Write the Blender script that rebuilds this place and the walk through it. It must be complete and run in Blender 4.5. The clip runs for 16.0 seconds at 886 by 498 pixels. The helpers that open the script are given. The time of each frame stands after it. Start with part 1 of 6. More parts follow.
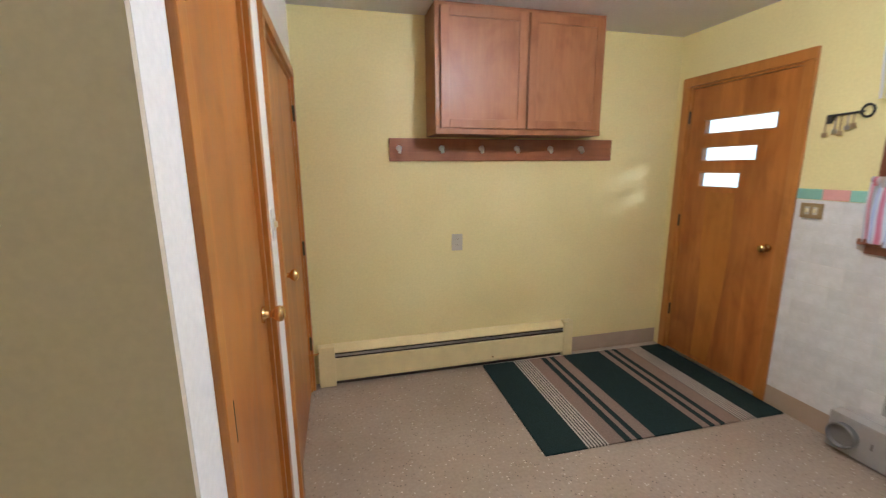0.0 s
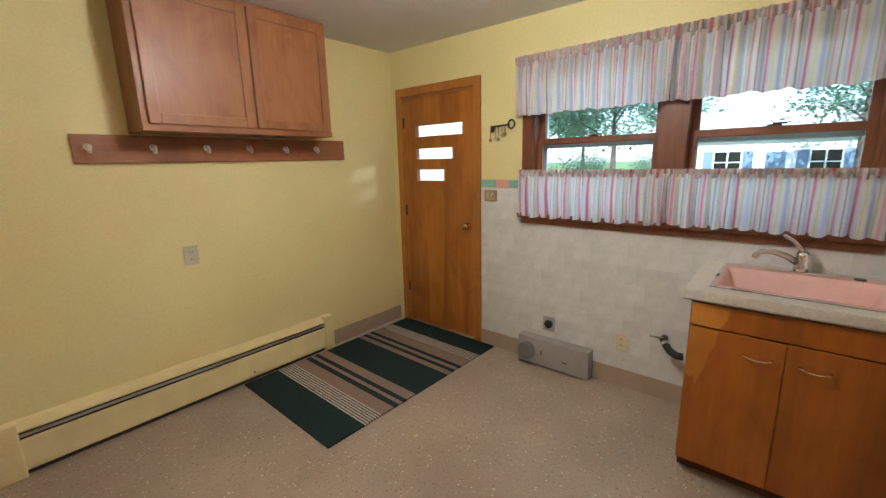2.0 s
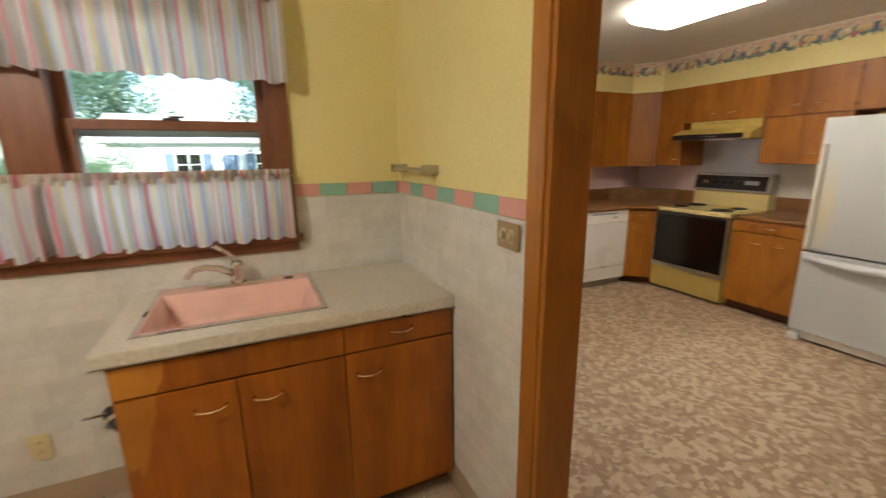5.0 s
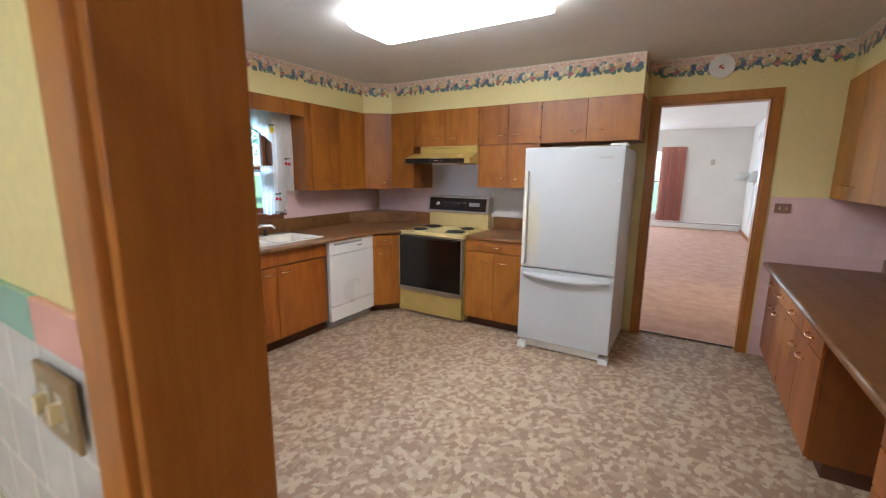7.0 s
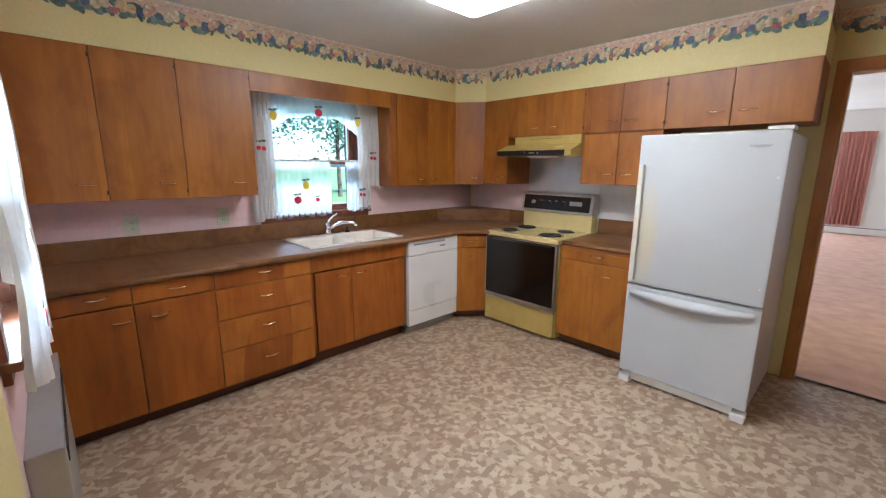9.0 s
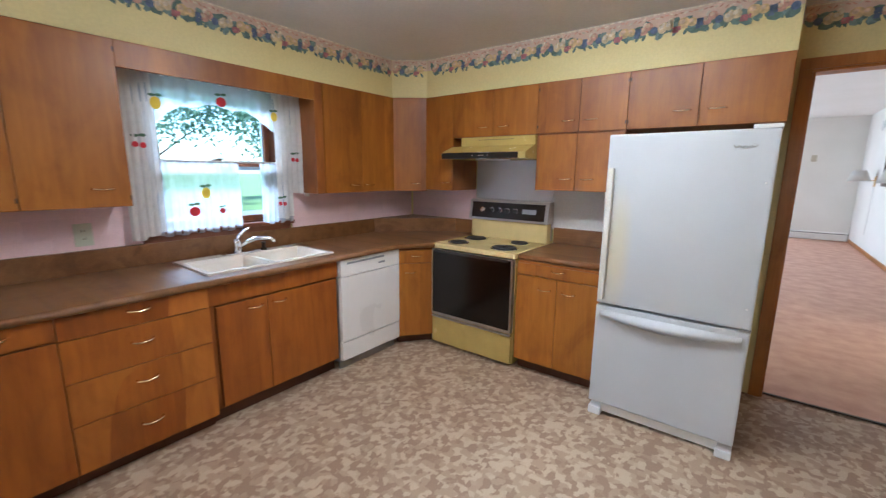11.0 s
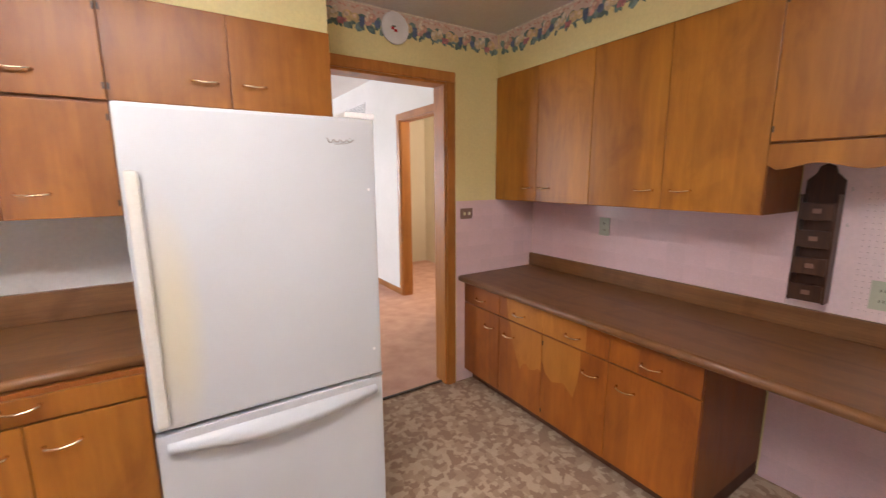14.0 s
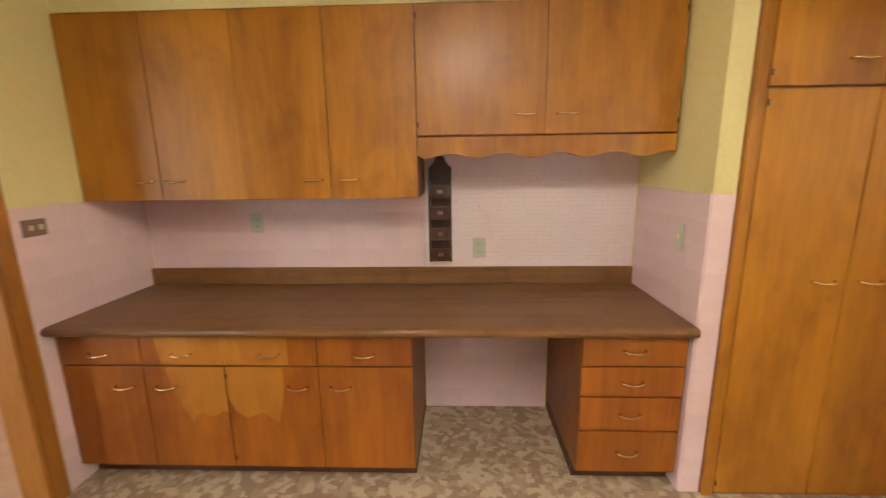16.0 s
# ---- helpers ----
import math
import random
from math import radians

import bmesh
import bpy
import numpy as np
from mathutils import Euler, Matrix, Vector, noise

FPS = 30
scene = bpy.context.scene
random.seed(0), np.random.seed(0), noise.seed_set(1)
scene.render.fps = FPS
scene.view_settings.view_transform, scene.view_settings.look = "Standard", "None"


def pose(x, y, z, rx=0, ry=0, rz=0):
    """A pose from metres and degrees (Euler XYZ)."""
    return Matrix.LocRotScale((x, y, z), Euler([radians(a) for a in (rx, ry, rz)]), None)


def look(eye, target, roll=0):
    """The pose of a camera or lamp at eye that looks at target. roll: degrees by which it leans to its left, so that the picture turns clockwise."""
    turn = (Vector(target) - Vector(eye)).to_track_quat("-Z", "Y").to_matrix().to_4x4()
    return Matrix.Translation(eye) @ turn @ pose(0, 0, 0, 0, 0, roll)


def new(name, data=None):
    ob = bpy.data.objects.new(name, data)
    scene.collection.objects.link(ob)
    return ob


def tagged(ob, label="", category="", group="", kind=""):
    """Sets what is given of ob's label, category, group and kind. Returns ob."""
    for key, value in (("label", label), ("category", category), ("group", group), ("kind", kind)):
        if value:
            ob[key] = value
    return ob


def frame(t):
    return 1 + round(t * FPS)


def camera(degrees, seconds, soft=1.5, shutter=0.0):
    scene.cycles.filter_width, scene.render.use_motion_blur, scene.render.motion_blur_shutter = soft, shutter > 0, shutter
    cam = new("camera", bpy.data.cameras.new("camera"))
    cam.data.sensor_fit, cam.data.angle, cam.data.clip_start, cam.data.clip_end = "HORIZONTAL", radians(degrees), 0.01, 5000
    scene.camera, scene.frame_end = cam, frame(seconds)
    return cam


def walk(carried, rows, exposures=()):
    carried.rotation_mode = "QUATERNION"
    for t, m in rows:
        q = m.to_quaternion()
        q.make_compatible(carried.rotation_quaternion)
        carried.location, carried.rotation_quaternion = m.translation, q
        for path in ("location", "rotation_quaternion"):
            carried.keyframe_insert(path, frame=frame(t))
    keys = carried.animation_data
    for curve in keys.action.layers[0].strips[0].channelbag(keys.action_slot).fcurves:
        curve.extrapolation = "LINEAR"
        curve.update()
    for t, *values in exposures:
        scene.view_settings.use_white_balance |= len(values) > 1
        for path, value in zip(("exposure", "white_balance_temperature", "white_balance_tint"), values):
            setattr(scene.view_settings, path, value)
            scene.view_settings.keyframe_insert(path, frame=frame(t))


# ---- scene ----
cam = camera(94.6, 16.0, 1.25, 0.3)
PATH = [
    (0, (-0.096, 0.58, 1.502), (0.385, 2.48, 1.108), -0.4),
    (0.5, (-0.2, 0.596, 1.526), (0.655, 2.359, 1.125), -0.6),
    (1, (-0.211, 0.568, 1.526), (0.92, 2.167, 1.121), -0.8),
    (1.5, (-0.2, 0.554, 1.514), (1.147, 1.974, 1.103), -1.1),
    (2, (-0.18, 0.537, 1.51), (1.313, 1.801, 1.092), -1.3),
    (2.5, (-0.162, 0.524, 1.499), (1.449, 1.63, 1.073), -1.5),
    (3, (-0.119, 0.507, 1.5), (1.601, 1.428, 1.058), -1.7),
    (3.5, (-0.021, 0.466, 1.499), (1.814, 1.12, 1.047), -1.6),
    (4, (0.116, 0.403, 1.487), (2.038, 0.71, 1.027), -1.4),
    (4.5, (0.249, 0.359, 1.487), (2.183, 0.139, 1.029), -1.1),
    (5, (0.423, 0.358, 1.495), (2.191, -0.463, 1.047), -0.6),
    (5.2, (0.488, 0.355, 1.497), (2.133, -0.695, 1.059), -0.4),
    (7.3, (0.908, -0.312, 1.514), (1.914, -2.004, 1.154), 0.6),
    (7.5, (0.93, -0.372, 1.507), (1.989, -2.031, 1.148), 0.7),
    (8, (0.946, -0.51, 1.529), (2.216, -2.007, 1.148), 0.4),
    (8.2, (0.953, -0.556, 1.535), (2.297, -1.985, 1.143), 0.3),
    (10.3, (1.128, -0.853, 1.519), (2.562, -2.188, 1.119), 0.4),
    (10.5, (1.188, -0.902, 1.518), (2.572, -2.292, 1.127), 0.5),
    (11, (1.36, -1.033, 1.516), (2.553, -2.594, 1.146), 0.6),
    (11.5, (1.502, -1.242, 1.523), (2.434, -2.979, 1.188), 0.7),
    (12, (1.627, -1.413, 1.52), (2.252, -3.285, 1.197), 0.7),
    (12.5, (1.817, -1.555, 1.517), (2.053, -3.516, 1.203), 0.2),
    (13, (1.925, -1.705, 1.523), (1.725, -3.668, 1.194), -0.2),
    (13.5, (1.933, -1.899, 1.519), (1.292, -3.763, 1.183), -0.4),
    (13.8, (1.935, -2.024, 1.525), (1.025, -3.772, 1.18), -0.5),
    (14, (1.937, -2.075, 1.52), (0.877, -3.736, 1.179), -0.4),
    (14.5, (1.988, -2.25, 1.534), (0.562, -3.605, 1.171), -0.5),
    (15, (2.03, -2.403, 1.536), (0.326, -3.379, 1.156), -0.8),
    (15.5, (2.004, -2.502, 1.527), (0.128, -3.071, 1.134), -1.0),
    (16, (1.936, -2.589, 1.515), (-0.022, -2.663, 1.113), -0.8),
]
walk(cam, [(t, look(eye, target, roll)) for t, eye, target, roll in PATH], [(0.0, 1.85, 5500, 14), (0.7, 1.8, 5900, 10), (1.5, 1.65, 6200, 10), (3.5, 1.6, 5900, 12), (4.2, 1.6, 6000, 14), (5.0, 1.68, 7300, 10), (7.5, 2.1, 5500, 10), (10.5, 2.1, 5600, 10), (11.0, 2.1, 5400, 10), (12.0, 2.0, 5900, 10), (12.5, 2.1, 6300, 10), (13.5, 2.28, 6300, 20), (15.0, 2.35, 6800, 22), (15.5, 2.45, 7200, 18), (16.0, 2.58, 7200, 8)])

# ---------- world, sun, lamps ----------
SUN_AZ, SUN_EL = 244.0, 44.0      # degrees clockwise from +y, and above the horizon
world = bpy.data.worlds.new("sky")
world.use_nodes = True
scene.world = world
wn = world.node_tree
sky = wn.nodes.new("ShaderNodeTexSky")
sky.sky_type = "NISHITA"
sky.sun_disc = False
sky.sun_elevation = radians(SUN_EL)
sky.sun_rotation = radians(SUN_AZ)
wn.nodes["Background"].inputs[1].default_value = 0.15
wn.links.new(sky.outputs[0], wn.nodes["Background"].inputs[0])


def lamp(name, kind, m, power, color=(1, 1, 1), size=0.1, size_y=None):
    data = bpy.data.lights.new(name, kind)
    data.energy, data.color = power, color
    if kind == "AREA":
        data.size = size
        if size_y:
            data.shape, data.size_y = "RECTANGLE", size_y
    elif kind == "SUN":
        data.angle = radians(size)
    else:
        data.shadow_soft_size = size
    ob = new(name, data)
    ob.matrix_world = m
    return ob


sun_from = Vector((math.sin(radians(SUN_AZ)) * math.cos(radians(SUN_EL)), math.cos(radians(SUN_AZ)) * math.cos(radians(SUN_EL)), math.sin(radians(SUN_EL))))
lamp("sun", "SUN", look(sun_from * 30, (0, 0, 0)), 5.0, (1.0, 0.95, 0.88), 0.53)
# daylight that enters by the openings
lamp("window_light_living", "AREA", look((3.4, -14.1, 1.5), (1.6, -8.0, 0.6)), 26, (0.84, 0.92, 1.0), 2.0, 1.6)
lamp("window_light_living_east", "AREA", look((4.75, -8.6, 1.5), (0.5, -8.6, 0.9)), 18, (0.84, 0.92, 1.0), 2.4, 1.6)
lamp("window_light_laundry", "AREA", look((3.17, 1.10, 2.01), (2.0, 1.10, 1.55)), 2.4, (0.78, 0.89, 1.0), 1.7, 0.12)
lamp("window_light_kitchen", "AREA", look((7.2, -2.42, 3.5), (4.4, -2.42, 1.55)), 125, (0.74, 0.87, 1.0), 2.4, 0.9)
lamp("window_light_dinette", "AREA", look((3.1, -0.40, 1.45), (0.2, -2.8, 1.5)), 11, (0.78, 0.89, 1.0), 0.62, 0.9)
# fluorescent kitchen fixture, and the laundry's ceiling dome
lamp("laundry_dome_light", "POINT", pose(1.0, 1.55, 2.29), 19, (1.0, 0.97, 0.92), 0.11)
# unseen fill lamp added over the entry
lamp("entry_dome_light", "POINT", pose(-0.9, -0.1, 2.29), 1.6, (1.0, 0.97, 0.92), 0.11)
# warm fill added to brighten the hall; it has no fixture
lamp("hall_light", "POINT", pose(-1.3, -6.4, 2.2), 11, (1.0, 0.88, 0.70), 0.1)


# ---------- materials ----------
def tree_of(name):
    m = bpy.data.materials.new(name)
    m.use_nodes = True
    t = m.node_tree
    return m, t, t.nodes["Principled BSDF"]


def node(t, kind, **sets):
    n = t.nodes.new(kind)
    for k, v in sets.items():
        n.inputs[k].default_value = v
    return n


def coords(t, scale=(1, 1, 1), jitter=False, uv=False):
    c = t.nodes.new("ShaderNodeTexCoord")
    mp = t.nodes.new("ShaderNodeMapping")
    mp.inputs["Scale"].default_value = scale
    t.links.new(c.outputs["UV" if uv else "Object"], mp.inputs["Vector"])
    if jitter:
        info = t.nodes.new("ShaderNodeObjectInfo")
        mul = t.nodes.new("ShaderNodeMath")
        mul.operation = "MULTIPLY"
        mul.inputs[1].default_value = 37.0
        t.links.new(info.outputs["Random"], mul.inputs[0])
        t.links.new(mul.outputs[0], mp.inputs["Location"])
    return mp.outputs[0]


def ramp(t, value, stops, constant=False):
    r = t.nodes.new("ShaderNodeValToRGB")
    if constant:
        r.color_ramp.interpolation = "CONSTANT"
    while len(r.color_ramp.elements) < len(stops):
        r.color_ramp.elements.new(0.5)
    for e, (p, c) in zip(r.color_ramp.elements, stops):
        e.position, e.color = p, (*c, 1)
    t.links.new(value, r.inputs[0])
    return r.outputs[0]


def mixed(t, a, b, fac, mode="MIX"):
    m = t.nodes.new("ShaderNodeMix")
    m.data_type, m.blend_type = "RGBA", mode
    for sock, v in ((m.inputs[0], fac), (m.inputs[6], a), (m.inputs[7], b)):
        if isinstance(v, (int, float)):
            sock.default_value = v
        elif isinstance(v, tuple):
            sock.default_value = (*v, 1)
        else:
            t.links.new(v, sock)
    return m.outputs[2]


def bumped(t, bsdf, height, strength, distance=0.002):
    b = t.nodes.new("ShaderNodeBump")
    b.inputs["Strength"].default_value, b.inputs["Distance"].default_value = strength, distance
    t.links.new(height, b.inputs["Height"])
    t.links.new(b.outputs[0], bsdf.inputs["Normal"])


def surface(name, c1, c2, rough=0.5, scale=6.0, fine=90.0, bump=0.15, metal=0.0, stretch=(1, 1, 1), jitter=False, spec=0.5, tone=0.0):
    """Two tones in large soft patches, a fine grain over them, and its relief."""
    m, t, b = tree_of(name)
    v = coords(t, stretch, jitter)
    big = node(t, "ShaderNodeTexNoise", Scale=scale, Detail=4.0)
    small = node(t, "ShaderNodeTexNoise", Scale=fine, Detail=3.0)
    t.links.new(v, big.inputs[0]), t.links.new(v, small.inputs[0])
    col = ramp(t, big.outputs[0], [(0.3, c1), (0.7, c2)])
    col = mixed(t, col, ramp(t, small.outputs[0], [(0.3, (0.93,) * 3), (0.7, (1.05,) * 3)]), 0.6, "MULTIPLY")
    if tone:
        info = t.nodes.new("ShaderNodeObjectInfo")
        col = mixed(t, col, ramp(t, info.outputs["Random"], [(0, (1 - tone,) * 3), (1, (1 + tone * 0.5,) * 3)]), 1.0, "MULTIPLY")
    t.links.new(col, b.inputs["Base Color"])
    t.links.new(ramp(t, big.outputs[0], [(0.3, (rough * 0.85,) * 3), (0.75, (min(1, rough * 1.15),) * 3)]), b.inputs["Roughness"])
    b.inputs["Metallic"].default_value = metal
    b.inputs["Specular IOR Level"].default_value = spec
    if bump:
        bumped(t, b, small.outputs[0], bump)
    return m


def wood(name, dark, light, rough=0.35, strip=0.16, grain=(14, 14, 0.9), strength=0.5, along="x"):
    """Stained veneer: upright strips of slightly different tone, long grain and some dark figure."""
    m, t, b = tree_of(name)
    v = coords(t, grain, True)
    plain = coords(t, (1, 1, 1), True)
    g = node(t, "ShaderNodeTexNoise", Scale=5.0, Detail=7.0, Roughness=0.62, Distortion=0.5)
    t.links.new(v, g.inputs[0])
    low = node(t, "ShaderNodeTexNoise", Scale=0.32, Detail=3.0, Distortion=1.3)
    t.links.new(v, low.inputs[0])
    sep = t.nodes.new("ShaderNodeSeparateXYZ")
    t.links.new(plain, sep.inputs[0])
    div = t.nodes.new("ShaderNodeMath")
    div.operation = "DIVIDE"
    div.inputs[1].default_value = strip
    t.links.new(sep.outputs[{"x": 0, "y": 1, "z": 2}[along]], div.inputs[0])
    fl = t.nodes.new("ShaderNodeMath")
    fl.operation = "FLOOR"
    t.links.new(div.outputs[0], fl.inputs[0])
    info = t.nodes.new("ShaderNodeObjectInfo")
    cb = t.nodes.new("ShaderNodeCombineXYZ")
    t.links.new(fl.outputs[0], cb.inputs[0]), t.links.new(info.outputs["Random"], cb.inputs[1])
    wnz = t.nodes.new("ShaderNodeTexWhiteNoise")
    wnz.noise_dimensions = "2D"
    t.links.new(cb.outputs[0], wnz.inputs["Vector"])
    col = ramp(t, g.outputs[0], [(0.25, dark), (0.75, light)])
    col = mixed(t, col, ramp(t, wnz.outputs["Value"], [(0, (0.78, 0.73, 0.66)), (1, (1.14, 1.14, 1.16))]), 0.6, "MULTIPLY")
    blot = node(t, "ShaderNodeTexNoise", Scale=3.4, Detail=5.0, Roughness=0.6, Distortion=0.8)
    t.links.new(coords(t, (1.5, 1.5, 0.8), True), blot.inputs[0])
    col = mixed(t, col, ramp(t, blot.outputs[0], [(0.34, (0.72, 0.64, 0.56)), (0.5, (1, 1, 1)), (0.68, (1.12, 1.16, 1.2))]), 0.65, "MULTIPLY")
    col = mixed(t, col, ramp(t, low.outputs[0], [(0.34, (0.66, 0.57, 0.48)), (0.54, (1, 1, 1))]), strength, "MULTIPLY")
    t.links.new(col, b.inputs["Base Color"])
    t.links.new(ramp(t, g.outputs[0], [(0.2, (rough * 0.85,) * 3), (0.8, (rough * 1.2,) * 3)]), b.inputs["Roughness"])
    b.inputs["Coat Weight"].default_value, b.inputs["Coat Roughness"].default_value = 0.08, 0.22
    bumped(t, b, g.outputs[0], 0.06, 0.001)
    return m


def plain(name, c, rough=0.4, metal=0.0, bump=0.0):
    return surface(name, tuple(0.94 * v for v in c), tuple(min(1, 1.05 * v) for v in c), rough, 9.0, 160.0, bump, metal)


def glowing(name, c, strength):
    m, t, b = tree_of(name)
    b.inputs["Base Color"].default_value = (*c, 1)
    b.inputs["Emission Color"].default_value = (*c, 1)
    b.inputs["Emission Strength"].default_value = strength
    return m


def glass(name, tint=(0.93, 0.97, 1.0), rough=0.02):
    """A thin pane: clear, with the gloss of its faces."""
    m, t, b = tree_of(name)
    tr, gl, mx = t.nodes.new("ShaderNodeBsdfTransparent"), t.nodes.new("ShaderNodeBsdfGlossy"), t.nodes.new("ShaderNodeMixShader")
    tr.inputs[0].default_value = (*tint, 1)
    gl.inputs["Roughness"].default_value = rough
    fr = node(t, "ShaderNodeFresnel", IOR=1.3)
    t.links.new(fr.outputs[0], mx.inputs[0]), t.links.new(tr.outputs[0], mx.inputs[1]), t.links.new(gl.outputs[0], mx.inputs[2])
    t.links.new(mx.outputs[0], t.nodes["Material Output"].inputs[0])
    return m


def cloth(name, stops=None, base=(0.85, 0.85, 0.88), through_amount=0.5, clear=0.0, repeat=0.35):
    """Thin cloth that lets light through; with stops it is striped along its own length (u)."""
    m, t, b = tree_of(name)
    if stops:
        v = coords(t, (1 / repeat, 1, 1), uv=True)
        sep = t.nodes.new("ShaderNodeSeparateXYZ")
        fr = t.nodes.new("ShaderNodeMath")
        fr.operation = "FRACT"
        t.links.new(v, sep.inputs[0]), t.links.new(sep.outputs[0], fr.inputs[0])
        col = ramp(t, fr.outputs[0], stops, True)
    else:
        n = node(t, "ShaderNodeTexNoise", Scale=30.0, Detail=3.0)
        t.links.new(coords(t), n.inputs[0])
        col = ramp(t, n.outputs[0], [(0.3, tuple(0.93 * c for c in base)), (0.7, base)])
    df, tl, mx = t.nodes.new("ShaderNodeBsdfDiffuse"), t.nodes.new("ShaderNodeBsdfTranslucent"), t.nodes.new("ShaderNodeMixShader")
    mx.inputs[0].default_value = through_amount
    t.links.new(col, df.inputs[0]), t.links.new(col, tl.inputs[0])
    t.links.new(df.outputs[0], mx.inputs[1]), t.links.new(tl.outputs[0], mx.inputs[2])
    out = mx.outputs[0]
    if clear:
        tr, m2 = t.nodes.new("ShaderNodeBsdfTransparent"), t.nodes.new("ShaderNodeMixShader")
        m2.inputs[0].default_value = clear
        t.links.new(out, m2.inputs[1]), t.links.new(tr.outputs[0], m2.inputs[2])
        out = m2.outputs[0]
    t.links.new(out, t.nodes["Material Output"].inputs[0])
    return m


def mottled_vinyl(name):
    """Sheet vinyl in three browns, printed in small blocky patches."""
    m, t, b = tree_of(name)
    v = coords(t, (1, 1, 1))
    wob = node(t, "ShaderNodeTexNoise", Scale=14.0, Detail=2.0)
    t.links.new(v, wob.inputs[0])
    vv = mixed(t, v, wob.outputs[1], 0.035, "ADD")
    cell = t.nodes.new("ShaderNodeTexVoronoi")
    cell.distance = "CHEBYCHEV"
    cell.inputs["Scale"].default_value = 31.0
    t.links.new(vv, cell.inputs["Vector"])
    tone = ramp(t, cell.outputs["Color"], [(0.0, (0.325, 0.215, 0.138)), (0.36, (0.325, 0.215, 0.138)), (0.44, (0.405, 0.288, 0.188)), (0.58, (0.405, 0.288, 0.188)), (0.66, (0.505, 0.385, 0.258)), (1, (0.525, 0.405, 0.275))])
    fine = node(t, "ShaderNodeTexNoise", Scale=220.0, Detail=2.0)
    t.links.new(v, fine.inputs[0])
    col = mixed(t, tone, ramp(t, fine.outputs[0], [(0.3, (0.82,) * 3), (0.7, (1.1,) * 3)]), 0.7, "MULTIPLY")
    t.links.new(col, b.inputs["Base Color"])
    b.inputs["Roughness"].default_value = 0.52
    b.inputs["Specular IOR Level"].default_value = 0.3
    bumped(t, b, cell.outputs["Distance"], 0.12, 0.002)
    return m


def chip_vinyl(name):
    """Taupe sheet vinyl with pale and dark stone chips."""
    m, t, b = tree_of(name)
    v = coords(t)
    cell = node(t, "ShaderNodeTexVoronoi", Scale=85.0)
    t.links.new(v, cell.inputs["Vector"])
    sep = t.nodes.new("ShaderNodeSeparateColor")
    t.links.new(cell.outputs["Color"], sep.inputs[0])
    small = ramp(t, cell.outputs["Distance"], [(0.30, (1, 1, 1)), (0.40, (0, 0, 0))])
    light = mixed(t, ramp(t, sep.outputs[0], [(0.93, (0, 0, 0)), (0.95, (1, 1, 1))]), small, 1.0, "MULTIPLY")
    dark = mixed(t, ramp(t, sep.outputs[1], [(0.90, (0, 0, 0)), (0.92, (1, 1, 1))]), small, 1.0, "MULTIPLY")
    big = node(t, "ShaderNodeTexNoise", Scale=2.2, Detail=4.0)
    mid = node(t, "ShaderNodeTexNoise", Scale=60.0, Detail=3.0)
    t.links.new(v, big.inputs[0]), t.links.new(v, mid.inputs[0])
    col = ramp(t, big.outputs[0], [(0.3, (0.33, 0.255, 0.185)), (0.7, (0.41, 0.325, 0.24))])
    col = mixed(t, col, ramp(t, mid.outputs[0], [(0.3, (0.82,) * 3), (0.7, (1.12,) * 3)]), 0.7, "MULTIPLY")
    col = mixed(t, col, (0.70, 0.62, 0.50), light)
    col = mixed(t, col, (0.17, 0.12, 0.085), dark)
    t.links.new(col, b.inputs["Base Color"])
    t.links.new(ramp(t, big.outputs[0], [(0.3, (0.30,) * 3), (0.7, (0.46,) * 3)]), b.inputs["Roughness"])
    bumped(t, b, mid.outputs[0], 0.06, 0.002)
    return m


def rug_weave(name, length):
    """Bands across the rug: green-black, taupe, and cream ribs."""
    m, t, b = tree_of(name)
    D, T, C = (0.020, 0.035, 0.033), (0.27, 0.19, 0.145), (0.52, 0.46, 0.38)
    cut = [(0, D), (0.155, C), (0.235, T), (0.30, D), (0.325, T), (0.345, D), (0.37, T), (0.42, D), (0.625, T), (0.655, D), (0.678, T), (0.70, D), (0.725, T), (0.79, C), (0.865, D)]
    v = coords(t, (1 / length, 1, 1))
    sep = t.nodes.new("ShaderNodeSeparateXYZ")
    t.links.new(v, sep.inputs[0])
    col = ramp(t, sep.outputs[0], cut, True)
    ribs = t.nodes.new("ShaderNodeTexWave")
    ribs.bands_direction = "X"
    ribs.inputs["Scale"].default_value = 16.0
    t.links.new(coords(t), ribs.inputs[0])
    isrib = ramp(t, sep.outputs[0], [(0, (0, 0, 0)), (0.155, (1, 1, 1)), (0.235, (0, 0, 0)), (0.79, (1, 1, 1)), (0.865, (0, 0, 0))], True)
    dots = node(t, "ShaderNodeTexVoronoi", Scale=130.0)
    t.links.new(coords(t), dots.inputs["Vector"])
    rib = mixed(t, ramp(t, ribs.outputs["Fac"], [(0.45, (0, 0, 0)), (0.55, (1, 1, 1))]), isrib, 1.0, "MULTIPLY")
    col = mixed(t, col, (0.12, 0.10, 0.08), rib)
    col = mixed(t, col, ramp(t, dots.outputs["Distance"], [(0.1, (1.15,) * 3), (0.7, (0.7,) * 3)]), 0.6, "MULTIPLY")
    t.links.new(col, b.inputs["Base Color"])
    b.inputs["Roughness"].default_value = 0.95
    b.inputs["Specular IOR Level"].default_value = 0.1
    bumped(t, b, dots.outputs["Distance"], 0.5, 0.003)
    return m


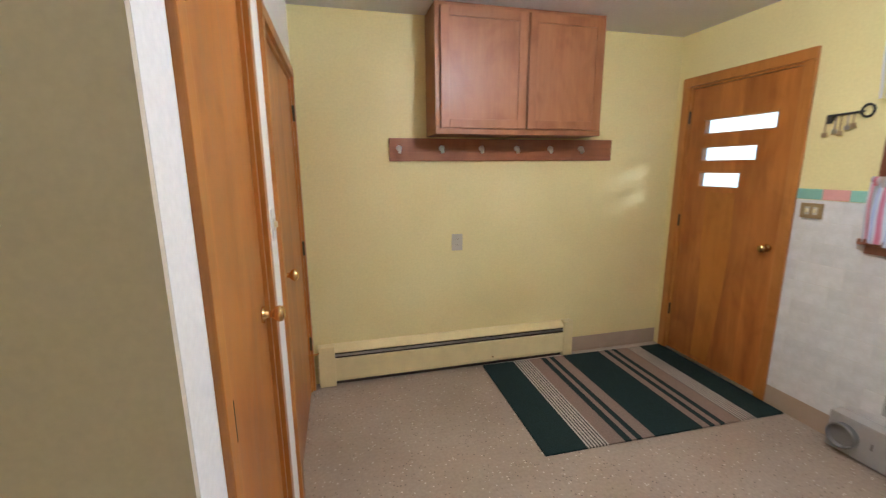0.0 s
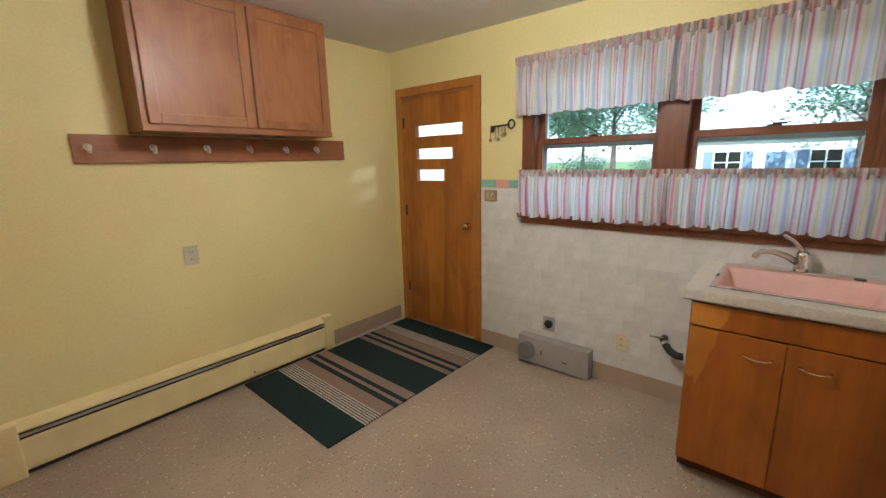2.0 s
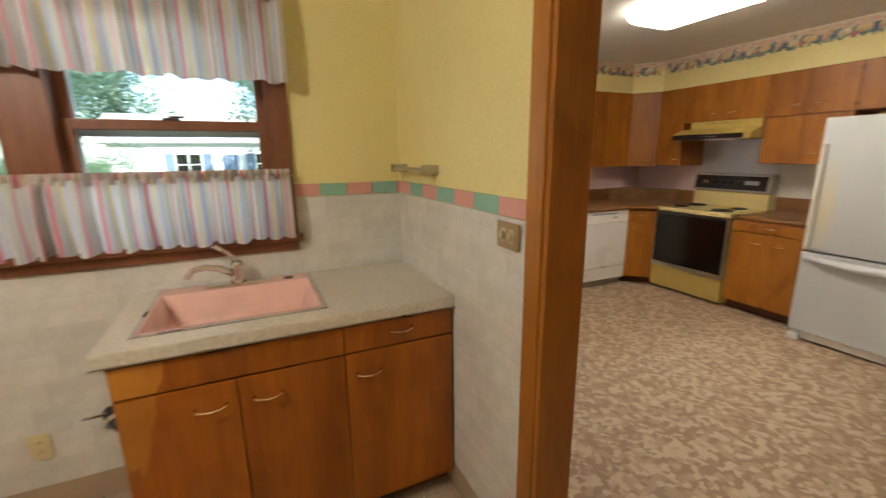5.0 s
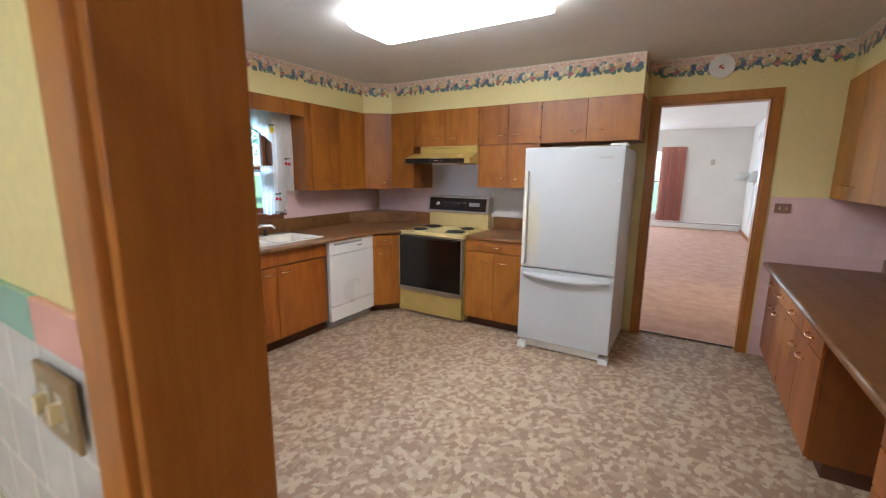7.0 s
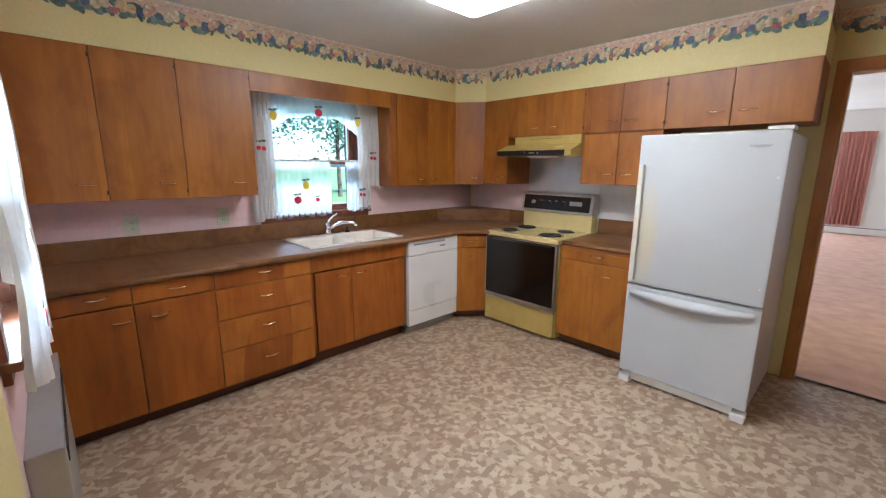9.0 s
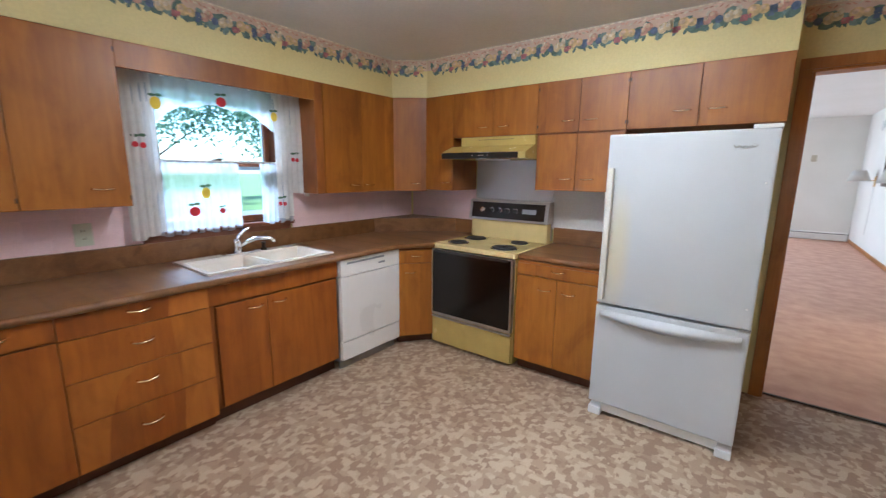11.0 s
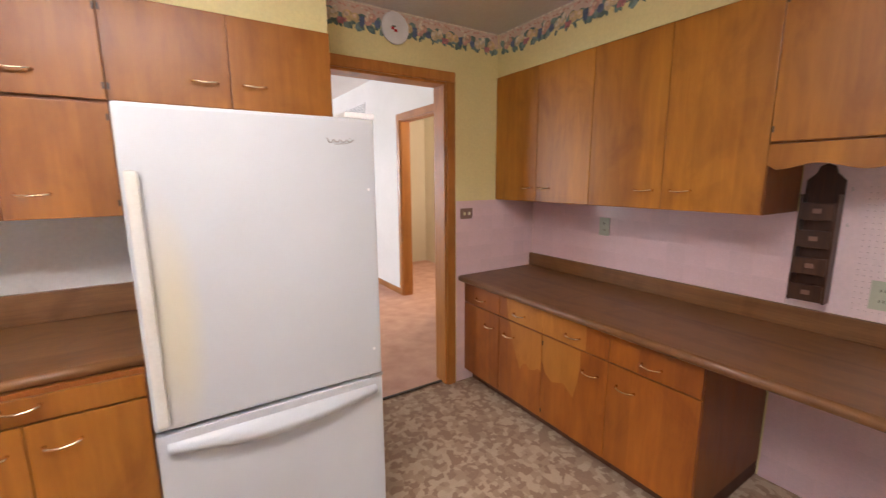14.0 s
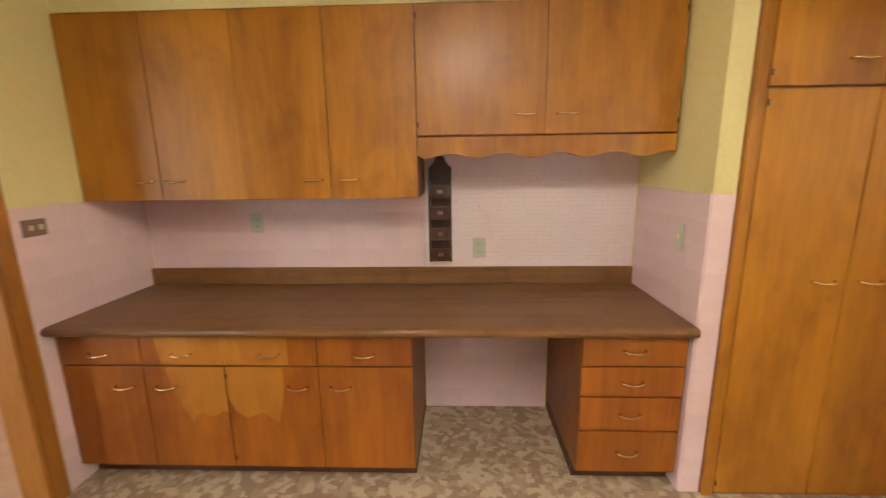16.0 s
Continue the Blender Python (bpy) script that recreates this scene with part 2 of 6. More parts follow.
M = {}
M["yellow"] = surface("yellow_wall_paint", (0.74, 0.64, 0.29), (0.79, 0.69, 0.33), 0.55, 1.6, 70, 0.05, spec=0.4)
M["ceiling"] = surface("ceiling_paint", (0.66, 0.64, 0.60), (0.72, 0.70, 0.66), 0.8, 2.0, 60, 0.2)
M["white_wall"] = surface("white_wall_paint", (0.78, 0.77, 0.72), (0.84, 0.83, 0.79), 0.6, 1.5, 70, 0.1)
# pale wall darkened in its colour for the shade it stands in
M["shaded_cream_wall"] = surface("shaded_cream_wall_paint", (0.56, 0.49, 0.36), (0.62, 0.55, 0.41), 0.6, 1.5, 70, 0.1)
M["hall_cream"] = surface("hall_cream_paint", (0.66, 0.58, 0.42), (0.72, 0.64, 0.48), 0.6, 1.5, 70, 0.1)
M["pink_wall"] = surface("pink_wall_paint", (0.75, 0.54, 0.53), (0.80, 0.59, 0.58), 0.5, 2.0, 70, 0.1)
M["cabinet"] = wood("stained_birch", (0.32, 0.108, 0.009), (0.44, 0.163, 0.017), 0.42, 0.21, (5.5, 5.5, 0.55), 0.8)
# redder stain; on the east base its darker tone also holds the shade
M["cabinet_red_and_shaded"] = wood("reddish_and_shaded_birch", (0.29, 0.078, 0.006), (0.41, 0.125, 0.011), 0.42, 0.15, (5.5, 5.5, 0.55), 0.9)
# honey stain, paler also to make up for missing light in the west
M["cabinet_honey_lifted"] = wood("honey_birch_lifted", (0.37, 0.138, 0.009), (0.51, 0.206, 0.017), 0.42, 0.21, (5.5, 5.5, 0.55), 0.8)
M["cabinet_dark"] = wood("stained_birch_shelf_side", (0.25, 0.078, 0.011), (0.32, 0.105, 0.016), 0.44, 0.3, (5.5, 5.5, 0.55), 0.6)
M["door"] = wood("door_veneer", (0.37, 0.128, 0.020), (0.52, 0.195, 0.036), 0.36, 0.17, (5, 5, 0.5), 0.8)
M["trim"] = wood("stained_trim", (0.38, 0.145, 0.024), (0.50, 0.205, 0.040), 0.38, 5.0)
M["window_wood"] = wood("window_trim", (0.17, 0.058, 0.026), (0.25, 0.092, 0.042), 0.4, 5.0)
M["sapwood"] = wood("pale_sapwood", (0.45, 0.168, 0.020), (0.53, 0.212, 0.030), 0.44, 5.0, (5.5, 5.5, 0.55), 0.3)
M["sapwood_soft"] = wood("soft_sapwood", (0.36, 0.115, 0.011), (0.46, 0.155, 0.018), 0.44, 5.0, (5.5, 5.5, 0.55), 0.3)
M["maple"] = wood("maple_cabinet", (0.295, 0.115, 0.039), (0.37, 0.152, 0.054), 0.46, 3.0, (10, 10, 0.8), 0.25)
M["rail"] = wood("red_brown_rail", (0.25, 0.088, 0.030), (0.34, 0.125, 0.045), 0.36, 9.0, (0.8, 10, 10), 0.4)
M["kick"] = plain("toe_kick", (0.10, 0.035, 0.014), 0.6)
M["white_tile"] = surface("white_glazed_tile", (0.61, 0.60, 0.56), (0.73, 0.72, 0.69), 0.2, 14, 120, 0.05, tone=0.07)
M["pink_tile"] = surface("pink_glazed_tile", (0.76, 0.55, 0.54), (0.81, 0.60, 0.59), 0.17, 8, 120, 0.03, tone=0.04)
M["pink_band"] = plain("pink_border_tile", (0.70, 0.36, 0.31), 0.2)
M["teal_band"] = plain("teal_border_tile", (0.26, 0.50, 0.40), 0.2)
M["grout"] = surface("grout", (0.58, 0.56, 0.50), (0.66, 0.64, 0.58), 0.9, 20, 200, 0.2)
M["pink_grout"] = surface("pink_grout", (0.74, 0.53, 0.52), (0.79, 0.58, 0.57), 0.9, 20, 200, 0.2)
M["cove"] = plain("cove_base", (0.40, 0.30, 0.21), 0.5)
M["chip_floor"] = chip_vinyl("chip_vinyl")
M["mottled_floor"] = mottled_vinyl("mottled_vinyl")
M["carpet"] = surface("pink_carpet", (0.54, 0.315, 0.232), (0.68, 0.43, 0.325), 0.98, 5.5, 130, 0.2, spec=0.1)
M["counter"] = wood("walnut_laminate", (0.185, 0.082, 0.026), (0.275, 0.130, 0.043), 0.42, 50.0, (1.2, 22, 22), 0.75)
M["pale_counter"] = surface("pale_laminate", (0.55, 0.50, 0.42), (0.68, 0.63, 0.55), 0.35, 60, 300, 0.03)
M["metal_edge"] = plain("steel_edge", (0.45, 0.44, 0.42), 0.3, 1.0)
M["chrome"] = plain("chrome", (0.78, 0.78, 0.78), 0.13, 1.0)
M["satin"] = plain("satin_steel", (0.55, 0.52, 0.47), 0.35, 1.0)
M["brass"] = plain("brass", (0.80, 0.52, 0.20), 0.2, 1.0)
M["copper"] = plain("pale_brass_pull", (0.90, 0.70, 0.46), 0.16, 1.0)
M["iron"] = plain("black_iron", (0.02, 0.018, 0.016), 0.5)
M["hinge"] = plain("dark_hinge", (0.07, 0.055, 0.04), 0.45, 0.7)
M["pink_sink"] = plain("pink_enamel", (0.82, 0.53, 0.48), 0.18)
M["cream_sink"] = plain("cream_enamel", (0.78, 0.70, 0.60), 0.2)
M["white_metal"] = surface("white_appliance_enamel", (0.80, 0.79, 0.76), (0.85, 0.84, 0.81), 0.3, 3, 300, 0.08)
M["fridge"] = surface("white_textured_steel", (0.49, 0.505, 0.51), (0.54, 0.555, 0.56), 0.38, 2, 420, 0.12)


def stained_enamel(name, cx, cz, rx, rz):
    """White textured enamel with one yellowed, soft-edged patch."""
    m = surface(name, (0.49, 0.505, 0.51), (0.54, 0.555, 0.56), 0.38, 2, 420, 0.12)
    t = m.node_tree
    b = t.nodes["Principled BSDF"]
    base = b.inputs["Base Color"].links[0].from_socket
    c, mp, g = t.nodes.new("ShaderNodeTexCoord"), t.nodes.new("ShaderNodeMapping"), t.nodes.new("ShaderNodeTexGradient")
    g.gradient_type = "SPHERICAL"
    mp.inputs["Scale"].default_value = (1 / rx, 0, 1 / rz)
    mp.inputs["Location"].default_value = (-cx / rx, 0, -cz / rz)
    t.links.new(c.outputs["Object"], mp.inputs[0]), t.links.new(mp.outputs[0], g.inputs[0])
    t.links.new(mixed(t, base, (0.64, 0.55, 0.33), ramp(t, g.outputs["Fac"], [(0.0, (0, 0, 0)), (0.7, (0.6,) * 3)])), b.inputs["Base Color"])
    return m


M["fridge_door"] = stained_enamel("yellowed_door_enamel", -1.985, 1.08, 0.085, 0.40)
M["yellowed"] = surface("yellowed_plastic", (0.62, 0.59, 0.50), (0.66, 0.65, 0.60), 0.4, 4, 100, 0.05)
M["badge_grey"] = plain("badge_grey", (0.36, 0.34, 0.30), 0.35, 0.4)
M["nickel"] = plain("pale_nickel", (0.82, 0.79, 0.72), 0.3, 0.5)
M["gasket"] = plain("grey_gasket", (0.30, 0.31, 0.33), 0.7)
M["gold"] = plain("harvest_gold_enamel", (0.52, 0.385, 0.115), 0.25)
M["gold_top"] = plain("harvest_gold_cooktop", (0.72, 0.58, 0.26), 0.2)
M["black_glass"] = plain("black_oven_glass", (0.004, 0.0025, 0.002), 0.2)
M["dark_panel"] = plain("dark_control_panel", (0.022, 0.018, 0.016), 0.15)
M["coil"] = plain("burner_coil", (0.025, 0.022, 0.020), 0.6)
M["cream"] = plain("cream_enamel_paint", (0.78, 0.66, 0.33), 0.4)
M["slot"] = plain("dark_slot", (0.05, 0.04, 0.03), 0.7)
M["grey_metal"] = plain("grey_metal", (0.40, 0.385, 0.36), 0.4, 0.3)
M["duct"] = plain("dull_duct_metal", (0.27, 0.26, 0.25), 0.45, 0.5)
M["rubber"] = plain("dark_rubber", (0.025, 0.025, 0.028), 0.6)
M["ivory"] = plain("ivory_plastic", (0.66, 0.56, 0.33), 0.4)
M["beige_plate"] = plain("beige_plate", (0.52, 0.47, 0.36), 0.4)
M["green_plate"] = plain("pale_green_plate", (0.52, 0.54, 0.40), 0.35)
M["brown_plate"] = plain("brown_plate", (0.26, 0.15, 0.11), 0.35, 0.3)
M["bronze_plate"] = plain("bronze_plate", (0.38, 0.27, 0.14), 0.35, 0.5)
M["white_plastic"] = plain("white_plastic", (0.80, 0.79, 0.76), 0.35)
M["white_paint"] = plain("white_paint", (0.80, 0.80, 0.76), 0.45)
M["vinyl_frame"] = plain("white_storm_frame", (0.70, 0.76, 0.80), 0.5)
M["glass"] = glass("window_glass", (0.85, 0.94, 1.0))
M["dark_wood"] = wood("dark_rack_wood", (0.045, 0.016, 0.007), (0.095, 0.038, 0.016), 0.4, 5.0)
M["peg"] = surface("pegboard_paint", (0.78, 0.63, 0.62), (0.84, 0.69, 0.68), 0.5, 3, 60, 0.1)
M["hole"] = plain("peg_hole", (0.46, 0.33, 0.32), 0.9)
M["steel_sheet"] = surface("stainless_sheet", (0.58, 0.56, 0.52), (0.68, 0.66, 0.62), 0.3, 2, 200, 0.05, 0.7)
M["diffuser"] = glowing("lit_diffuser", (1.0, 0.96, 0.90), 5.0)
M["dome"] = glowing("lit_dome", (1.0, 0.88, 0.66), 0.8)
W0, LIL, PNK, RED, YEL, GRN = (0.74, 0.74, 0.76), (0.58, 0.62, 0.76), (0.78, 0.44, 0.50), (0.72, 0.26, 0.33), (0.78, 0.70, 0.32), (0.50, 0.58, 0.36)
TAN = (0.45, 0.34, 0.24)
STRIPES = [(0, RED), (0.06, PNK), (0.085, W0), (0.20, YEL), (0.235, W0), (0.33, LIL), (0.42, W0), (0.50, GRN), (0.53, W0), (0.60, PNK), (0.66, W0), (0.78, TAN), (0.81, W0), (0.88, LIL), (0.94, W0)]
M["stripes"] = cloth("striped_cotton", STRIPES, through_amount=0.42, repeat=0.25)
# doubled cloth; the stripes are tinted down for the shade between gathers
M["stripes_double_shaded"] = cloth("striped_cotton_doubled_shaded", [(p, (0.72 * c[0], 0.63 * c[1], 0.57 * c[2])) for p, c in STRIPES], through_amount=0.06, repeat=0.25)
M["sheer"] = cloth("white_sheer", None, (0.84, 0.90, 0.97), 0.82, 0.45)
M["hem"] = cloth("white_cotton", None, (0.82, 0.80, 0.76), 0.35)
M["drape"] = cloth("rose_drape", None, (0.62, 0.30, 0.24), 0.3)
M["apple"] = plain("red_applique", (0.60, 0.03, 0.04), 0.8)
M["lemon"] = plain("yellow_applique", (0.85, 0.62, 0.06), 0.8)
M["leaf_cloth"] = plain("green_applique", (0.10, 0.17, 0.10), 0.8)
M["grass"] = surface("lawn", (0.10, 0.17, 0.05), (0.16, 0.24, 0.08), 0.95, 1.5, 60, 0.4)
M["asphalt"] = surface("road_asphalt", (0.20, 0.20, 0.21), (0.27, 0.27, 0.28), 0.9, 2, 60, 0.3)
M["concrete"] = surface("drive_concrete", (0.55, 0.54, 0.51), (0.66, 0.65, 0.62), 0.9, 2, 60, 0.2)
M["leaves"] = cloth("tree_leaves", None, (0.22, 0.33, 0.23), 0.5)
M["bark"] = surface("bark", (0.07, 0.05, 0.04), (0.13, 0.10, 0.08), 0.95, 8, 60, 0.6, stretch=(1, 1, 0.3))
M["house_paint"] = surface("white_siding", (0.72, 0.73, 0.74), (0.80, 0.81, 0.82), 0.6, 1, 30, 0.1)
M["shutter"] = plain("blue_grey_shutter", (0.16, 0.22, 0.32), 0.5)
M["roof"] = surface("asphalt_shingle", (0.28, 0.26, 0.25), (0.36, 0.34, 0.33), 0.9, 3, 40, 0.4)
M["car_blue"] = plain("blue_car_paint", (0.03, 0.06, 0.18), 0.2)
M["soffit_board"] = surface("white_eave", (0.74, 0.70, 0.66), (0.80, 0.77, 0.73), 0.6, 2, 40, 0.1)
M["parchment"] = surface("border_parchment", (0.62, 0.45, 0.34), (0.74, 0.57, 0.45), 0.6, 9, 60, 0.05)
for key, c in {"b_leaf": (0.13, 0.20, 0.17), "b_teal": (0.20, 0.29, 0.26), "b_peach": (0.62, 0.35, 0.26), "b_pear": (0.66, 0.54, 0.32), "b_orange": (0.68, 0.50, 0.25), "b_grape": (0.12, 0.16, 0.26), "b_berry": (0.48, 0.17, 0.18), "b_cream": (0.74, 0.66, 0.52), "b_blush": (0.72, 0.54, 0.36)}.items():
    M[key] = surface("border_" + key[2:], tuple(0.66 * v for v in c), tuple(min(1, 1.28 * v) for v in c), 0.6, 38, 90, 0)


# ---------- building helpers ----------
def add_box(bm, x0, x1, y0, y1, z0, z1, bevel=0.0):
    made = bmesh.ops.create_cube(bm, size=1.0, matrix=Matrix.Translation(((x0 + x1) / 2, (y0 + y1) / 2, (z0 + z1) / 2)) @ Matrix.Diagonal((abs(x1 - x0), abs(y1 - y0), abs(z1 - z0), 1)))
    if bevel:
        edges = list({e for v in made["verts"] for e in v.link_edges})
        bmesh.ops.bevel(bm, geom=edges, offset=min(bevel, 0.45 * min(abs(x1 - x0), abs(y1 - y0), abs(z1 - z0))), segments=2, affect="EDGES", profile=0.7)
    return bm


def box(x0, x1, y0, y1, z0, z1, bevel=0.0):
    return add_box(bmesh.new(), x0, x1, y0, y1, z0, z1, bevel)


def boxes(*rows, bevel=0.0):
    bm = bmesh.new()
    for r in rows:
        add_box(bm, *r, bevel)
    return bm


def lathe(profile, seg=20, m=Matrix()):
    """Turns (radius, height) pairs about z."""
    bm = bmesh.new()
    rings = []
    for r, z in profile:
        rings.append([bm.verts.new(m @ Vector((r * math.cos(a), r * math.sin(a), z))) for a in (2 * math.pi * k / seg for k in range(seg))])
    for a, b in zip(rings, rings[1:]):
        for k in range(seg):
            bm.faces.new((a[k], a[(k + 1) % seg], b[(k + 1) % seg], b[k]))
    bm.faces.new(rings[0][::-1]), bm.faces.new(rings[-1])
    bmesh.ops.recalc_face_normals(bm, faces=bm.faces)
    return bm


def tube(points, radius, seg=8, bm=None):
    bm = bm or bmesh.new()
    pts = [Vector(p) for p in points]
    rings = []
    for k, p in enumerate(pts):
        way = (pts[min(k + 1, len(pts) - 1)] - pts[max(k - 1, 0)]).normalized()
        side = way.cross(Vector((0.31, 0.17, 0.94))).normalized()
        up = side.cross(way)
        r = radius[k] if isinstance(radius, (list, tuple)) else radius
        rings.append([bm.verts.new(p + r * (math.cos(a) * side + math.sin(a) * up)) for a in (2 * math.pi * j / seg for j in range(seg))])
    for a, b in zip(rings, rings[1:]):
        for j in range(seg):
            bm.faces.new((a[j], a[(j + 1) % seg], b[(j + 1) % seg], b[j]))
    bm.faces.new(rings[0][::-1]), bm.faces.new(rings[-1])
    bmesh.ops.recalc_face_normals(bm, faces=bm.faces)
    return bm


def extruded(outline, depth, axis="y", at=0.0):
    """A flat outline of (u, z) pairs, given thickness along y (or x)."""
    bm = bmesh.new()
    put = (lambda u, z, d: (u, at + d, z)) if axis == "y" else (lambda u, z, d: (at + d, u, z)) if axis == "x" else (lambda u, z, d: (u, z, at + d))
    a = [bm.verts.new(put(u, z, 0)) for u, z in outline]
    b = [bm.verts.new(put(u, z, depth)) for u, z in outline]
    bm.faces.new(a), bm.faces.new(b[::-1])
    for k in range(len(a)):
        j = (k + 1) % len(a)
        bm.faces.new((a[k], b[k], b[j], a[j]))
    bmesh.ops.recalc_face_normals(bm, faces=bm.faces)
    return bm


def mesh_of(name, bm, mats, smooth=False):
    me = bpy.data.meshes.new(name)
    bm.to_mesh(me)
    bm.free()
    for mt in mats if isinstance(mats, (list, tuple)) else (mats,):
        me.materials.append(mt)
    if smooth:
        me.shade_smooth()
    return me


def part(name, bm, material, parent=None, label="", smooth=False):
    data = bm if isinstance(bm, bpy.types.Mesh) else mesh_of(name, bm, material, smooth)
    ob = new(name, data)
    if parent is not None:
        ob.parent = parent
    if label:
        ob["label"] = label
    return ob


def thing(name, label, category, m=Matrix(), group="", kind=""):
    ob = new(name)
    ob.empty_display_size = 0.1
    ob.matrix_world = m
    return tagged(ob, label, category, group, kind)


def solid(name, bm, material, label, category, kind="", m=Matrix(), group="", smooth=False):
    ob = part(name, bm, material, smooth=smooth)
    ob.matrix_world = m
    return tagged(ob, label, category, group, kind)


def structure(name, bm, material, label, category):
    return solid(name, bm, material, label, category, "structure")


def facing(side, at):
    """The pose of a wall's front: local x runs to the right as one faces it, y goes into it."""
    return {"N": pose(0, at, 0), "S": pose(0, at, 0, 0, 0, 180), "E": pose(at, 0, 0, 0, 0, -90), "W": pose(at, 0, 0, 0, 0, 90)}[side]




# ---------- the plan ----------
NL, EL, WL, CL = 3.37, 2.50, -0.335, 2.45          # laundry walls and ceiling
TL, TK = -0.362, -0.50                            # faces of the wall between laundry and kitchen
SK, EK, WK, CK = -4.46, 4.42, -0.44, 2.51         # kitchen
LW, LE, LS, LC = -0.42, 4.85, -14.3, 2.85         # living room
# ---------- floors and ceilings ----------
structure("floor_laundry", box(-2.0, EL + 0.14, -0.43, NL + 0.14, -0.12, 0.0), M["chip_floor"], "taupe sheet vinyl floor with pale stone chips", "floor")
structure("floor_kitchen", box(-0.6, EK + 0.14, -4.52, -0.43, -0.12, 0.0), M["mottled_floor"], "beige and brown mottled sheet vinyl kitchen floor", "floor")
structure("floor_living", box(-3.0, LE + 0.14, LS - 0.14, -4.52, -0.12, 0.006), M["carpet"], "pinkish beige carpet of the living room", "carpet")
structure("trim_threshold", box(0.385, 1.19, -4.530, -4.508, 0.004, 0.012, 0.003), M["hinge"], "narrow dark metal strip between vinyl and carpet", "threshold")
structure("ceiling_laundry", box(-2.0, EL + 0.14, TL, NL + 0.14, CL, CL + 0.2), M["ceiling"], "off-white painted laundry ceiling", "ceiling")
structure("ceiling_kitchen", box(-0.6, EK + 0.14, SK - 0.06, TL, CK, CK + 0.12), M["ceiling"], "off-white painted kitchen ceiling", "ceiling")
structure("ceiling_living", box(-3.0, LE + 0.14, LS - 0.14, SK - 0.06, LC, LC + 0.1), M["white_wall"], "white living room ceiling", "ceiling")


def wall_with_holes(u0, u1, z0, z1, d0, d1, holes, along):
    """A wall along 'x' or 'y' from u0 to u1, with rectangular openings (u0, u1, z0, z1) through it."""
    bm = bmesh.new()
    us = sorted({u0, u1, *(h[0] for h in holes), *(h[1] for h in holes)})
    for a, b in zip(us, us[1:]):
        mid, cuts = (a + b) / 2, []
        for h in holes:
            if h[0] <= mid <= h[1]:
                cuts.append((h[2], h[3]))
        lo = z0
        for c0, c1 in sorted(cuts) + [(z1, z1)]:
            if c0 - lo > 1e-4:
                add_box(bm, *((a, b, d0, d1) if along == "x" else (d0, d1, a, b)), lo, c0)
            lo = c1
    return bm


DOOR_E = (2.46, 3.24, 0.0, 2.07)
WIN_E = (0.245, 1.955, 1.13, 2.06)
WIN_K = (-2.86, -1.98, 1.12, 2.08)
WIN_N = (2.75, 3.45, 0.95, 2.0)
DOOR_1, DOOR_2 = (1.39, 1.97, 0.0, 2.03), (2.30, 3.28, 0.0, 2.03)
PASS = (0.42, 1.31, 0.0, 2.10)
LIVING = (0.384, 1.19, 0.0, 2.145)
HALL = (-6.73, -5.84, 0.0, 2.22)

wall_e = structure("wall_laundry_east", wall_with_holes(TL, NL + 0.14, 0, CL, EL, EL + 0.14, [DOOR_E, WIN_E], "y"), M["yellow"], "pale yellow wall, white tile below, with door and window", "wall")
structure("wall_laundry_north", wall_with_holes(WL - 0.12, EL, 0, CL, NL, NL + 0.14, [], "x"), M["yellow"], "plain pale yellow painted wall", "wall")
structure("wall_laundry_west", wall_with_holes(1.220, NL, 0, CL, WL - 0.12, WL, [DOOR_1, DOOR_2], "y"), M["white_wall"], "white painted wall with two wooden doors", "wall")
# closet front: the shade on this wall is part of its paint colour
structure("wall_closet_front", boxes((-2.0, WL - 0.12, 1.205, 1.30, 0, CL), (WL - 0.12, WL - 0.0005, 1.205, 1.220, 0, CL)), M["shaded_cream_wall"], "plain cream wall beside the closet, its shade put into the colour", "wall")
structure("wall_entry_west", box(-2.1, -2.0, -0.6, 1.30, 0, CL), M["yellow"], "plain yellow wall closing the entry", "wall")
structure("wall_closet_back", box(-1.3, -1.2, 1.30, NL, 0, CL), M["white_wall"], "plain wall behind the closet doors", "wall")
wall_t = structure("wall_between", wall_with_holes(-2.0, EL + 0.14, 0, CK, TK, TL, [PASS], "x"), M["yellow"], "yellow wall between laundry and kitchen with an open doorway", "wall")
structure("wall_kitchen_north", wall_with_holes(EL + 0.14, EK + 0.14, 0, CK, TK, TL, [WIN_N], "x"), M["pink_wall"], "pink painted outside wall of the dinette", "wall")
wall_ke = structure("wall_kitchen_east", wall_with_holes(SK, TK, 0, CK, EK, EK + 0.14, [WIN_K], "y"), M["yellow"], "yellow kitchen wall with a window over the sink", "wall")
wall_ks = structure("wall_kitchen_south", wall_with_holes(WK, EK + 0.14, 0, LC, SK - 0.13, SK, [LIVING], "x"), M["yellow"], "yellow kitchen wall with a doorway to the living room", "wall")
wall_kw = structure("wall_kitchen_west", box(WK - 0.12, WK, SK - 0.13, TK, 0, CK), M["yellow"], "yellow kitchen wall behind the long counter", "wall")
structure("wall_living_west", wall_with_holes(LS, SK - 0.13, 0, LC, LW - 0.12, LW, [HALL], "y"), M["white_wall"], "white living room wall with a cased opening", "wall")
structure("wall_living_south", wall_with_holes(LW, LE, 0, LC, LS - 0.14, LS, [(1.60, 4.4, 0.40, 2.3)], "x"), M["white_wall"], "white far wall of the living room with a wide window", "wall")
structure("wall_living_east", wall_with_holes(LS, SK - 0.13, 0, LC, LE, LE + 0.14, [(-9.9, -7.3, 0.5, 2.1)], "y"), M["white_wall"], "white living room wall with a window", "wall")
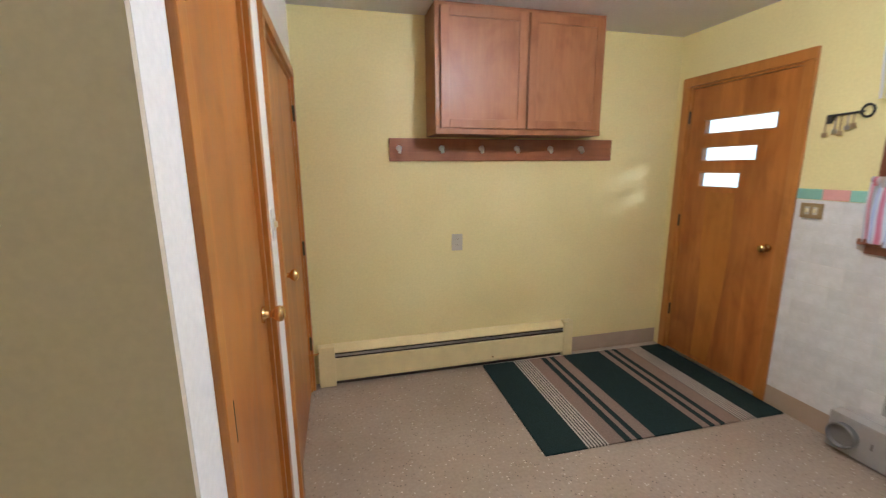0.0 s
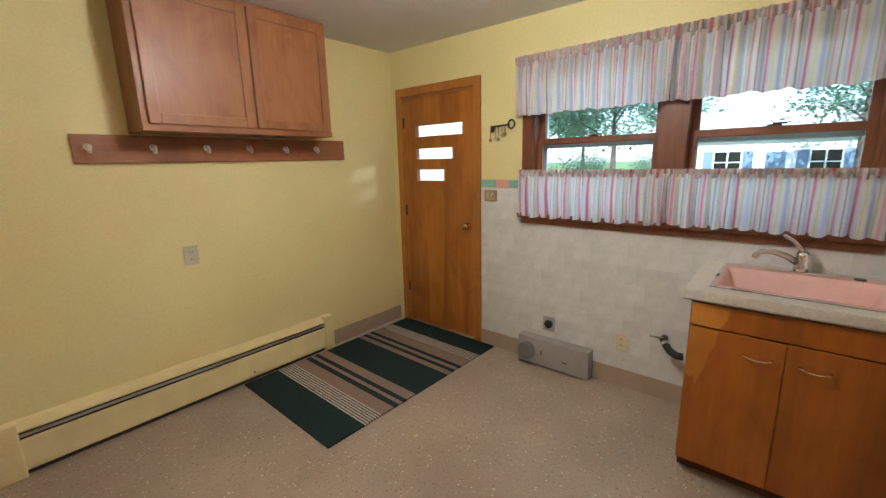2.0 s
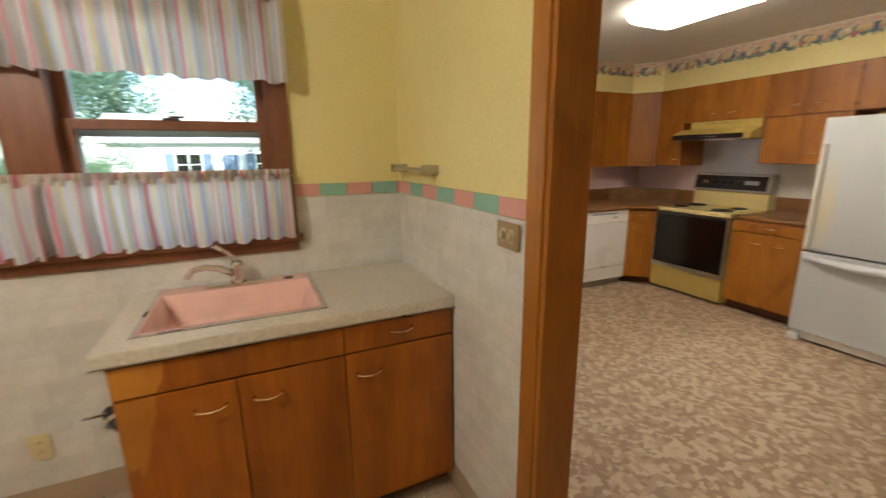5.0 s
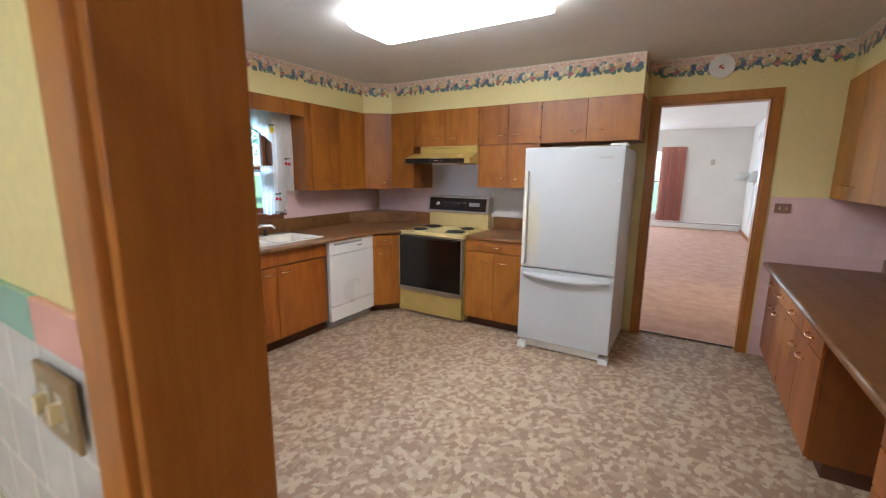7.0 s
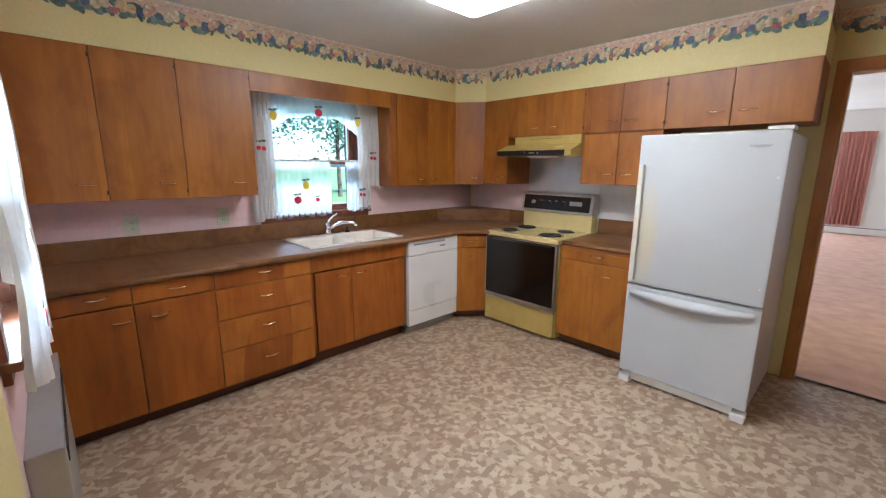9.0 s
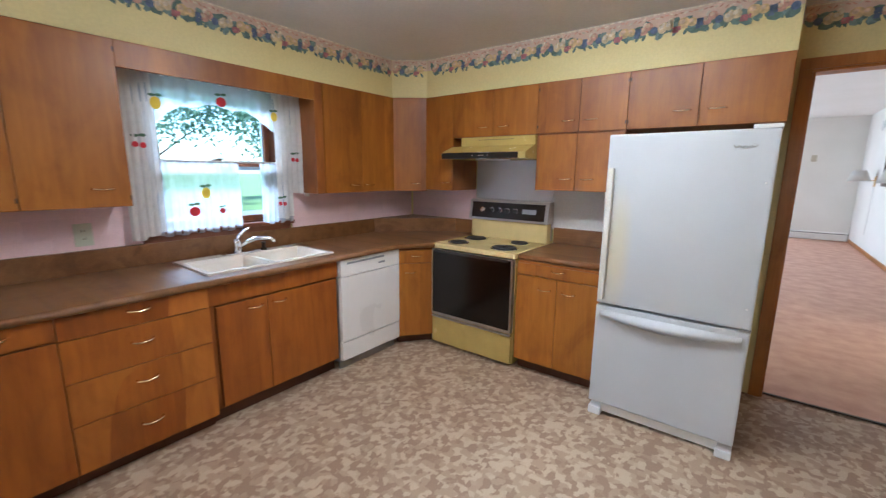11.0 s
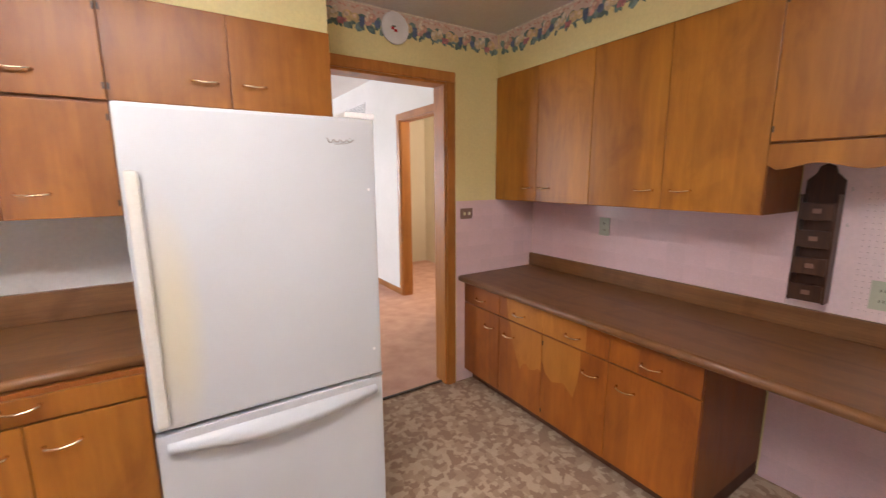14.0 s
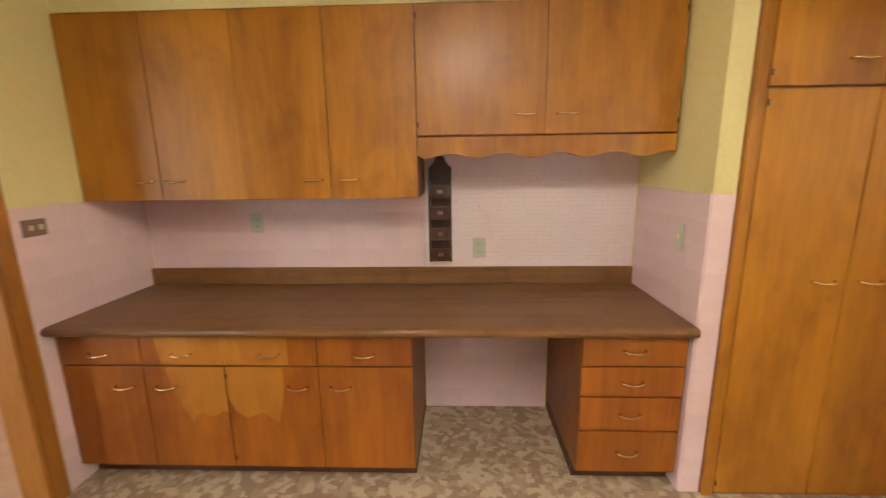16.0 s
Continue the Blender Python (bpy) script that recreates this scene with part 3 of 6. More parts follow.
structure("wall_hall_back", box(-1.95, -1.85, -8.6, -4.6, 0, LC), M["hall_cream"], "warm cream hall wall seen through the opening", "wall")
structure("wall_hall_end", box(-1.85, LW - 0.12, -8.7, -8.6, 0, LC), M["hall_cream"], "plain cream wall closing the hall", "wall")
structure("wall_hall_near", box(-1.85, LW - 0.12, -4.72, -4.6, 0, LC), M["hall_cream"], "plain cream wall closing the hall", "wall")


# soffit above the kitchen cupboards: south run, corner and east run
def soffit():
    pts = [(1.285, SK), (1.285, -4.075), (3.89, -4.075), (4.145, -3.885), (4.145, TK), (EK, TK), (EK, SK)]
    return extruded(pts, CK - 2.185, "z", 2.185)


structure("soffit_west", box(WK, -0.062, SK, -1.565, 2.225, CK), M["yellow"], "yellow boxed soffit above the desk cupboards", "soffit")
structure("soffit", soffit(), M["yellow"], "yellow boxed soffit above the kitchen cupboards", "soffit")


# ---------- trim round openings ----------
def casing(name, side, at, u0, u1, z1, width=0.062, proud=0.016, wall=0.13, z0=0.0, mat="trim", label="stained wooden door casing", back=True):
    """Casing with mitred-looking head and jambs for an opening seen from one side; u in wall coordinates."""
    t = thing(name, label, "trim", facing(side, at), kind="structure")
    part("casing_left", box(u0 - width, u0, -proud, 0.004, z0, z1, 0.004), M[mat], t)
    part("casing_right", box(u1, u1 + width, -proud, 0.004, z0, z1, 0.004), M[mat], t)
    part("casing_head", box(u0 - width, u1 + width, -proud - 0.002, 0.004, z1, z1 + width, 0.004), M[mat], t)
    part("jamb_left", box(u0 - 0.001, u0 + 0.016, 0.0, wall, z0, z1 - 0.016, 0.002), M[mat], t)
    part("jamb_right", box(u1 - 0.016, u1 + 0.001, 0.0, wall, z0, z1 - 0.016, 0.002), M[mat], t)
    part("jamb_head", box(u0, u1, 0.0, wall, z1 - 0.016, z1 + 0.001, 0.002), M[mat], t)
    if back:
        for nm, a, b, c, d in (("back_casing_left", u0 - width, u0, z0, z1), ("back_casing_right", u1, u1 + width, z0, z1), ("back_casing_head", u0 - width, u1 + width, z1, z1 + width)):
            part(nm, box(a, b, wall - 0.002, wall + proud, c, d, 0.004), M[mat], t)
    return t


casing("trim_back_door", "E", EL, -DOOR_E[1], -DOOR_E[0], DOOR_E[3], 0.065, 0.018, 0.14)
casing("trim_closet_door", "W", WL, DOOR_1[0], DOOR_1[1], DOOR_1[3], 0.047, 0.016, 0.12)
casing("trim_stair_door", "W", WL, DOOR_2[0], DOOR_2[1], DOOR_2[3], 0.052, 0.016, 0.12)
casing("trim_passage", "N", TK, PASS[0], PASS[1], PASS[3], 0.07, 0.012, TL - TK, label="stained wooden casing of the open kitchen doorway")
casing("trim_living_doorway", "S", SK, -LIVING[1], -LIVING[0], LIVING[3], 0.064, 0.016, 0.13, label="stained wooden casing of the living room doorway")
casing("trim_hall_opening", "W", LW, HALL[0], HALL[1], HALL[3], 0.075, 0.016, 0.12, label="stained wooden casing of the hall opening")


def knob_mesh(name, mat):
    prof = [(0.026, 0.0), (0.027, 0.004), (0.012, 0.008), (0.011, 0.03), (0.02, 0.036), (0.026, 0.046), (0.024, 0.058), (0.012, 0.066)]
    return mesh_of(name, lathe(prof, 20, pose(0, 0, 0, 90)), mat, True)


KNOB = knob_mesh("brass_knob", M["brass"])


def hinges(t, u, zs):
    for z in zs:
        part("hinge", tube([(u, -0.006, z - 0.045), (u, -0.006, z + 0.045)], 0.008, 8), M["hinge"], t, "dark metal hinge")


def flush_door(name, label, side, at, u0, u1, z1, knob_u, hinge_u, mat="door", depth=0.04):
    t = thing(name, label, "door", facing(side, at), kind="structure")
    part("leaf", box(u0 + 0.004, u1 - 0.004, 0.012, 0.012 + depth, 0.01, z1 - 0.004, 0.003), M[mat], t)
    k = part("door_knob", KNOB, None, t, "round brass door knob")
    k.location = (knob_u, 0.012, 1.05)
    hinges(t, hinge_u, (0.35, 1.0, 1.82))
    return t


d1 = flush_door("door_1", "plain orange-brown flush wooden closet door, shut", "W", WL, DOOR_1[0] + 0.016, DOOR_1[1] - 0.016, DOOR_1[3] - 0.016, DOOR_1[1] - 0.07, DOOR_1[0] + 0.012)
d2 = flush_door("door_2", "wider orange-brown flush wooden door, shut", "W", WL, DOOR_2[0] + 0.016, DOOR_2[1] - 0.016, DOOR_2[3] - 0.016, DOOR_2[0] + 0.09, DOOR_2[1] - 0.012)
part("door_stop", tube([(3.20, 0.012, 0.30), (3.20, -0.05, 0.30), (3.20, -0.055, 0.31)], 0.005, 6), M["brass"], d2, "small brass hook stop")


def back_door():
    """Veneered door with three stepped glass slots."""
    a, b, top = -DOOR_E[1] + 0.016, -DOOR_E[0] - 0.016, DOOR_E[3] - 0.018
    t = thing("door_3", "veneered back door with three stepped glass slots, shut", "door", facing("E", EL), kind="structure")
    slots = [(-3.10, -2.585, 1.725, 1.818), (-3.10, -2.69, 1.535, 1.625), (-3.10, -2.785, 1.35, 1.445)]
    part("leaf", wall_with_holes(a, b, 0.012, top, 0.012, 0.056, slots, "x"), M["door"], t)
    for u0, u1, z0, z1 in slots:
        w = 0.010
        part("slot_frame", boxes((u0 - w, u1 + w, 0.008, 0.02, z0 - w, z0), (u0 - w, u1 + w, 0.008, 0.02, z1, z1 + w), (u0 - w, u0, 0.008, 0.02, z0, z1), (u1, u1 + w, 0.008, 0.02, z0, z1), bevel=0.002), M["trim"], t)
        p = part("pane", box(u0, u1, 0.036, 0.040, z0, z1), M["glass"], t)
        p.visible_shadow = False
    part("veneer_figure", extruded([(-3.03, 1.31), (-2.80, 1.31), (-2.785, 0.95), (-2.80, 0.60), (-2.825, 0.30), (-2.86, 0.05), (-3.00, 0.05), (-2.985, 0.45), (-3.015, 0.90)], 0.0007, "y", 0.0114), M["sapwood"], t)
    k = part("door_knob", KNOB, None, t, "round brass door knob")
    k.location = (-2.53, 0.012, 0.985)
    hinges(t, a - 0.004, (0.35, 1.08, 1.85))
    part("door_sill", box(-DOOR_E[1], -DOOR_E[0], 0.0, 0.12, 0.0, 0.018, 0.004), M["satin"], t, "worn metal sill")


back_door()


def hall_door():
    t = thing("door_4", "orange-brown flush hall door, shut", "door", facing("W", -1.85), kind="structure")
    part("leaf", box(-8.05, -7.27, -0.012, 0.012, 0.01, 2.2, 0.003), M["door"], t)
    part("casing", boxes((-8.12, -8.05, -0.02, 0.0, 0, 2.27), (-7.27, -7.2, -0.02, 0.0, 0, 2.27), (-8.12, -7.2, -0.022, 0.0, 2.2, 2.27), bevel=0.003), M["trim"], t)
    hinges(t, -7.28, (0.3, 1.8))


hall_door()


# ---------- windows ----------
def sash_window(name, label, side, at, u0, u1, z0, z1, mullion=None, trim="window_wood", mid=None, storm=True, apron=True):
    """Double-hung sashes in a cased opening, with stool, apron, locks and outer storm frames."""
    t = thing(name, label, "window", facing(side, at), kind="structure")
    cw = 0.075
    part("casing_left", box(u0 - cw, u0, -0.02, 0.004, z0 - 0.02, z1 + cw, 0.005), M[trim], t)
    part("casing_right", box(u1, u1 + cw, -0.02, 0.004, z0 - 0.02, z1 + cw, 0.005), M[trim], t)
    part("casing_head", box(u0, u1, -0.022, 0.004, z1, z1 + cw, 0.005), M[trim], t)
    part("window_stool", box(u0 - cw - 0.02, u1 + cw + 0.02, -0.05, 0.03, z0 - 0.03, z0 + 0.002, 0.008), M[trim], t)
    if apron:
        part("window_apron", box(u0 - cw, u1 + cw, -0.022, 0.004, z0 - 0.075, z0 - 0.03, 0.006), M[trim], t)
    part("lining", boxes((u0, u0 + 0.015, 0, 0.14, z0, z1), (u1 - 0.015, u1, 0, 0.14, z0, z1), (u0 + 0.015, u1 - 0.015, 0, 0.14, z1 - 0.015, z1), (u0 + 0.015, u1 - 0.015, 0.03, 0.14, z0, z0 + 0.012)), M[trim], t)
    spans = [(u0 + 0.015, u1 - 0.015)]
    if mullion:
        part("mullion", box(mullion[0], mullion[1], -0.018, 0.13, z0 + 0.012, z1 - 0.015, 0.004), M[trim], t)
        spans = [(u0 + 0.015, mullion[0]), (mullion[1], u1 - 0.015)]
    zm = mid or (z0 + z1) / 2
    s = 0.04
    for a, b in spans:
        for nm, lo, hi, d in (("lower_sash", z0 + 0.012, zm + 0.02, 0.045), ("upper_sash", zm - 0.02, z1 - 0.015, 0.078)):
            sash = part(nm, boxes((a, a + s, d, d + 0.03, lo, hi), (b - s, b, d, d + 0.03, lo, hi), (a + s, b - s, d, d + 0.03, lo, lo + s), (a + s, b - s, d, d + 0.03, hi - s, hi), bevel=0.003), M[trim], t)
            p = part("pane", box(a + s, b - s, d + 0.013, d + 0.017, lo + s, hi - s), M["glass"], sash)
            p.visible_shadow = False
        c = (a + b) / 2
        part("sash_lock", boxes((c - 0.03, c + 0.03, 0.03, 0.05, zm + 0.02, zm + 0.028), (c - 0.008, c + 0.05, 0.03, 0.04, zm + 0.028, zm + 0.036), bevel=0.002), M["hinge"], t, "dark metal sash lock")
        if storm:
            f = 0.035
            part("storm_frame", boxes((a, a + f, 0.12, 0.138, z0, z1), (b - f, b, 0.12, 0.138, z0, z1), (a + f, b - f, 0.12, 0.138, z1 - f, z1), (a + f, b - f, 0.12, 0.138, z0, z0 + f), (a + f, b - f, 0.12, 0.138, zm - 0.045, zm - 0.015)), M["vinyl_frame"], t, "pale outer storm window frame")
    return t


sash_window("window_1", "dark stained double window with striped curtains", "E", EL, -WIN_E[1], -WIN_E[0], WIN_E[2], WIN_E[3], (-1.15, -1.005), mid=1.63)
sash_window("window_2", "kitchen window above the sink with sheer curtains", "E", EK, -WIN_K[1], -WIN_K[0], WIN_K[2], WIN_K[3], mid=1.56)
sash_window("window_3", "dinette window with white fruit curtains", "N", TK, WIN_N[0], WIN_N[1], WIN_N[2], WIN_N[3])
sash_window("window_4", "wide living room window with rose curtains", "S", LS, -4.4, -1.60, 0.40, 2.3, (-3.03, -2.9), trim="white_paint", storm=False, apron=False)
sash_window("window_5", "living room side window", "E", LE, 7.3, 9.9, 0.5, 2.1, trim="white_paint", storm=False, apron=False)


# ---------- cabinets ----------
def pull_mesh():
    pts = [(-0.046, 0.0, 0), (-0.044, -0.016, 0.0), (-0.03, -0.024, -0.003), (0.0, -0.027, -0.006), (0.03, -0.024, -0.003), (0.044, -0.016, 0.0), (0.046, 0.0, 0)]
    return mesh_of("bow_pull", tube(pts, [0.0065, 0.0048, 0.0037, 0.0043, 0.0037, 0.0048, 0.0065], 8), M["copper"], True)


PULL = pull_mesh()


def cabinet(name, label, side, at, u0, u1, z0, z1, depth, fronts, mat="cabinet", kick=0.0, category="cabinet", group="", gap=0.0017, m=None, drop=0.0):
    """A box with slab doors and drawer fronts. fronts: (kind, u0, u1, z0, z1, handle u or None, handle z, hinge u or None)."""
    t = thing(name, label, category, m or facing(side, at), group)
    rim = [(u0, u1, 0.0, 0.02, z1 - drop, z1), (u0, u0 + 0.016, 0.02, depth, z1 - drop, z1), (u1 - 0.016, u1, 0.02, depth, z1 - drop, z1)] if drop else []
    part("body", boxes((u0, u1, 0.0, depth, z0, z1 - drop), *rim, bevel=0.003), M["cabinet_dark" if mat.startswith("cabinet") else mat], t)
    if kick:
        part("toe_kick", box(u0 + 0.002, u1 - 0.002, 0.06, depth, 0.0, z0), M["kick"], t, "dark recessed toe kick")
    for kind, a, b, c, d, hu, hz, hinge in fronts:
        f = part(kind, box(a + gap, b - gap, -0.018, -0.001, c + gap, d - gap, 0.0035), M[mat], t)
        if hu is not None:
            h = part("handle", PULL, None, f, "curved pale brass pull")
            h.location = (hu, -0.018, hz)
        if hinge is not None:
            for z in (c + 0.05, d - 0.05):
                part("hinge", box(hinge - 0.004, hinge + 0.004, -0.021, -0.017, z - 0.012, z + 0.012, 0.001), M["hinge"], f, "small dark hinge")
    return t


def panel_door(t, a, b, c, d, mat):
    """A framed door with a raised lip round its panel."""
    w = 0.055
    f = part("door", box(a, b, -0.012, -0.001, c, d, 0.003), M[mat], t)
    for p, q in ((a, a + w), (b - w, b)):
        part("stile", box(p, q, -0.022, -0.011, c, d, 0.004), M[mat], f)
    for p, q in ((c, c + w), (d - w, d)):
        part("rail", box(a + w, b - w, -0.0215, -0.011, p, q, 0.004), M[mat], f)


def stain(f, outline, mat="sapwood"):
    """Pale sapwood figure in a veneered front."""
    part("veneer_figure", extruded(outline, 0.0007, "y", -0.0187), M[mat], f)


# laundry: wall cupboard, peg rail, heater
wc = thing("wall_cupboard", "reddish maple wall cupboard with two framed doors", "cupboard", facing("N", 3.10))
part("body", box(0.50, 1.64, 0.0, 0.27, 1.70, CL - 0.004, 0.003), M["maple"], wc)
part("bottom_rail", box(0.50, 1.64, -0.006, 0.0, 1.70, 1.735, 0.002), M["maple"], wc)
panel_door(wc, 0.53, 1.085, 1.735, 2.42, "maple")
panel_door(wc, 1.10, 1.62, 1.735, 2.42, "maple")

pr = thing("peg_rail", "brown wooden wall rail with six small pale hooks", "coat rack", facing("N", NL))
part("board", box(0.245, 1.925, -0.02, 0.0, 1.54, 1.69, 0.004), M["rail"], pr)
HOOK = tube([(0, 0, 0.02), (0, -0.018, 0.018), (0, -0.032, 0.004), (0, -0.034, -0.008), (0, -0.026, -0.016), (0, -0.016, -0.014)], 0.010, 8)
HOOK = mesh_of("hook", HOOK, M["nickel"], True)
for u in (0.31, 0.60, 0.885, 1.15, 1.41, 1.66):
    part("hook_plate", lathe([(0.019, 0), (0.019, 0.005), (0.010, 0.009)], 14, pose(u, -0.02, 1.625, 90)), M["nickel"], pr)
    part("hook", HOOK, None, pr, "small pale metal coat hook").location = (u, -0.022, 1.615)

bh = thing("baseboard_heater", "cream painted baseboard heater with a dark slot", "heater", facing("N", NL))
prof = [(0.0, 0.035), (-0.058, 0.035), (-0.062, 0.055), (-0.062, 0.195), (-0.050, 0.20), (0, 0.20)]


def profile_along(outline, u0, u1):
    bm = bmesh.new()
    a, b = [bm.verts.new((u0, y, z)) for y, z in outline], [bm.verts.new((u1, y, z)) for y, z in outline]
    bm.faces.new(a), bm.faces.new(b[::-1])
    for k in range(len(a)):
        j = (k + 1) % len(a)
        bm.faces.new((a[k], b[k], b[j], a[j]))
    bmesh.ops.recalc_face_normals(bm, faces=bm.faces)
    return bm


part("front_panel", profile_along(prof, -0.18, 1.58), M["cream"], bh)
part("slot", box(-0.20, 1.58, -0.046, 0, 0.20, 0.245), M["slot"], bh, "dark warm-air slot")
part("damper", box(-0.20, 1.58, -0.056, -0.046, 0.216, 0.229, 0.002), M["satin"], bh)
part("hood", profile_along([(0, 0.245), (-0.062, 0.245), (-0.062, 0.255), (-0.02, 0.288), (0, 0.292)], -0.20, 1.58), M["cream"], bh)
part("end_cap_left", box(-0.292, -0.18, -0.066, 0.0, 0.0, 0.294, 0.006), M["cream"], bh)
part("end_cap_right", box(1.58, 1.66, -0.066, 0.0, 0.0, 0.294, 0.006), M["cream"], bh)
part("bottom_gap", box(-0.18, 1.58, -0.03, 0.0, 0.0, 0.035), M["slot"], bh)
part("valve_screw", lathe([(0.006, 0), (0.006, 0.006)], 10, pose(0.98, -0.062, 0.075, 90)), M["brass"], bh)

rug = solid("door_rug", box(0.0, 1.59, 0.0, 1.03, 0.0, 0.010, 0.004), rug_weave("striped_rug", 1.59), "green, taupe and cream striped rug by the back door", "rug", m=pose(0.885, 2.285, 0.001, 0, 0, -1.0))

# cove base along laundry walls
structure("baseboard_north", box(1.66, EL - 0.006, NL - 0.006, NL, 0.0, 0.125, 0.002), M["cove"], "taupe rubber cove base", "baseboard")
structure("baseboard_east", box(EL - 0.006, EL, 0.86, DOOR_E[0] - 0.066, 0.0, 0.125, 0.002), M["cove"], "taupe rubber cove base", "baseboard")
structure("baseboard_between", box(1.385, 1.90, TL, TL + 0.006, 0.0, 0.125, 0.002), M["cove"], "taupe rubber cove base", "baseboard")

# laundry sink cabinet: u is -y, front at x 1.87
LX = 1.875
ls = cabinet("laundry_sink_cabinet", "stained birch sink cabinet with water-streaked fronts", "E", LX, -0.815, 0.352, 0.075, 0.885, EL - LX, [
    ("false_front", -0.812, -0.103, 0.768, 0.878, None, 0, None),
    ("door", -0.812, -0.468, 0.085, 0.765, -0.555, 0.68, None),
    ("door", -0.468, -0.103, 0.085, 0.765, -0.376, 0.68, None),
    ("drawer_front", -0.103, 0.348, 0.768, 0.878, 0.120, 0.832, None),
    ("door", -0.103, 0.348, 0.085, 0.765, -0.015, 0.678, None)], mat="cabinet_red_and_shaded", kick=0.07, drop=0.22)

doors = [o for o in ls.children if o.name.startswith("door")]
stain(doors[0], [(-0.808, 0.76), (-0.70, 0.76), (-0.705, 0.70), (-0.725, 0.65), (-0.735, 0.58), (-0.755, 0.52), (-0.768, 0.485), (-0.775, 0.53), (-0.79, 0.515), (-0.80, 0.53), (-0.808, 0.50)])
stain([o for o in ls.children if o.name.startswith("false")][0], [(-0.808, 0.772), (-0.70, 0.772), (-0.675, 0.81), (-0.665, 0.874), (-0.808, 0.874)])



def worktop_with_hole(u0, u1, d0, d1, z0, z1, hole):
    h0, h1, e0, e1 = hole
    bm = bmesh.new()
    rings = []
    for z in (z0, z1):
        for p, q, r, s in ((u0, u1, d0, d1), (h0, h1, e0, e1)):
            rings.append([bm.verts.new(v) for v in ((p, r, z), (q, r, z), (q, s, z), (p, s, z))])
    for a, b in ((0, 1), (2, 3), (0, 2), (1, 3)):
        for k in range(4):
            j = (k + 1) % 4
            bm.faces.new((rings[a][k], rings[a][j], rings[b][j], rings[b][k]))
    bmesh.ops.recalc_face_normals(bm, faces=bm.faces)
    return bm


def basin(u0, u1, d0, d1, top, depth, wall=0.012, taper=0.03):
    """An open tapered bowl with thickness and a rounded floor."""
    bm = bmesh.new()

    def ring(i, z):
        return [bm.verts.new(p) for p in ((u0 + i, d0 + i, z), (u1 - i, d0 + i, z), (u1 - i, d1 - i, z), (u0 + i, d1 - i, z))]
    rows = [ring(-wall, top), ring(0, top), ring(0.008, top - 0.02), ring(taper, top - depth + 0.03), ring(taper + 0.03, top - depth), ring(taper, top - depth - wall), ring(-wall, top - 0.03)]
    for a, b in zip(rows, rows[1:] + rows[:1]):
        if a is rows[4]:
            continue
        for k in range(4):
            bm.faces.new((a[k], a[(k + 1) % 4], b[(k + 1) % 4], b[k]))
    bm.faces.new(rows[4]), bm.faces.new(rows[5][::-1])
    bmesh.ops.recalc_face_normals(bm, faces=bm.faces)
    return bm


T = 0.932
top = thing("laundry_worktop", "pale speckled laminate top with worn metal edge", "worktop", facing("E", LX))
part("slab", worktop_with_hole(-0.845, 0.358, -0.028, EL - LX - 0.014, T - 0.044, T, (-0.750, -0.150, 0.077, 0.50)), M["pale_counter"], top)
part("edge_strip", box(-0.845, 0.358, -0.031, -0.028, T - 0.043, T - 0.004, 0.001), M["pale_counter"], top)
part("edge_line", box(-0.845, 0.358, -0.033, -0.0285, T - 0.047, T - 0.041), M["metal_edge"], top)
sk = thing("laundry_sink", "pink enamel drop-in sink with steel rim", "sink", facing("E", LX))
part("rim", boxes((-0.762, -0.138, 0.062, 0.075, T, T + 0.005), (-0.762, -0.138, 0.585, 0.598, T, T + 0.005), (-0.762, -0.749, 0.075, 0.585, T, T + 0.005), (-0.151, -0.138, 0.075, 0.585, T, T + 0.005), bevel=0.001), M["metal_edge"], sk, "steel mounting rim")
part("deck", boxes((-0.749, -0.151, 0.075, 0.090, T + 0.001, T + 0.007), (-0.749, -0.151, 0.487, 0.585, T + 0.001, T + 0.007), (-0.749, -0.737, 0.090, 0.487, T + 0.001, T + 0.007), (-0.163, -0.151, 0.090, 0.487, T + 0.001, T + 0.007)), M["pink_sink"], sk)
part("bowl", basin(-0.737, -0.163, 0.090, 0.487, T + 0.006, 0.14), M["pink_sink"], sk)
part("drain", lathe([(0.045, 0), (0.045, 0.003), (0.03, 0.004), (0.02, 0.001)], 20, pose(-0.45, 0.30, T - 0.133)), M["chrome"], sk)
part("hole_cover", lathe([(0.022, 0), (0.022, 0.004), (0.016, 0.006)], 16, pose(-0.24, 0.535, T + 0.007)), M["hinge"], sk)


def turned(bm, degrees):
    bmesh.ops.rotate(bm, verts=bm.verts, cent=(0, 0, 0), matrix=Matrix.Rotation(radians(degrees), 3, "Z"))
    return bm


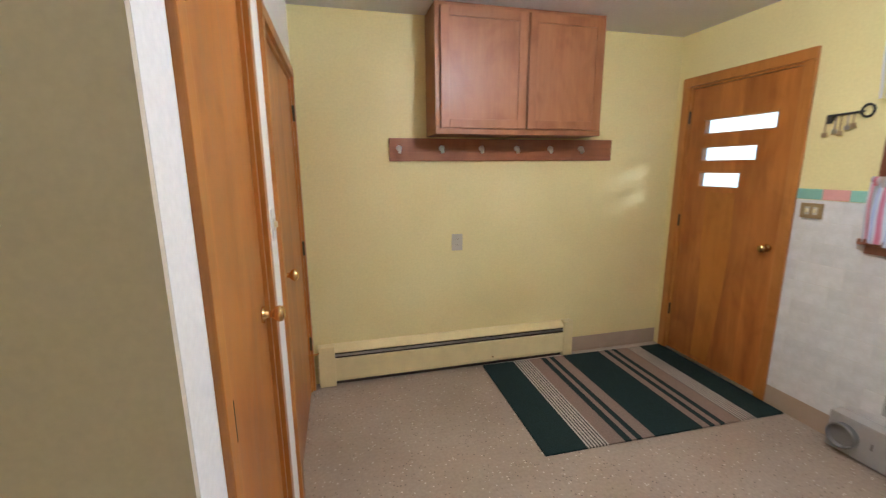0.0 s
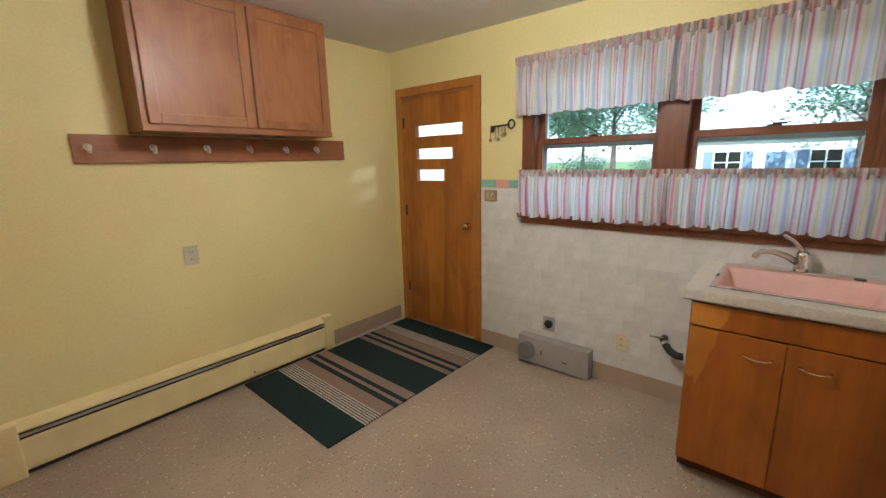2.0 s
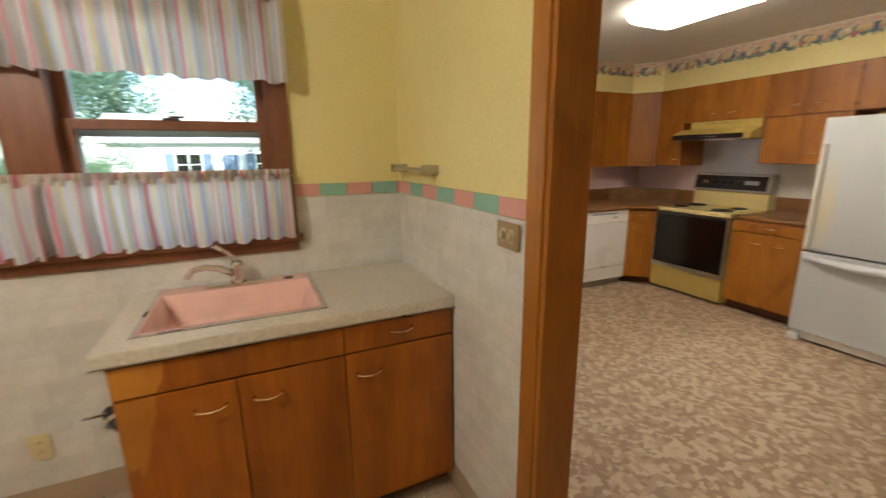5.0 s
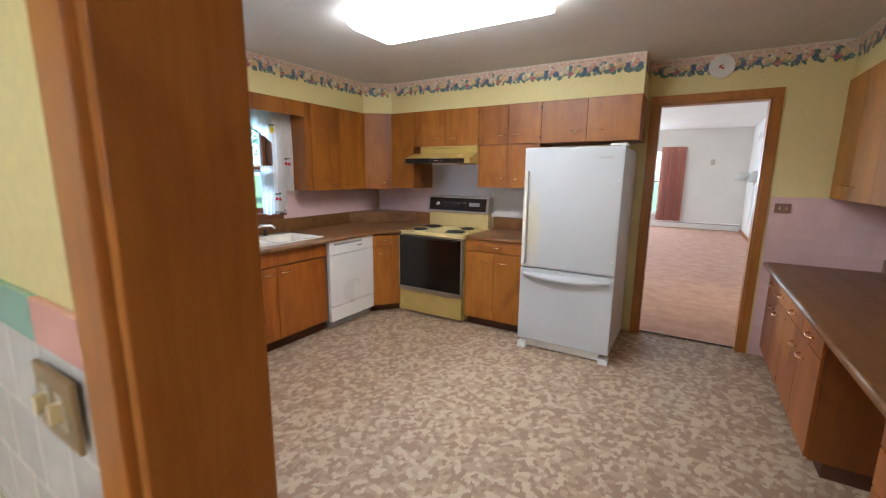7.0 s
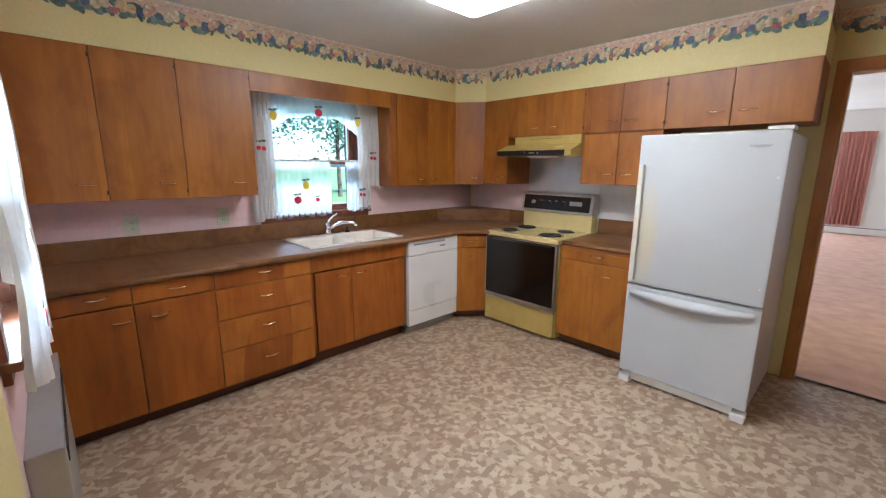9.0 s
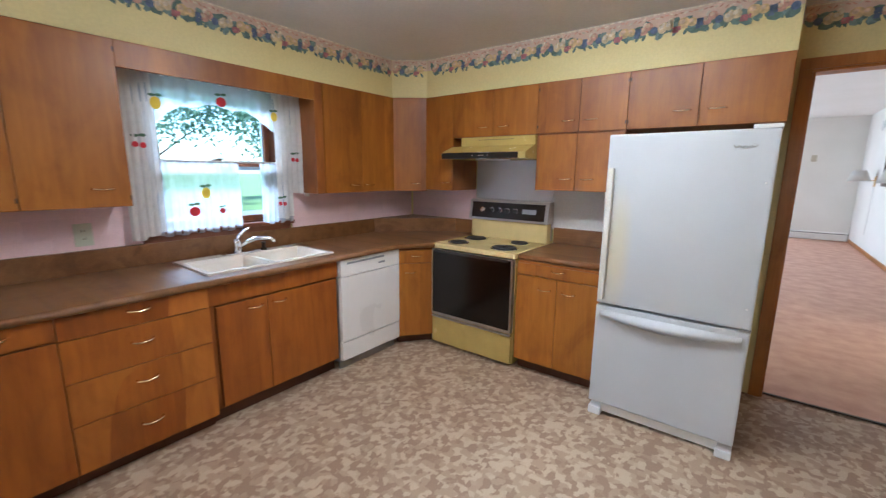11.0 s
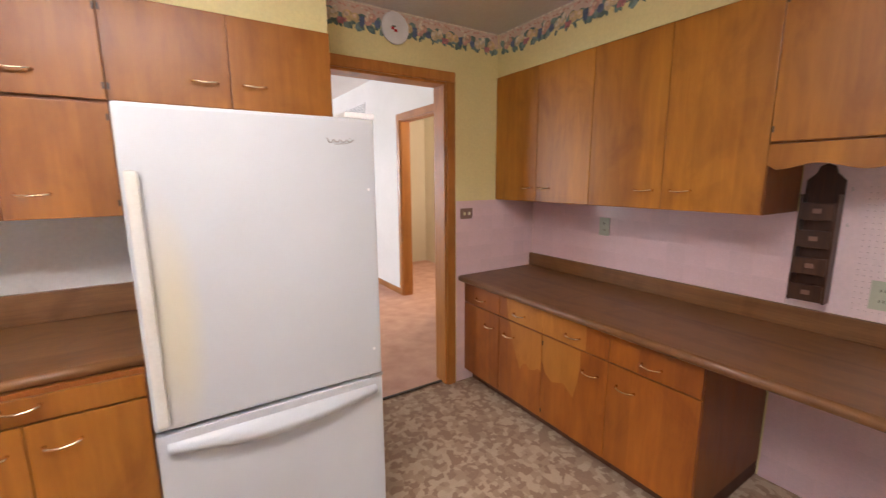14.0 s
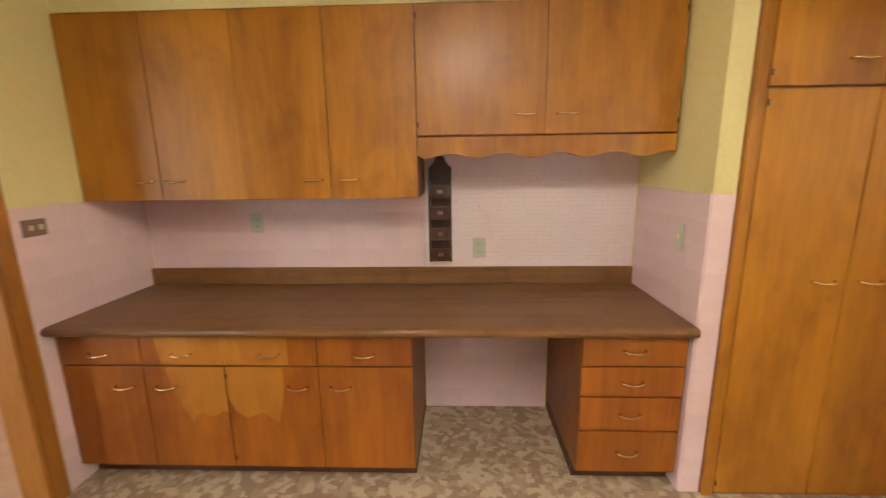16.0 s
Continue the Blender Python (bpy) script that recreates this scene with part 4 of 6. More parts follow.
def faucet(name, m, reach=0.20, label="chrome single-lever sink faucet", plate=0.13, swing=0):
    t = thing(name, label, "faucet", m)
    part("deck_plate", box(-plate, plate, -0.03, 0.03, 0.0, 0.012, 0.006), M["chrome"], t)
    part("body", lathe([(0.032, 0.01), (0.030, 0.03), (0.025, 0.075), (0.028, 0.09), (0.02, 0.105)], 20), M["chrome"], t, smooth=True)
    part("spout", turned(tube([(0, -0.015, 0.05), (0, -0.07, 0.085), (0, -0.13, 0.105), (0, -reach + 0.02, 0.102), (0, -reach, 0.085), (0, -reach - 0.004, 0.072)], [0.017, 0.015, 0.013, 0.012, 0.013, 0.013], 12), swing), M["chrome"], t, smooth=True)
    part("lever", turned(tube([(0, 0.0, 0.10), (0.0, -0.012, 0.125), (-0.005, -0.045, 0.160), (-0.01, -0.085, 0.185)], [0.016, 0.012, 0.008, 0.009], 10), swing), M["chrome"], t, smooth=True)
    return t


faucet("laundry_faucet", facing("E", LX) @ pose(-0.45, 0.535, T + 0.007), swing=-62)


# loose hardware on the laundry's east wall
def plate(name, label, side, at, u, z, mat, w=0.07, h=0.115, kind="outlet", face="slot", thick=0.006):
    t = thing(name, label, "wall plate", facing(side, at))
    part("plate", box(u - w / 2, u + w / 2, -thick, 0.0, z - h / 2, z + h / 2, 0.003), M[mat], t)
    if kind == "outlet":
        for dz in (-0.022, 0.022):
            s = part("socket", box(u - 0.017, u + 0.017, -thick - 0.002, -thick + 0.001, z + dz - 0.014, z + dz + 0.014, 0.003), M[mat], t)
            part("slots", boxes((u - 0.008, u - 0.005, -thick - 0.0025, -thick - 0.0015, z + dz - 0.006, z + dz + 0.006), (u + 0.005, u + 0.008, -thick - 0.0025, -thick - 0.0015, z + dz - 0.006, z + dz + 0.006)), M[face], s)
    else:
        n = int(kind[-1])
        for k in range(n):
            x = u + (k - (n - 1) / 2) * 0.042
            s = part("toggle", box(x - 0.006, x + 0.006, -thick - 0.012, -thick + 0.001, z - 0.010, z + 0.012, 0.002), M["ivory"], t)
            part("toggle_frame", box(x - 0.012, x + 0.012, -thick - 0.001, -thick + 0.001, z - 0.022, z + 0.022), M[face], s)
    return t


plate("wall_outlet", "beige duplex outlet on the yellow wall", "N", NL, 0.715, 0.968, "beige_plate", 0.08, 0.12)
plate("light_switch", "bronze double switch plate beside the back door", "E", EL - 0.012, -2.30, 1.245, "bronze_plate", 0.115, 0.085, "switch2", "beige_plate")
plate("light_switch", "bronze double switch plate on the tiled wall", "S", TL + 0.012, -1.462, 1.25, "bronze_plate", 0.115, 0.085, "switch2", "beige_plate")
plate("wall_outlet", "ivory duplex outlet low on the tiled wall", "E", EL - 0.012, -1.267, 0.32, "ivory", 0.07, 0.115)
plate("light_switch", "white switch plate between the two doors", "W", WL, 2.165, 1.30, "white_plastic", 0.05, 0.115, "switch1", "beige_plate")

ru = thing("range_outlet", "grey plate with a black round dryer socket", "outlet", facing("E", EL - 0.012))
part("plate", box(-1.83, -1.735, -0.006, 0, 0.265, 0.375, 0.004), M["grey_metal"], ru)
part("socket", lathe([(0.03, 0), (0.03, 0.012), (0.024, 0.016), (0.012, 0.012)], 20, pose(-1.783, -0.006, 0.32, 90)), M["rubber"], ru, "black round socket")

vb = thing("dryer_duct_box", "flat grey metal dryer vent box on the floor by the wall", "vent", facing("E", EL - 0.012))
part("body", box(-1.99, -1.45, -0.085, -0.002, 0.012, 0.215, 0.006), M["grey_metal"], vb)
part("collar", lathe([(0.066, 0), (0.066, 0.032), (0.060, 0.036), (0.055, 0.012), (0.0, 0.010)], 26, pose(-1.915, -0.085, 0.110, 90)), M["duct"], vb, "dull round duct collar")
part("tab", box(-1.80, -1.795, -0.088, -0.084, 0.10, 0.135), M["hinge"], vb)
part("scratch", box(-1.64, -1.60, -0.0875, -0.084, 0.085, 0.092), M["hinge"], vb)

dp = thing("drain_pipe", "black rubber drain hose stub from the tiled wall", "pipe", facing("E", EL - 0.012))
part("hose", tube([(-0.90, -0.09, 0.36), (-0.93, -0.10, 0.362), (-0.97, -0.085, 0.375), (-1.0, -0.06, 0.40), (-1.02, -0.03, 0.415), (-1.02, 0.0, 0.416)], 0.022, 10), M["rubber"], dp, smooth=True)
part("clamp", tube([(-0.995, -0.065, 0.395), (-1.006, -0.05, 0.406)], 0.026, 10), M["chrome"], dp)
part("spigot", tube([(-1.02, -0.05, 0.43), (-1.06, -0.075, 0.44), (-1.09, -0.08, 0.442)], 0.007, 8), M["chrome"], dp)

kh = thing("key_holder", "black iron key-shaped holder hung with small keys", "key rack", facing("E", EL))
part("key_bar", tube([(-2.30, -0.012, 1.755), (-2.14, -0.012, 1.762)], 0.006, 8), M["iron"], kh)
part("key_bow", tube([(-2.125 + 0.026 * math.cos(a), -0.012, 1.764 + 0.03 * math.sin(a)) for a in [math.radians(20 * k) for k in range(19)]], 0.006, 6), M["iron"], kh)
part("key_bit", boxes((-2.30, -2.275, -0.016, -0.008, 1.715, 1.755), (-2.268, -2.258, -0.016, -0.008, 1.728, 1.755)), M["iron"], kh)
part("wall_standoff", box(-2.17, -2.16, -0.012, 0, 1.757, 1.767), M["iron"], kh)
part("wall_standoff", box(-2.29, -2.28, -0.012, 0, 1.75, 1.76), M["iron"], kh)
for u, dz, mt in ((-2.30, -0.09, "bronze_plate"), (-2.255, -0.075, "satin"), (-2.23, -0.085, "bronze_plate"), (-2.20, -0.06, "satin"), (-2.175, -0.05, "bronze_plate")):
    part("hanging_key", boxes((u - 0.003, u + 0.003, -0.02, -0.016, 1.752 + dz, 1.752), (u - 0.012, u + 0.012, -0.02, -0.016, 1.735 + dz, 1.758 + dz), bevel=0.001), M[mt], kh)

tb = thing("towel_bar", "short chrome towel bar on the tiled wall", "towel bar", facing("S", TL))
part("bar", tube([(-2.40, -0.06, 1.435), (-2.02, -0.06, 1.435)], 0.008, 10), M["satin"], tb)
for u in (-2.40, -2.02):
    part("bracket", boxes((u - 0.012, u + 0.012, -0.075, 0.0, 1.415, 1.455), bevel=0.004), M["satin"], tb)

# laundry ceiling dome, and an unseen one added over the entry as fill
for x, y in ((1.0, 1.55), (-0.9, -0.1)):
    dm = thing("ceiling_dome_lamp", "round glass ceiling lamp, lit, out of view", "ceiling lamp", pose(x, y, CL))
    part("base_ring", lathe([(0.15, 0.0), (0.15, -0.02), (0.13, -0.03)], 28), M["satin"], dm)
    part("shade", lathe([(0.135, -0.03), (0.13, -0.055), (0.10, -0.085), (0.05, -0.105), (0.01, -0.11)], 28), M["dome"], dm, "glowing glass dome", True)


# ---------- kitchen: east run (front x 3.75, u = -y) ----------
EX, ZT = 3.75, 0.915
ZB = ZT - 0.04
# east base fronts: darker red birch, with their shade in the colour
E_FRONTS = {
    "east_base_end": (0.56, 0.93, [("drawer_front", 0.56, 0.93, 0.765, 0.87, 0.78, 0.83, None), ("door", 0.56, 0.93, 0.09, 0.76, 0.87, 0.68, None)]),
    "east_base_mid": (0.93, 1.345, [("drawer_front", 0.93, 1.345, 0.765, 0.87, 1.15, 0.825, None), ("door", 0.93, 1.345, 0.09, 0.76, 1.05, 0.68, None)]),
}
for key, (a, b, fr) in E_FRONTS.items():
    cabinet("base_cabinet", "stained birch base cabinet with one drawer and door", "E", EX, a, b, 0.08, ZB, EK - EX, fr, mat="cabinet_red_and_shaded", kick=0.07, group="kitchen base cabinets")
dc4 = cabinet("drawer_cabinet", "stained birch cabinet with four drawers and pale figure", "E", EX, 1.345, 1.985, 0.08, ZB, EK - EX, [
    ("drawer_front", 1.345, 1.985, 0.755, 0.87, 1.655, 0.832, None), ("drawer_front", 1.345, 1.985, 0.548, 0.755, 1.655, 0.67, None),
    ("drawer_front", 1.345, 1.985, 0.335, 0.548, 1.655, 0.465, None), ("drawer_front", 1.345, 1.985, 0.09, 0.335, 1.655, 0.23, None)], mat="cabinet_red_and_shaded", kick=0.07, group="kitchen base cabinets")
e_drawers = [o for o in dc4.children if o.name.startswith("drawer")]
for f, (c, d), (lo, hi) in zip(e_drawers, ((0.759, 0.866), (0.552, 0.751), (0.339, 0.544), (0.094, 0.331)), ((1.78, 1.79), (1.80, 1.79), (1.81, 1.82), (1.80, 1.82))):
    stain(f, [(lo, c), (1.978, c), (1.978, d), (hi, d)], "sapwood_soft")
for f, pts in ((e_drawers[2], [(1.352, 0.339), (1.50, 0.339), (1.52, 0.42), (1.56, 0.50), (1.64, 0.544), (1.352, 0.544)]), (e_drawers[3], [(1.352, 0.094), (1.46, 0.094), (1.47, 0.20), (1.49, 0.331), (1.352, 0.331)])):
    stain(f, pts, "sapwood_soft")
cabinet("sink_base_cabinet", "stained birch sink base with recessed doors", "E", EX + 0.02, 1.985, 2.885, 0.10, ZB, EK - EX - 0.02, [
    ("false_front", 1.985, 2.885, 0.75, 0.87, None, 0, None), ("door", 2.02, 2.335, 0.11, 0.74, 2.255, 0.69, None), ("door", 2.335, 2.87, 0.11, 0.74, 2.415, 0.69, None)], mat="cabinet_red_and_shaded", kick=0.07, group="kitchen base cabinets", drop=0.24)


def dishwasher():
    t = thing("dishwasher", "white built-in dishwasher with a top control strip", "dishwasher", facing("E", EX))
    a, b = 2.892, 3.508
    part("tub", box(a, b, 0.01, 0.60, 0.06, 0.862), M["gasket"], t)
    part("control_panel", box(a, b, -0.03, 0.01, 0.745, 0.874, 0.006), M["white_metal"], t)
    part("vent_grip", boxes((a + 0.06, a + 0.44, -0.034, -0.028, 0.835, 0.85), bevel=0.002), M["gasket"], t, "dark recessed grip")
    part("dial", box(b - 0.24, b - 0.17, -0.032, -0.029, 0.79, 0.805, 0.001), M["gasket"], t)
    part("door", box(a, b, -0.03, 0.01, 0.235, 0.740, 0.006), M["white_metal"], t)
    part("lower_panel", box(a, b, -0.026, 0.01, 0.085, 0.228, 0.005), M["white_metal"], t)
    part("toe_panel", box(a + 0.01, b - 0.01, 0.03, 0.05, 0.0, 0.085), M["grey_metal"], t)


dishwasher()

# corner base: diagonal front from (3.75, -3.51) to (3.54, -3.77)
p0, p1 = Vector((3.75, -3.512)), Vector((3.548, -3.765))
ang = math.degrees(math.atan2(p1.y - p0.y, p1.x - p0.x))
cw = (p1 - p0).length
cabinet("corner_base_cabinet", "stained birch diagonal corner base cabinet", "E", 0, 0.0, cw, 0.08, ZB, 0.30, [
    ("drawer_front", 0.0, cw, 0.745, 0.86, cw / 2, 0.81, None), ("door", 0.0, cw, 0.085, 0.74, 0.11, 0.665, None)], kick=0.07, group="kitchen base cabinets", m=pose(p0.x, p0.y, 0, 0, 0, ang))


# one continuous worktop on the east run and corner, with a rolled edge
def counter_slab(outline, z, thick=0.042, hole=None):
    bm = bmesh.new()
    vs = [bm.verts.new((x, y, z - thick)) for x, y in outline]
    f = bm.faces.new(vs)
    ext = bmesh.ops.extrude_face_region(bm, geom=[f])
    up = [v for v in ext["geom"] if isinstance(v, bmesh.types.BMVert)]
    bmesh.ops.translate(bm, verts=up, vec=(0, 0, thick))
    bmesh.ops.recalc_face_normals(bm, faces=bm.faces)
    return bm


ct = thing("kitchen_worktop", "brown walnut laminate worktop with backsplash lip", "worktop", pose(0, 0, 0))
fx = EX - 0.035
part("north_slab", counter_slab([(fx, TK - 0.004), (EK - 0.004, TK - 0.004), (EK - 0.004, -2.03), (fx, -2.03)], ZT), M["counter"], ct)
part("front_strip", counter_slab([(fx, -2.03), (3.815, -2.03), (3.815, -2.88), (fx, -2.88)], ZT), M["counter"], ct)
part("back_strip", counter_slab([(4.30, -2.03), (EK - 0.004, -2.03), (EK - 0.004, -2.88), (4.30, -2.88)], ZT), M["counter"], ct)
part("corner_slab", counter_slab([(fx, -2.88), (EK - 0.004, -2.88), (EK - 0.004, SK + 0.004), (3.552, SK + 0.004), (3.552, -3.80), (3.525, -3.765), (fx, -3.50)], ZT), M["counter"], ct)
part("rolled_edge", tube([(fx, TK - 0.004, ZT - 0.021), (fx, -3.50, ZT - 0.021), (3.53, -3.755, ZT - 0.021)], 0.021, 10), M["counter"], ct, smooth=True)
part("backsplash_east", box(EK - 0.03, EK - 0.004, SK + 0.004, TK - 0.004, ZT, ZT + 0.135, 0.006), M["counter"], ct)
part("backsplash_south", box(3.552, EK - 0.03, SK + 0.004, SK + 0.03, ZT, ZT + 0.135, 0.006), M["counter"], ct)
part("corner_shelf", extruded([(EK - 0.03, -3.86), (EK - 0.03, SK + 0.03), (3.80, SK + 0.03)], 0.135, "z", ZT + 0.002), M["counter"], ct, "raised triangular corner ledge")

ct2 = thing("stove_side_worktop", "brown laminate worktop between stove and refrigerator", "worktop", pose(0, 0, 0))
part("slab", counter_slab([(2.095, -3.80), (2.745, -3.80), (2.745, SK + 0.004), (2.095, SK + 0.004)], ZT), M["counter"], ct2)
part("rolled_edge", tube([(2.095, -3.80, ZT - 0.021), (2.745, -3.80, ZT - 0.021)], 0.021, 10), M["counter"], ct2, smooth=True)
part("backsplash", box(2.095, 2.745, SK + 0.004, SK + 0.03, ZT, ZT + 0.135, 0.006), M["counter"], ct2)

ks = thing("kitchen_sink", "cream double-bowl enamel sink set in the worktop", "sink", facing("E", EX))
part("deck", boxes((2.02, 2.90, 0.055, 0.085, ZT, ZT + 0.012), (2.02, 2.90, 0.475, 0.56, ZT, ZT + 0.012), (2.02, 2.05, 0.085, 0.475, ZT, ZT + 0.012), (2.87, 2.90, 0.085, 0.475, ZT, ZT + 0.012), (2.44, 2.47, 0.085, 0.475, ZT - 0.01, ZT + 0.006)), M["cream_sink"], ks)
part("left_bowl", basin(2.05, 2.44, 0.085, 0.475, ZT + 0.004, 0.18), M["cream_sink"], ks)
part("right_bowl", basin(2.47, 2.87, 0.085, 0.475, ZT + 0.004, 0.18), M["cream_sink"], ks)
for u in (2.245, 2.67):
    part("drain", lathe([(0.045, 0), (0.045, 0.003), (0.03, 0.004), (0.02, 0.001)], 18, pose(u, 0.28, ZT - 0.172)), M["chrome"], ks)
part("sprayer", lathe([(0.022, 0.0), (0.022, 0.012), (0.013, 0.02), (0.013, 0.05), (0.018, 0.06)], 14, pose(2.62, 0.525, ZT + 0.012)), M["hinge"], ks, "dark sink sprayer")
faucet("kitchen_faucet", facing("E", EX) @ pose(2.42, 0.515, ZT + 0.012), 0.24, "chrome kitchen faucet turned over one bowl", 0.11, 62)

# uppers, east run: front x 4.145
UX = 4.145
for a, b, hu in ((0.505, 0.935, 0.845), (0.935, 1.35, 1.245), (1.35, 1.80, 1.675)):
    cabinet("upper_cabinet", "stained birch wall cupboard with one slab door", "E", UX, a, b, 1.31, 2.185, EK - UX, [("door", a, b, 1.31, 2.18, hu, 1.41, b - 0.006)], group="kitchen wall cupboards")
cabinet("upper_cabinet", "stained birch wall cupboard with two doors beside the window", "E", UX, 3.03, 3.885, 1.335, 2.185, EK - UX, [("door", 3.10, 3.49, 1.335, 2.18, 3.40, 1.40, None), ("door", 3.49, 3.885, 1.335, 2.18, 3.56, 1.40, None)], group="kitchen wall cupboards")
vl = thing("window_valance_board", "stained birch board bridging the cupboards above the window", "valance", facing("E", UX))
part("board", box(1.80, 3.03, -0.012, 0.008, 2.045, 2.183, 0.004), M["cabinet"], vl)

# diagonal corner upper
q0, q1 = Vector((4.145, -3.885)), Vector((3.89, -4.075))
ang2 = math.degrees(math.atan2(q1.y - q0.y, q1.x - q0.x))
qw = (q1 - q0).length
cabinet("corner_upper_cabinet", "stained birch diagonal corner wall cupboard", "E", 0, 0.0, qw, 1.335, 2.185, 0.12, [("door", 0.0, qw, 1.335, 2.18, qw * 0.68, 1.41, None)], group="kitchen wall cupboards", m=pose(q0.x, q0.y, 0, 0, 0, ang2))

# ---------- kitchen: south run (u = -x) ----------
UY, SY = -4.075, -3.77
cabinet("upper_cabinet", "tall stained birch wall cupboard beside the range hood", "S", UY, -3.885, -3.575, 1.35, 2.185, UY - SK, [("door", -3.885, -3.575, 1.35, 2.18, -3.64, 1.425, None)], group="kitchen wall cupboards")
cabinet("upper_cabinet", "short stained birch cupboard above the range hood", "S", UY, -3.575, -2.775, 1.81, 2.185, UY - SK, [("door", -3.575, -3.165, 1.81, 2.18, -3.26, 1.885, None), ("door", -3.165, -2.775, 1.81, 2.18, -3.07, 1.885, None)], group="kitchen wall cupboards")
cabinet("upper_cabinet", "stained birch wall cupboard with four small doors", "S", UY, -2.775, -2.125, 1.385, 2.185, UY - SK, [("door", -2.775, -2.45, 1.81, 2.18, -2.53, 1.895, -2.768), ("door", -2.45, -2.125, 1.81, 2.18, -2.365, 1.895, -2.132), ("door", -2.75, -2.455, 1.385, 1.80, -2.53, 1.475, None), ("door", -2.455, -2.125, 1.385, 1.80, -2.37, 1.475, -2.132)], group="kitchen wall cupboards")
cabinet("upper_cabinet", "stained birch cupboard above the refrigerator", "S", UY, -2.125, -1.285, 1.81, 2.185, UY - SK, [("door", -2.125, -1.713, 1.81, 2.18, -1.805, 1.91, -2.118), ("door", -1.713, -1.285, 1.81, 2.18, -1.62, 1.91, None)], group="kitchen wall cupboards")
cabinet("base_cabinet", "stained birch base cabinet with a drawer and two doors", "S", SY, -2.735, -2.10, 0.09, ZB, SY - SK, [("drawer_front", -2.735, -2.10, 0.775, 0.86, -2.415, 0.83, None), ("door", -2.735, -2.42, 0.095, 0.77, -2.51, 0.685, None), ("door", -2.42, -2.10, 0.095, 0.77, -2.333, 0.685, None)], kick=0.07, group="kitchen base cabinets")


def stove():
    t = thing("electric_range", "harvest gold electric range with black glass oven door", "stove", facing("S", SY))
    a, b = -3.545, -2.752
    part("body", box(a + 0.002, b - 0.002, 0.0, 0.60, 0.02, 0.865, 0.004), M["gold"], t)
    part("cooktop", box(a, b, -0.03, 0.62, 0.876, 0.917, 0.010), M["gold_top"], t)
    part("backguard", box(a + 0.02, b - 0.005, 0.55, 0.64, 0.916, 1.08, 0.01), M["gold_top"], t)
    cp = part("control_panel", extruded([(0.53, 1.085), (0.66, 1.085), (0.66, 1.27), (0.56, 1.265)], b - a, "x", a), M["satin"], t, "steel-trimmed control panel")
    part("dark_face", extruded([(0.528, 1.105), (0.54, 1.105), (0.563, 1.245), (0.551, 1.247)], b - a - 0.06, "x", a + 0.03), M["dark_panel"], cp)
    for k, u in enumerate((-3.30, -3.22, -3.14, -3.06, -3.40)):
        part("knob", lathe([(0.022, 0), (0.02, 0.012), (0.012, 0.014), (0.011, 0.024)], 16, pose(u, 0.540, 1.175, 82)), M["dark_panel" if k < 4 else "chrome"], cp)
        part("knob_ring", lathe([(0.026, 0.0), (0.026, 0.003), (0.023, 0.003)], 16, pose(u, 0.542, 1.175, 82)), M["chrome"], cp)
    part("clock_face", box(-2.99, -2.86, 0.536, 0.543, 1.16, 1.20, 0.001), M["gasket"], cp)
    for u, d, r in ((-3.37, 0.12, 0.082), (-3.37, 0.40, 0.10), (-2.93, 0.13, 0.105), (-2.94, 0.41, 0.08)):
        bn = part("burner", lathe([(r + 0.012, 0.0), (r + 0.014, 0.004), (r + 0.006, 0.006), (r - 0.01, 0.0)], 32, pose(u, d, 0.917)), M["chrome"], t, "chrome burner ring")
        turns = [(u + (0.018 + (r - 0.024) * k / 70) * math.cos(k * 0.36), d + (0.018 + (r - 0.024) * k / 70) * math.sin(k * 0.36), 0.927) for k in range(71)]
        part("coil", tube(turns, 0.0065, 6), M["coil"], bn, "black electric coil", True)
    od = part("oven_door", box(a + 0.006, b - 0.006, -0.045, -0.002, 0.285, 0.868, 0.006), M["satin"], t, "oven door with steel edge")
    part("door_glass", box(a + 0.022, b - 0.022, -0.050, -0.044, 0.312, 0.862, 0.002), M["black_glass"], od, "dark oven glass")
    part("door_handle", box(a + 0.05, b - 0.05, -0.058, -0.045, 0.845, 0.868, 0.005), M["dark_panel"], od)
    part("bottom_drawer", box(a + 0.008, b - 0.008, -0.035, 0.0, 0.03, 0.262, 0.006), M["gold"], t)
    part("drawer_grip", box(a + 0.01, b - 0.01, -0.046, -0.033, 0.262, 0.278, 0.004), M["satin"], t)
    for u in (a + 0.05, b - 0.05):
        part("foot", lathe([(0.015, 0), (0.015, 0.022)], 10, pose(u, 0.04, 0.0)), M["rubber"], t)
        part("foot", lathe([(0.015, 0), (0.015, 0.022)], 10, pose(u, 0.55, 0.0)), M["rubber"], t)


stove()


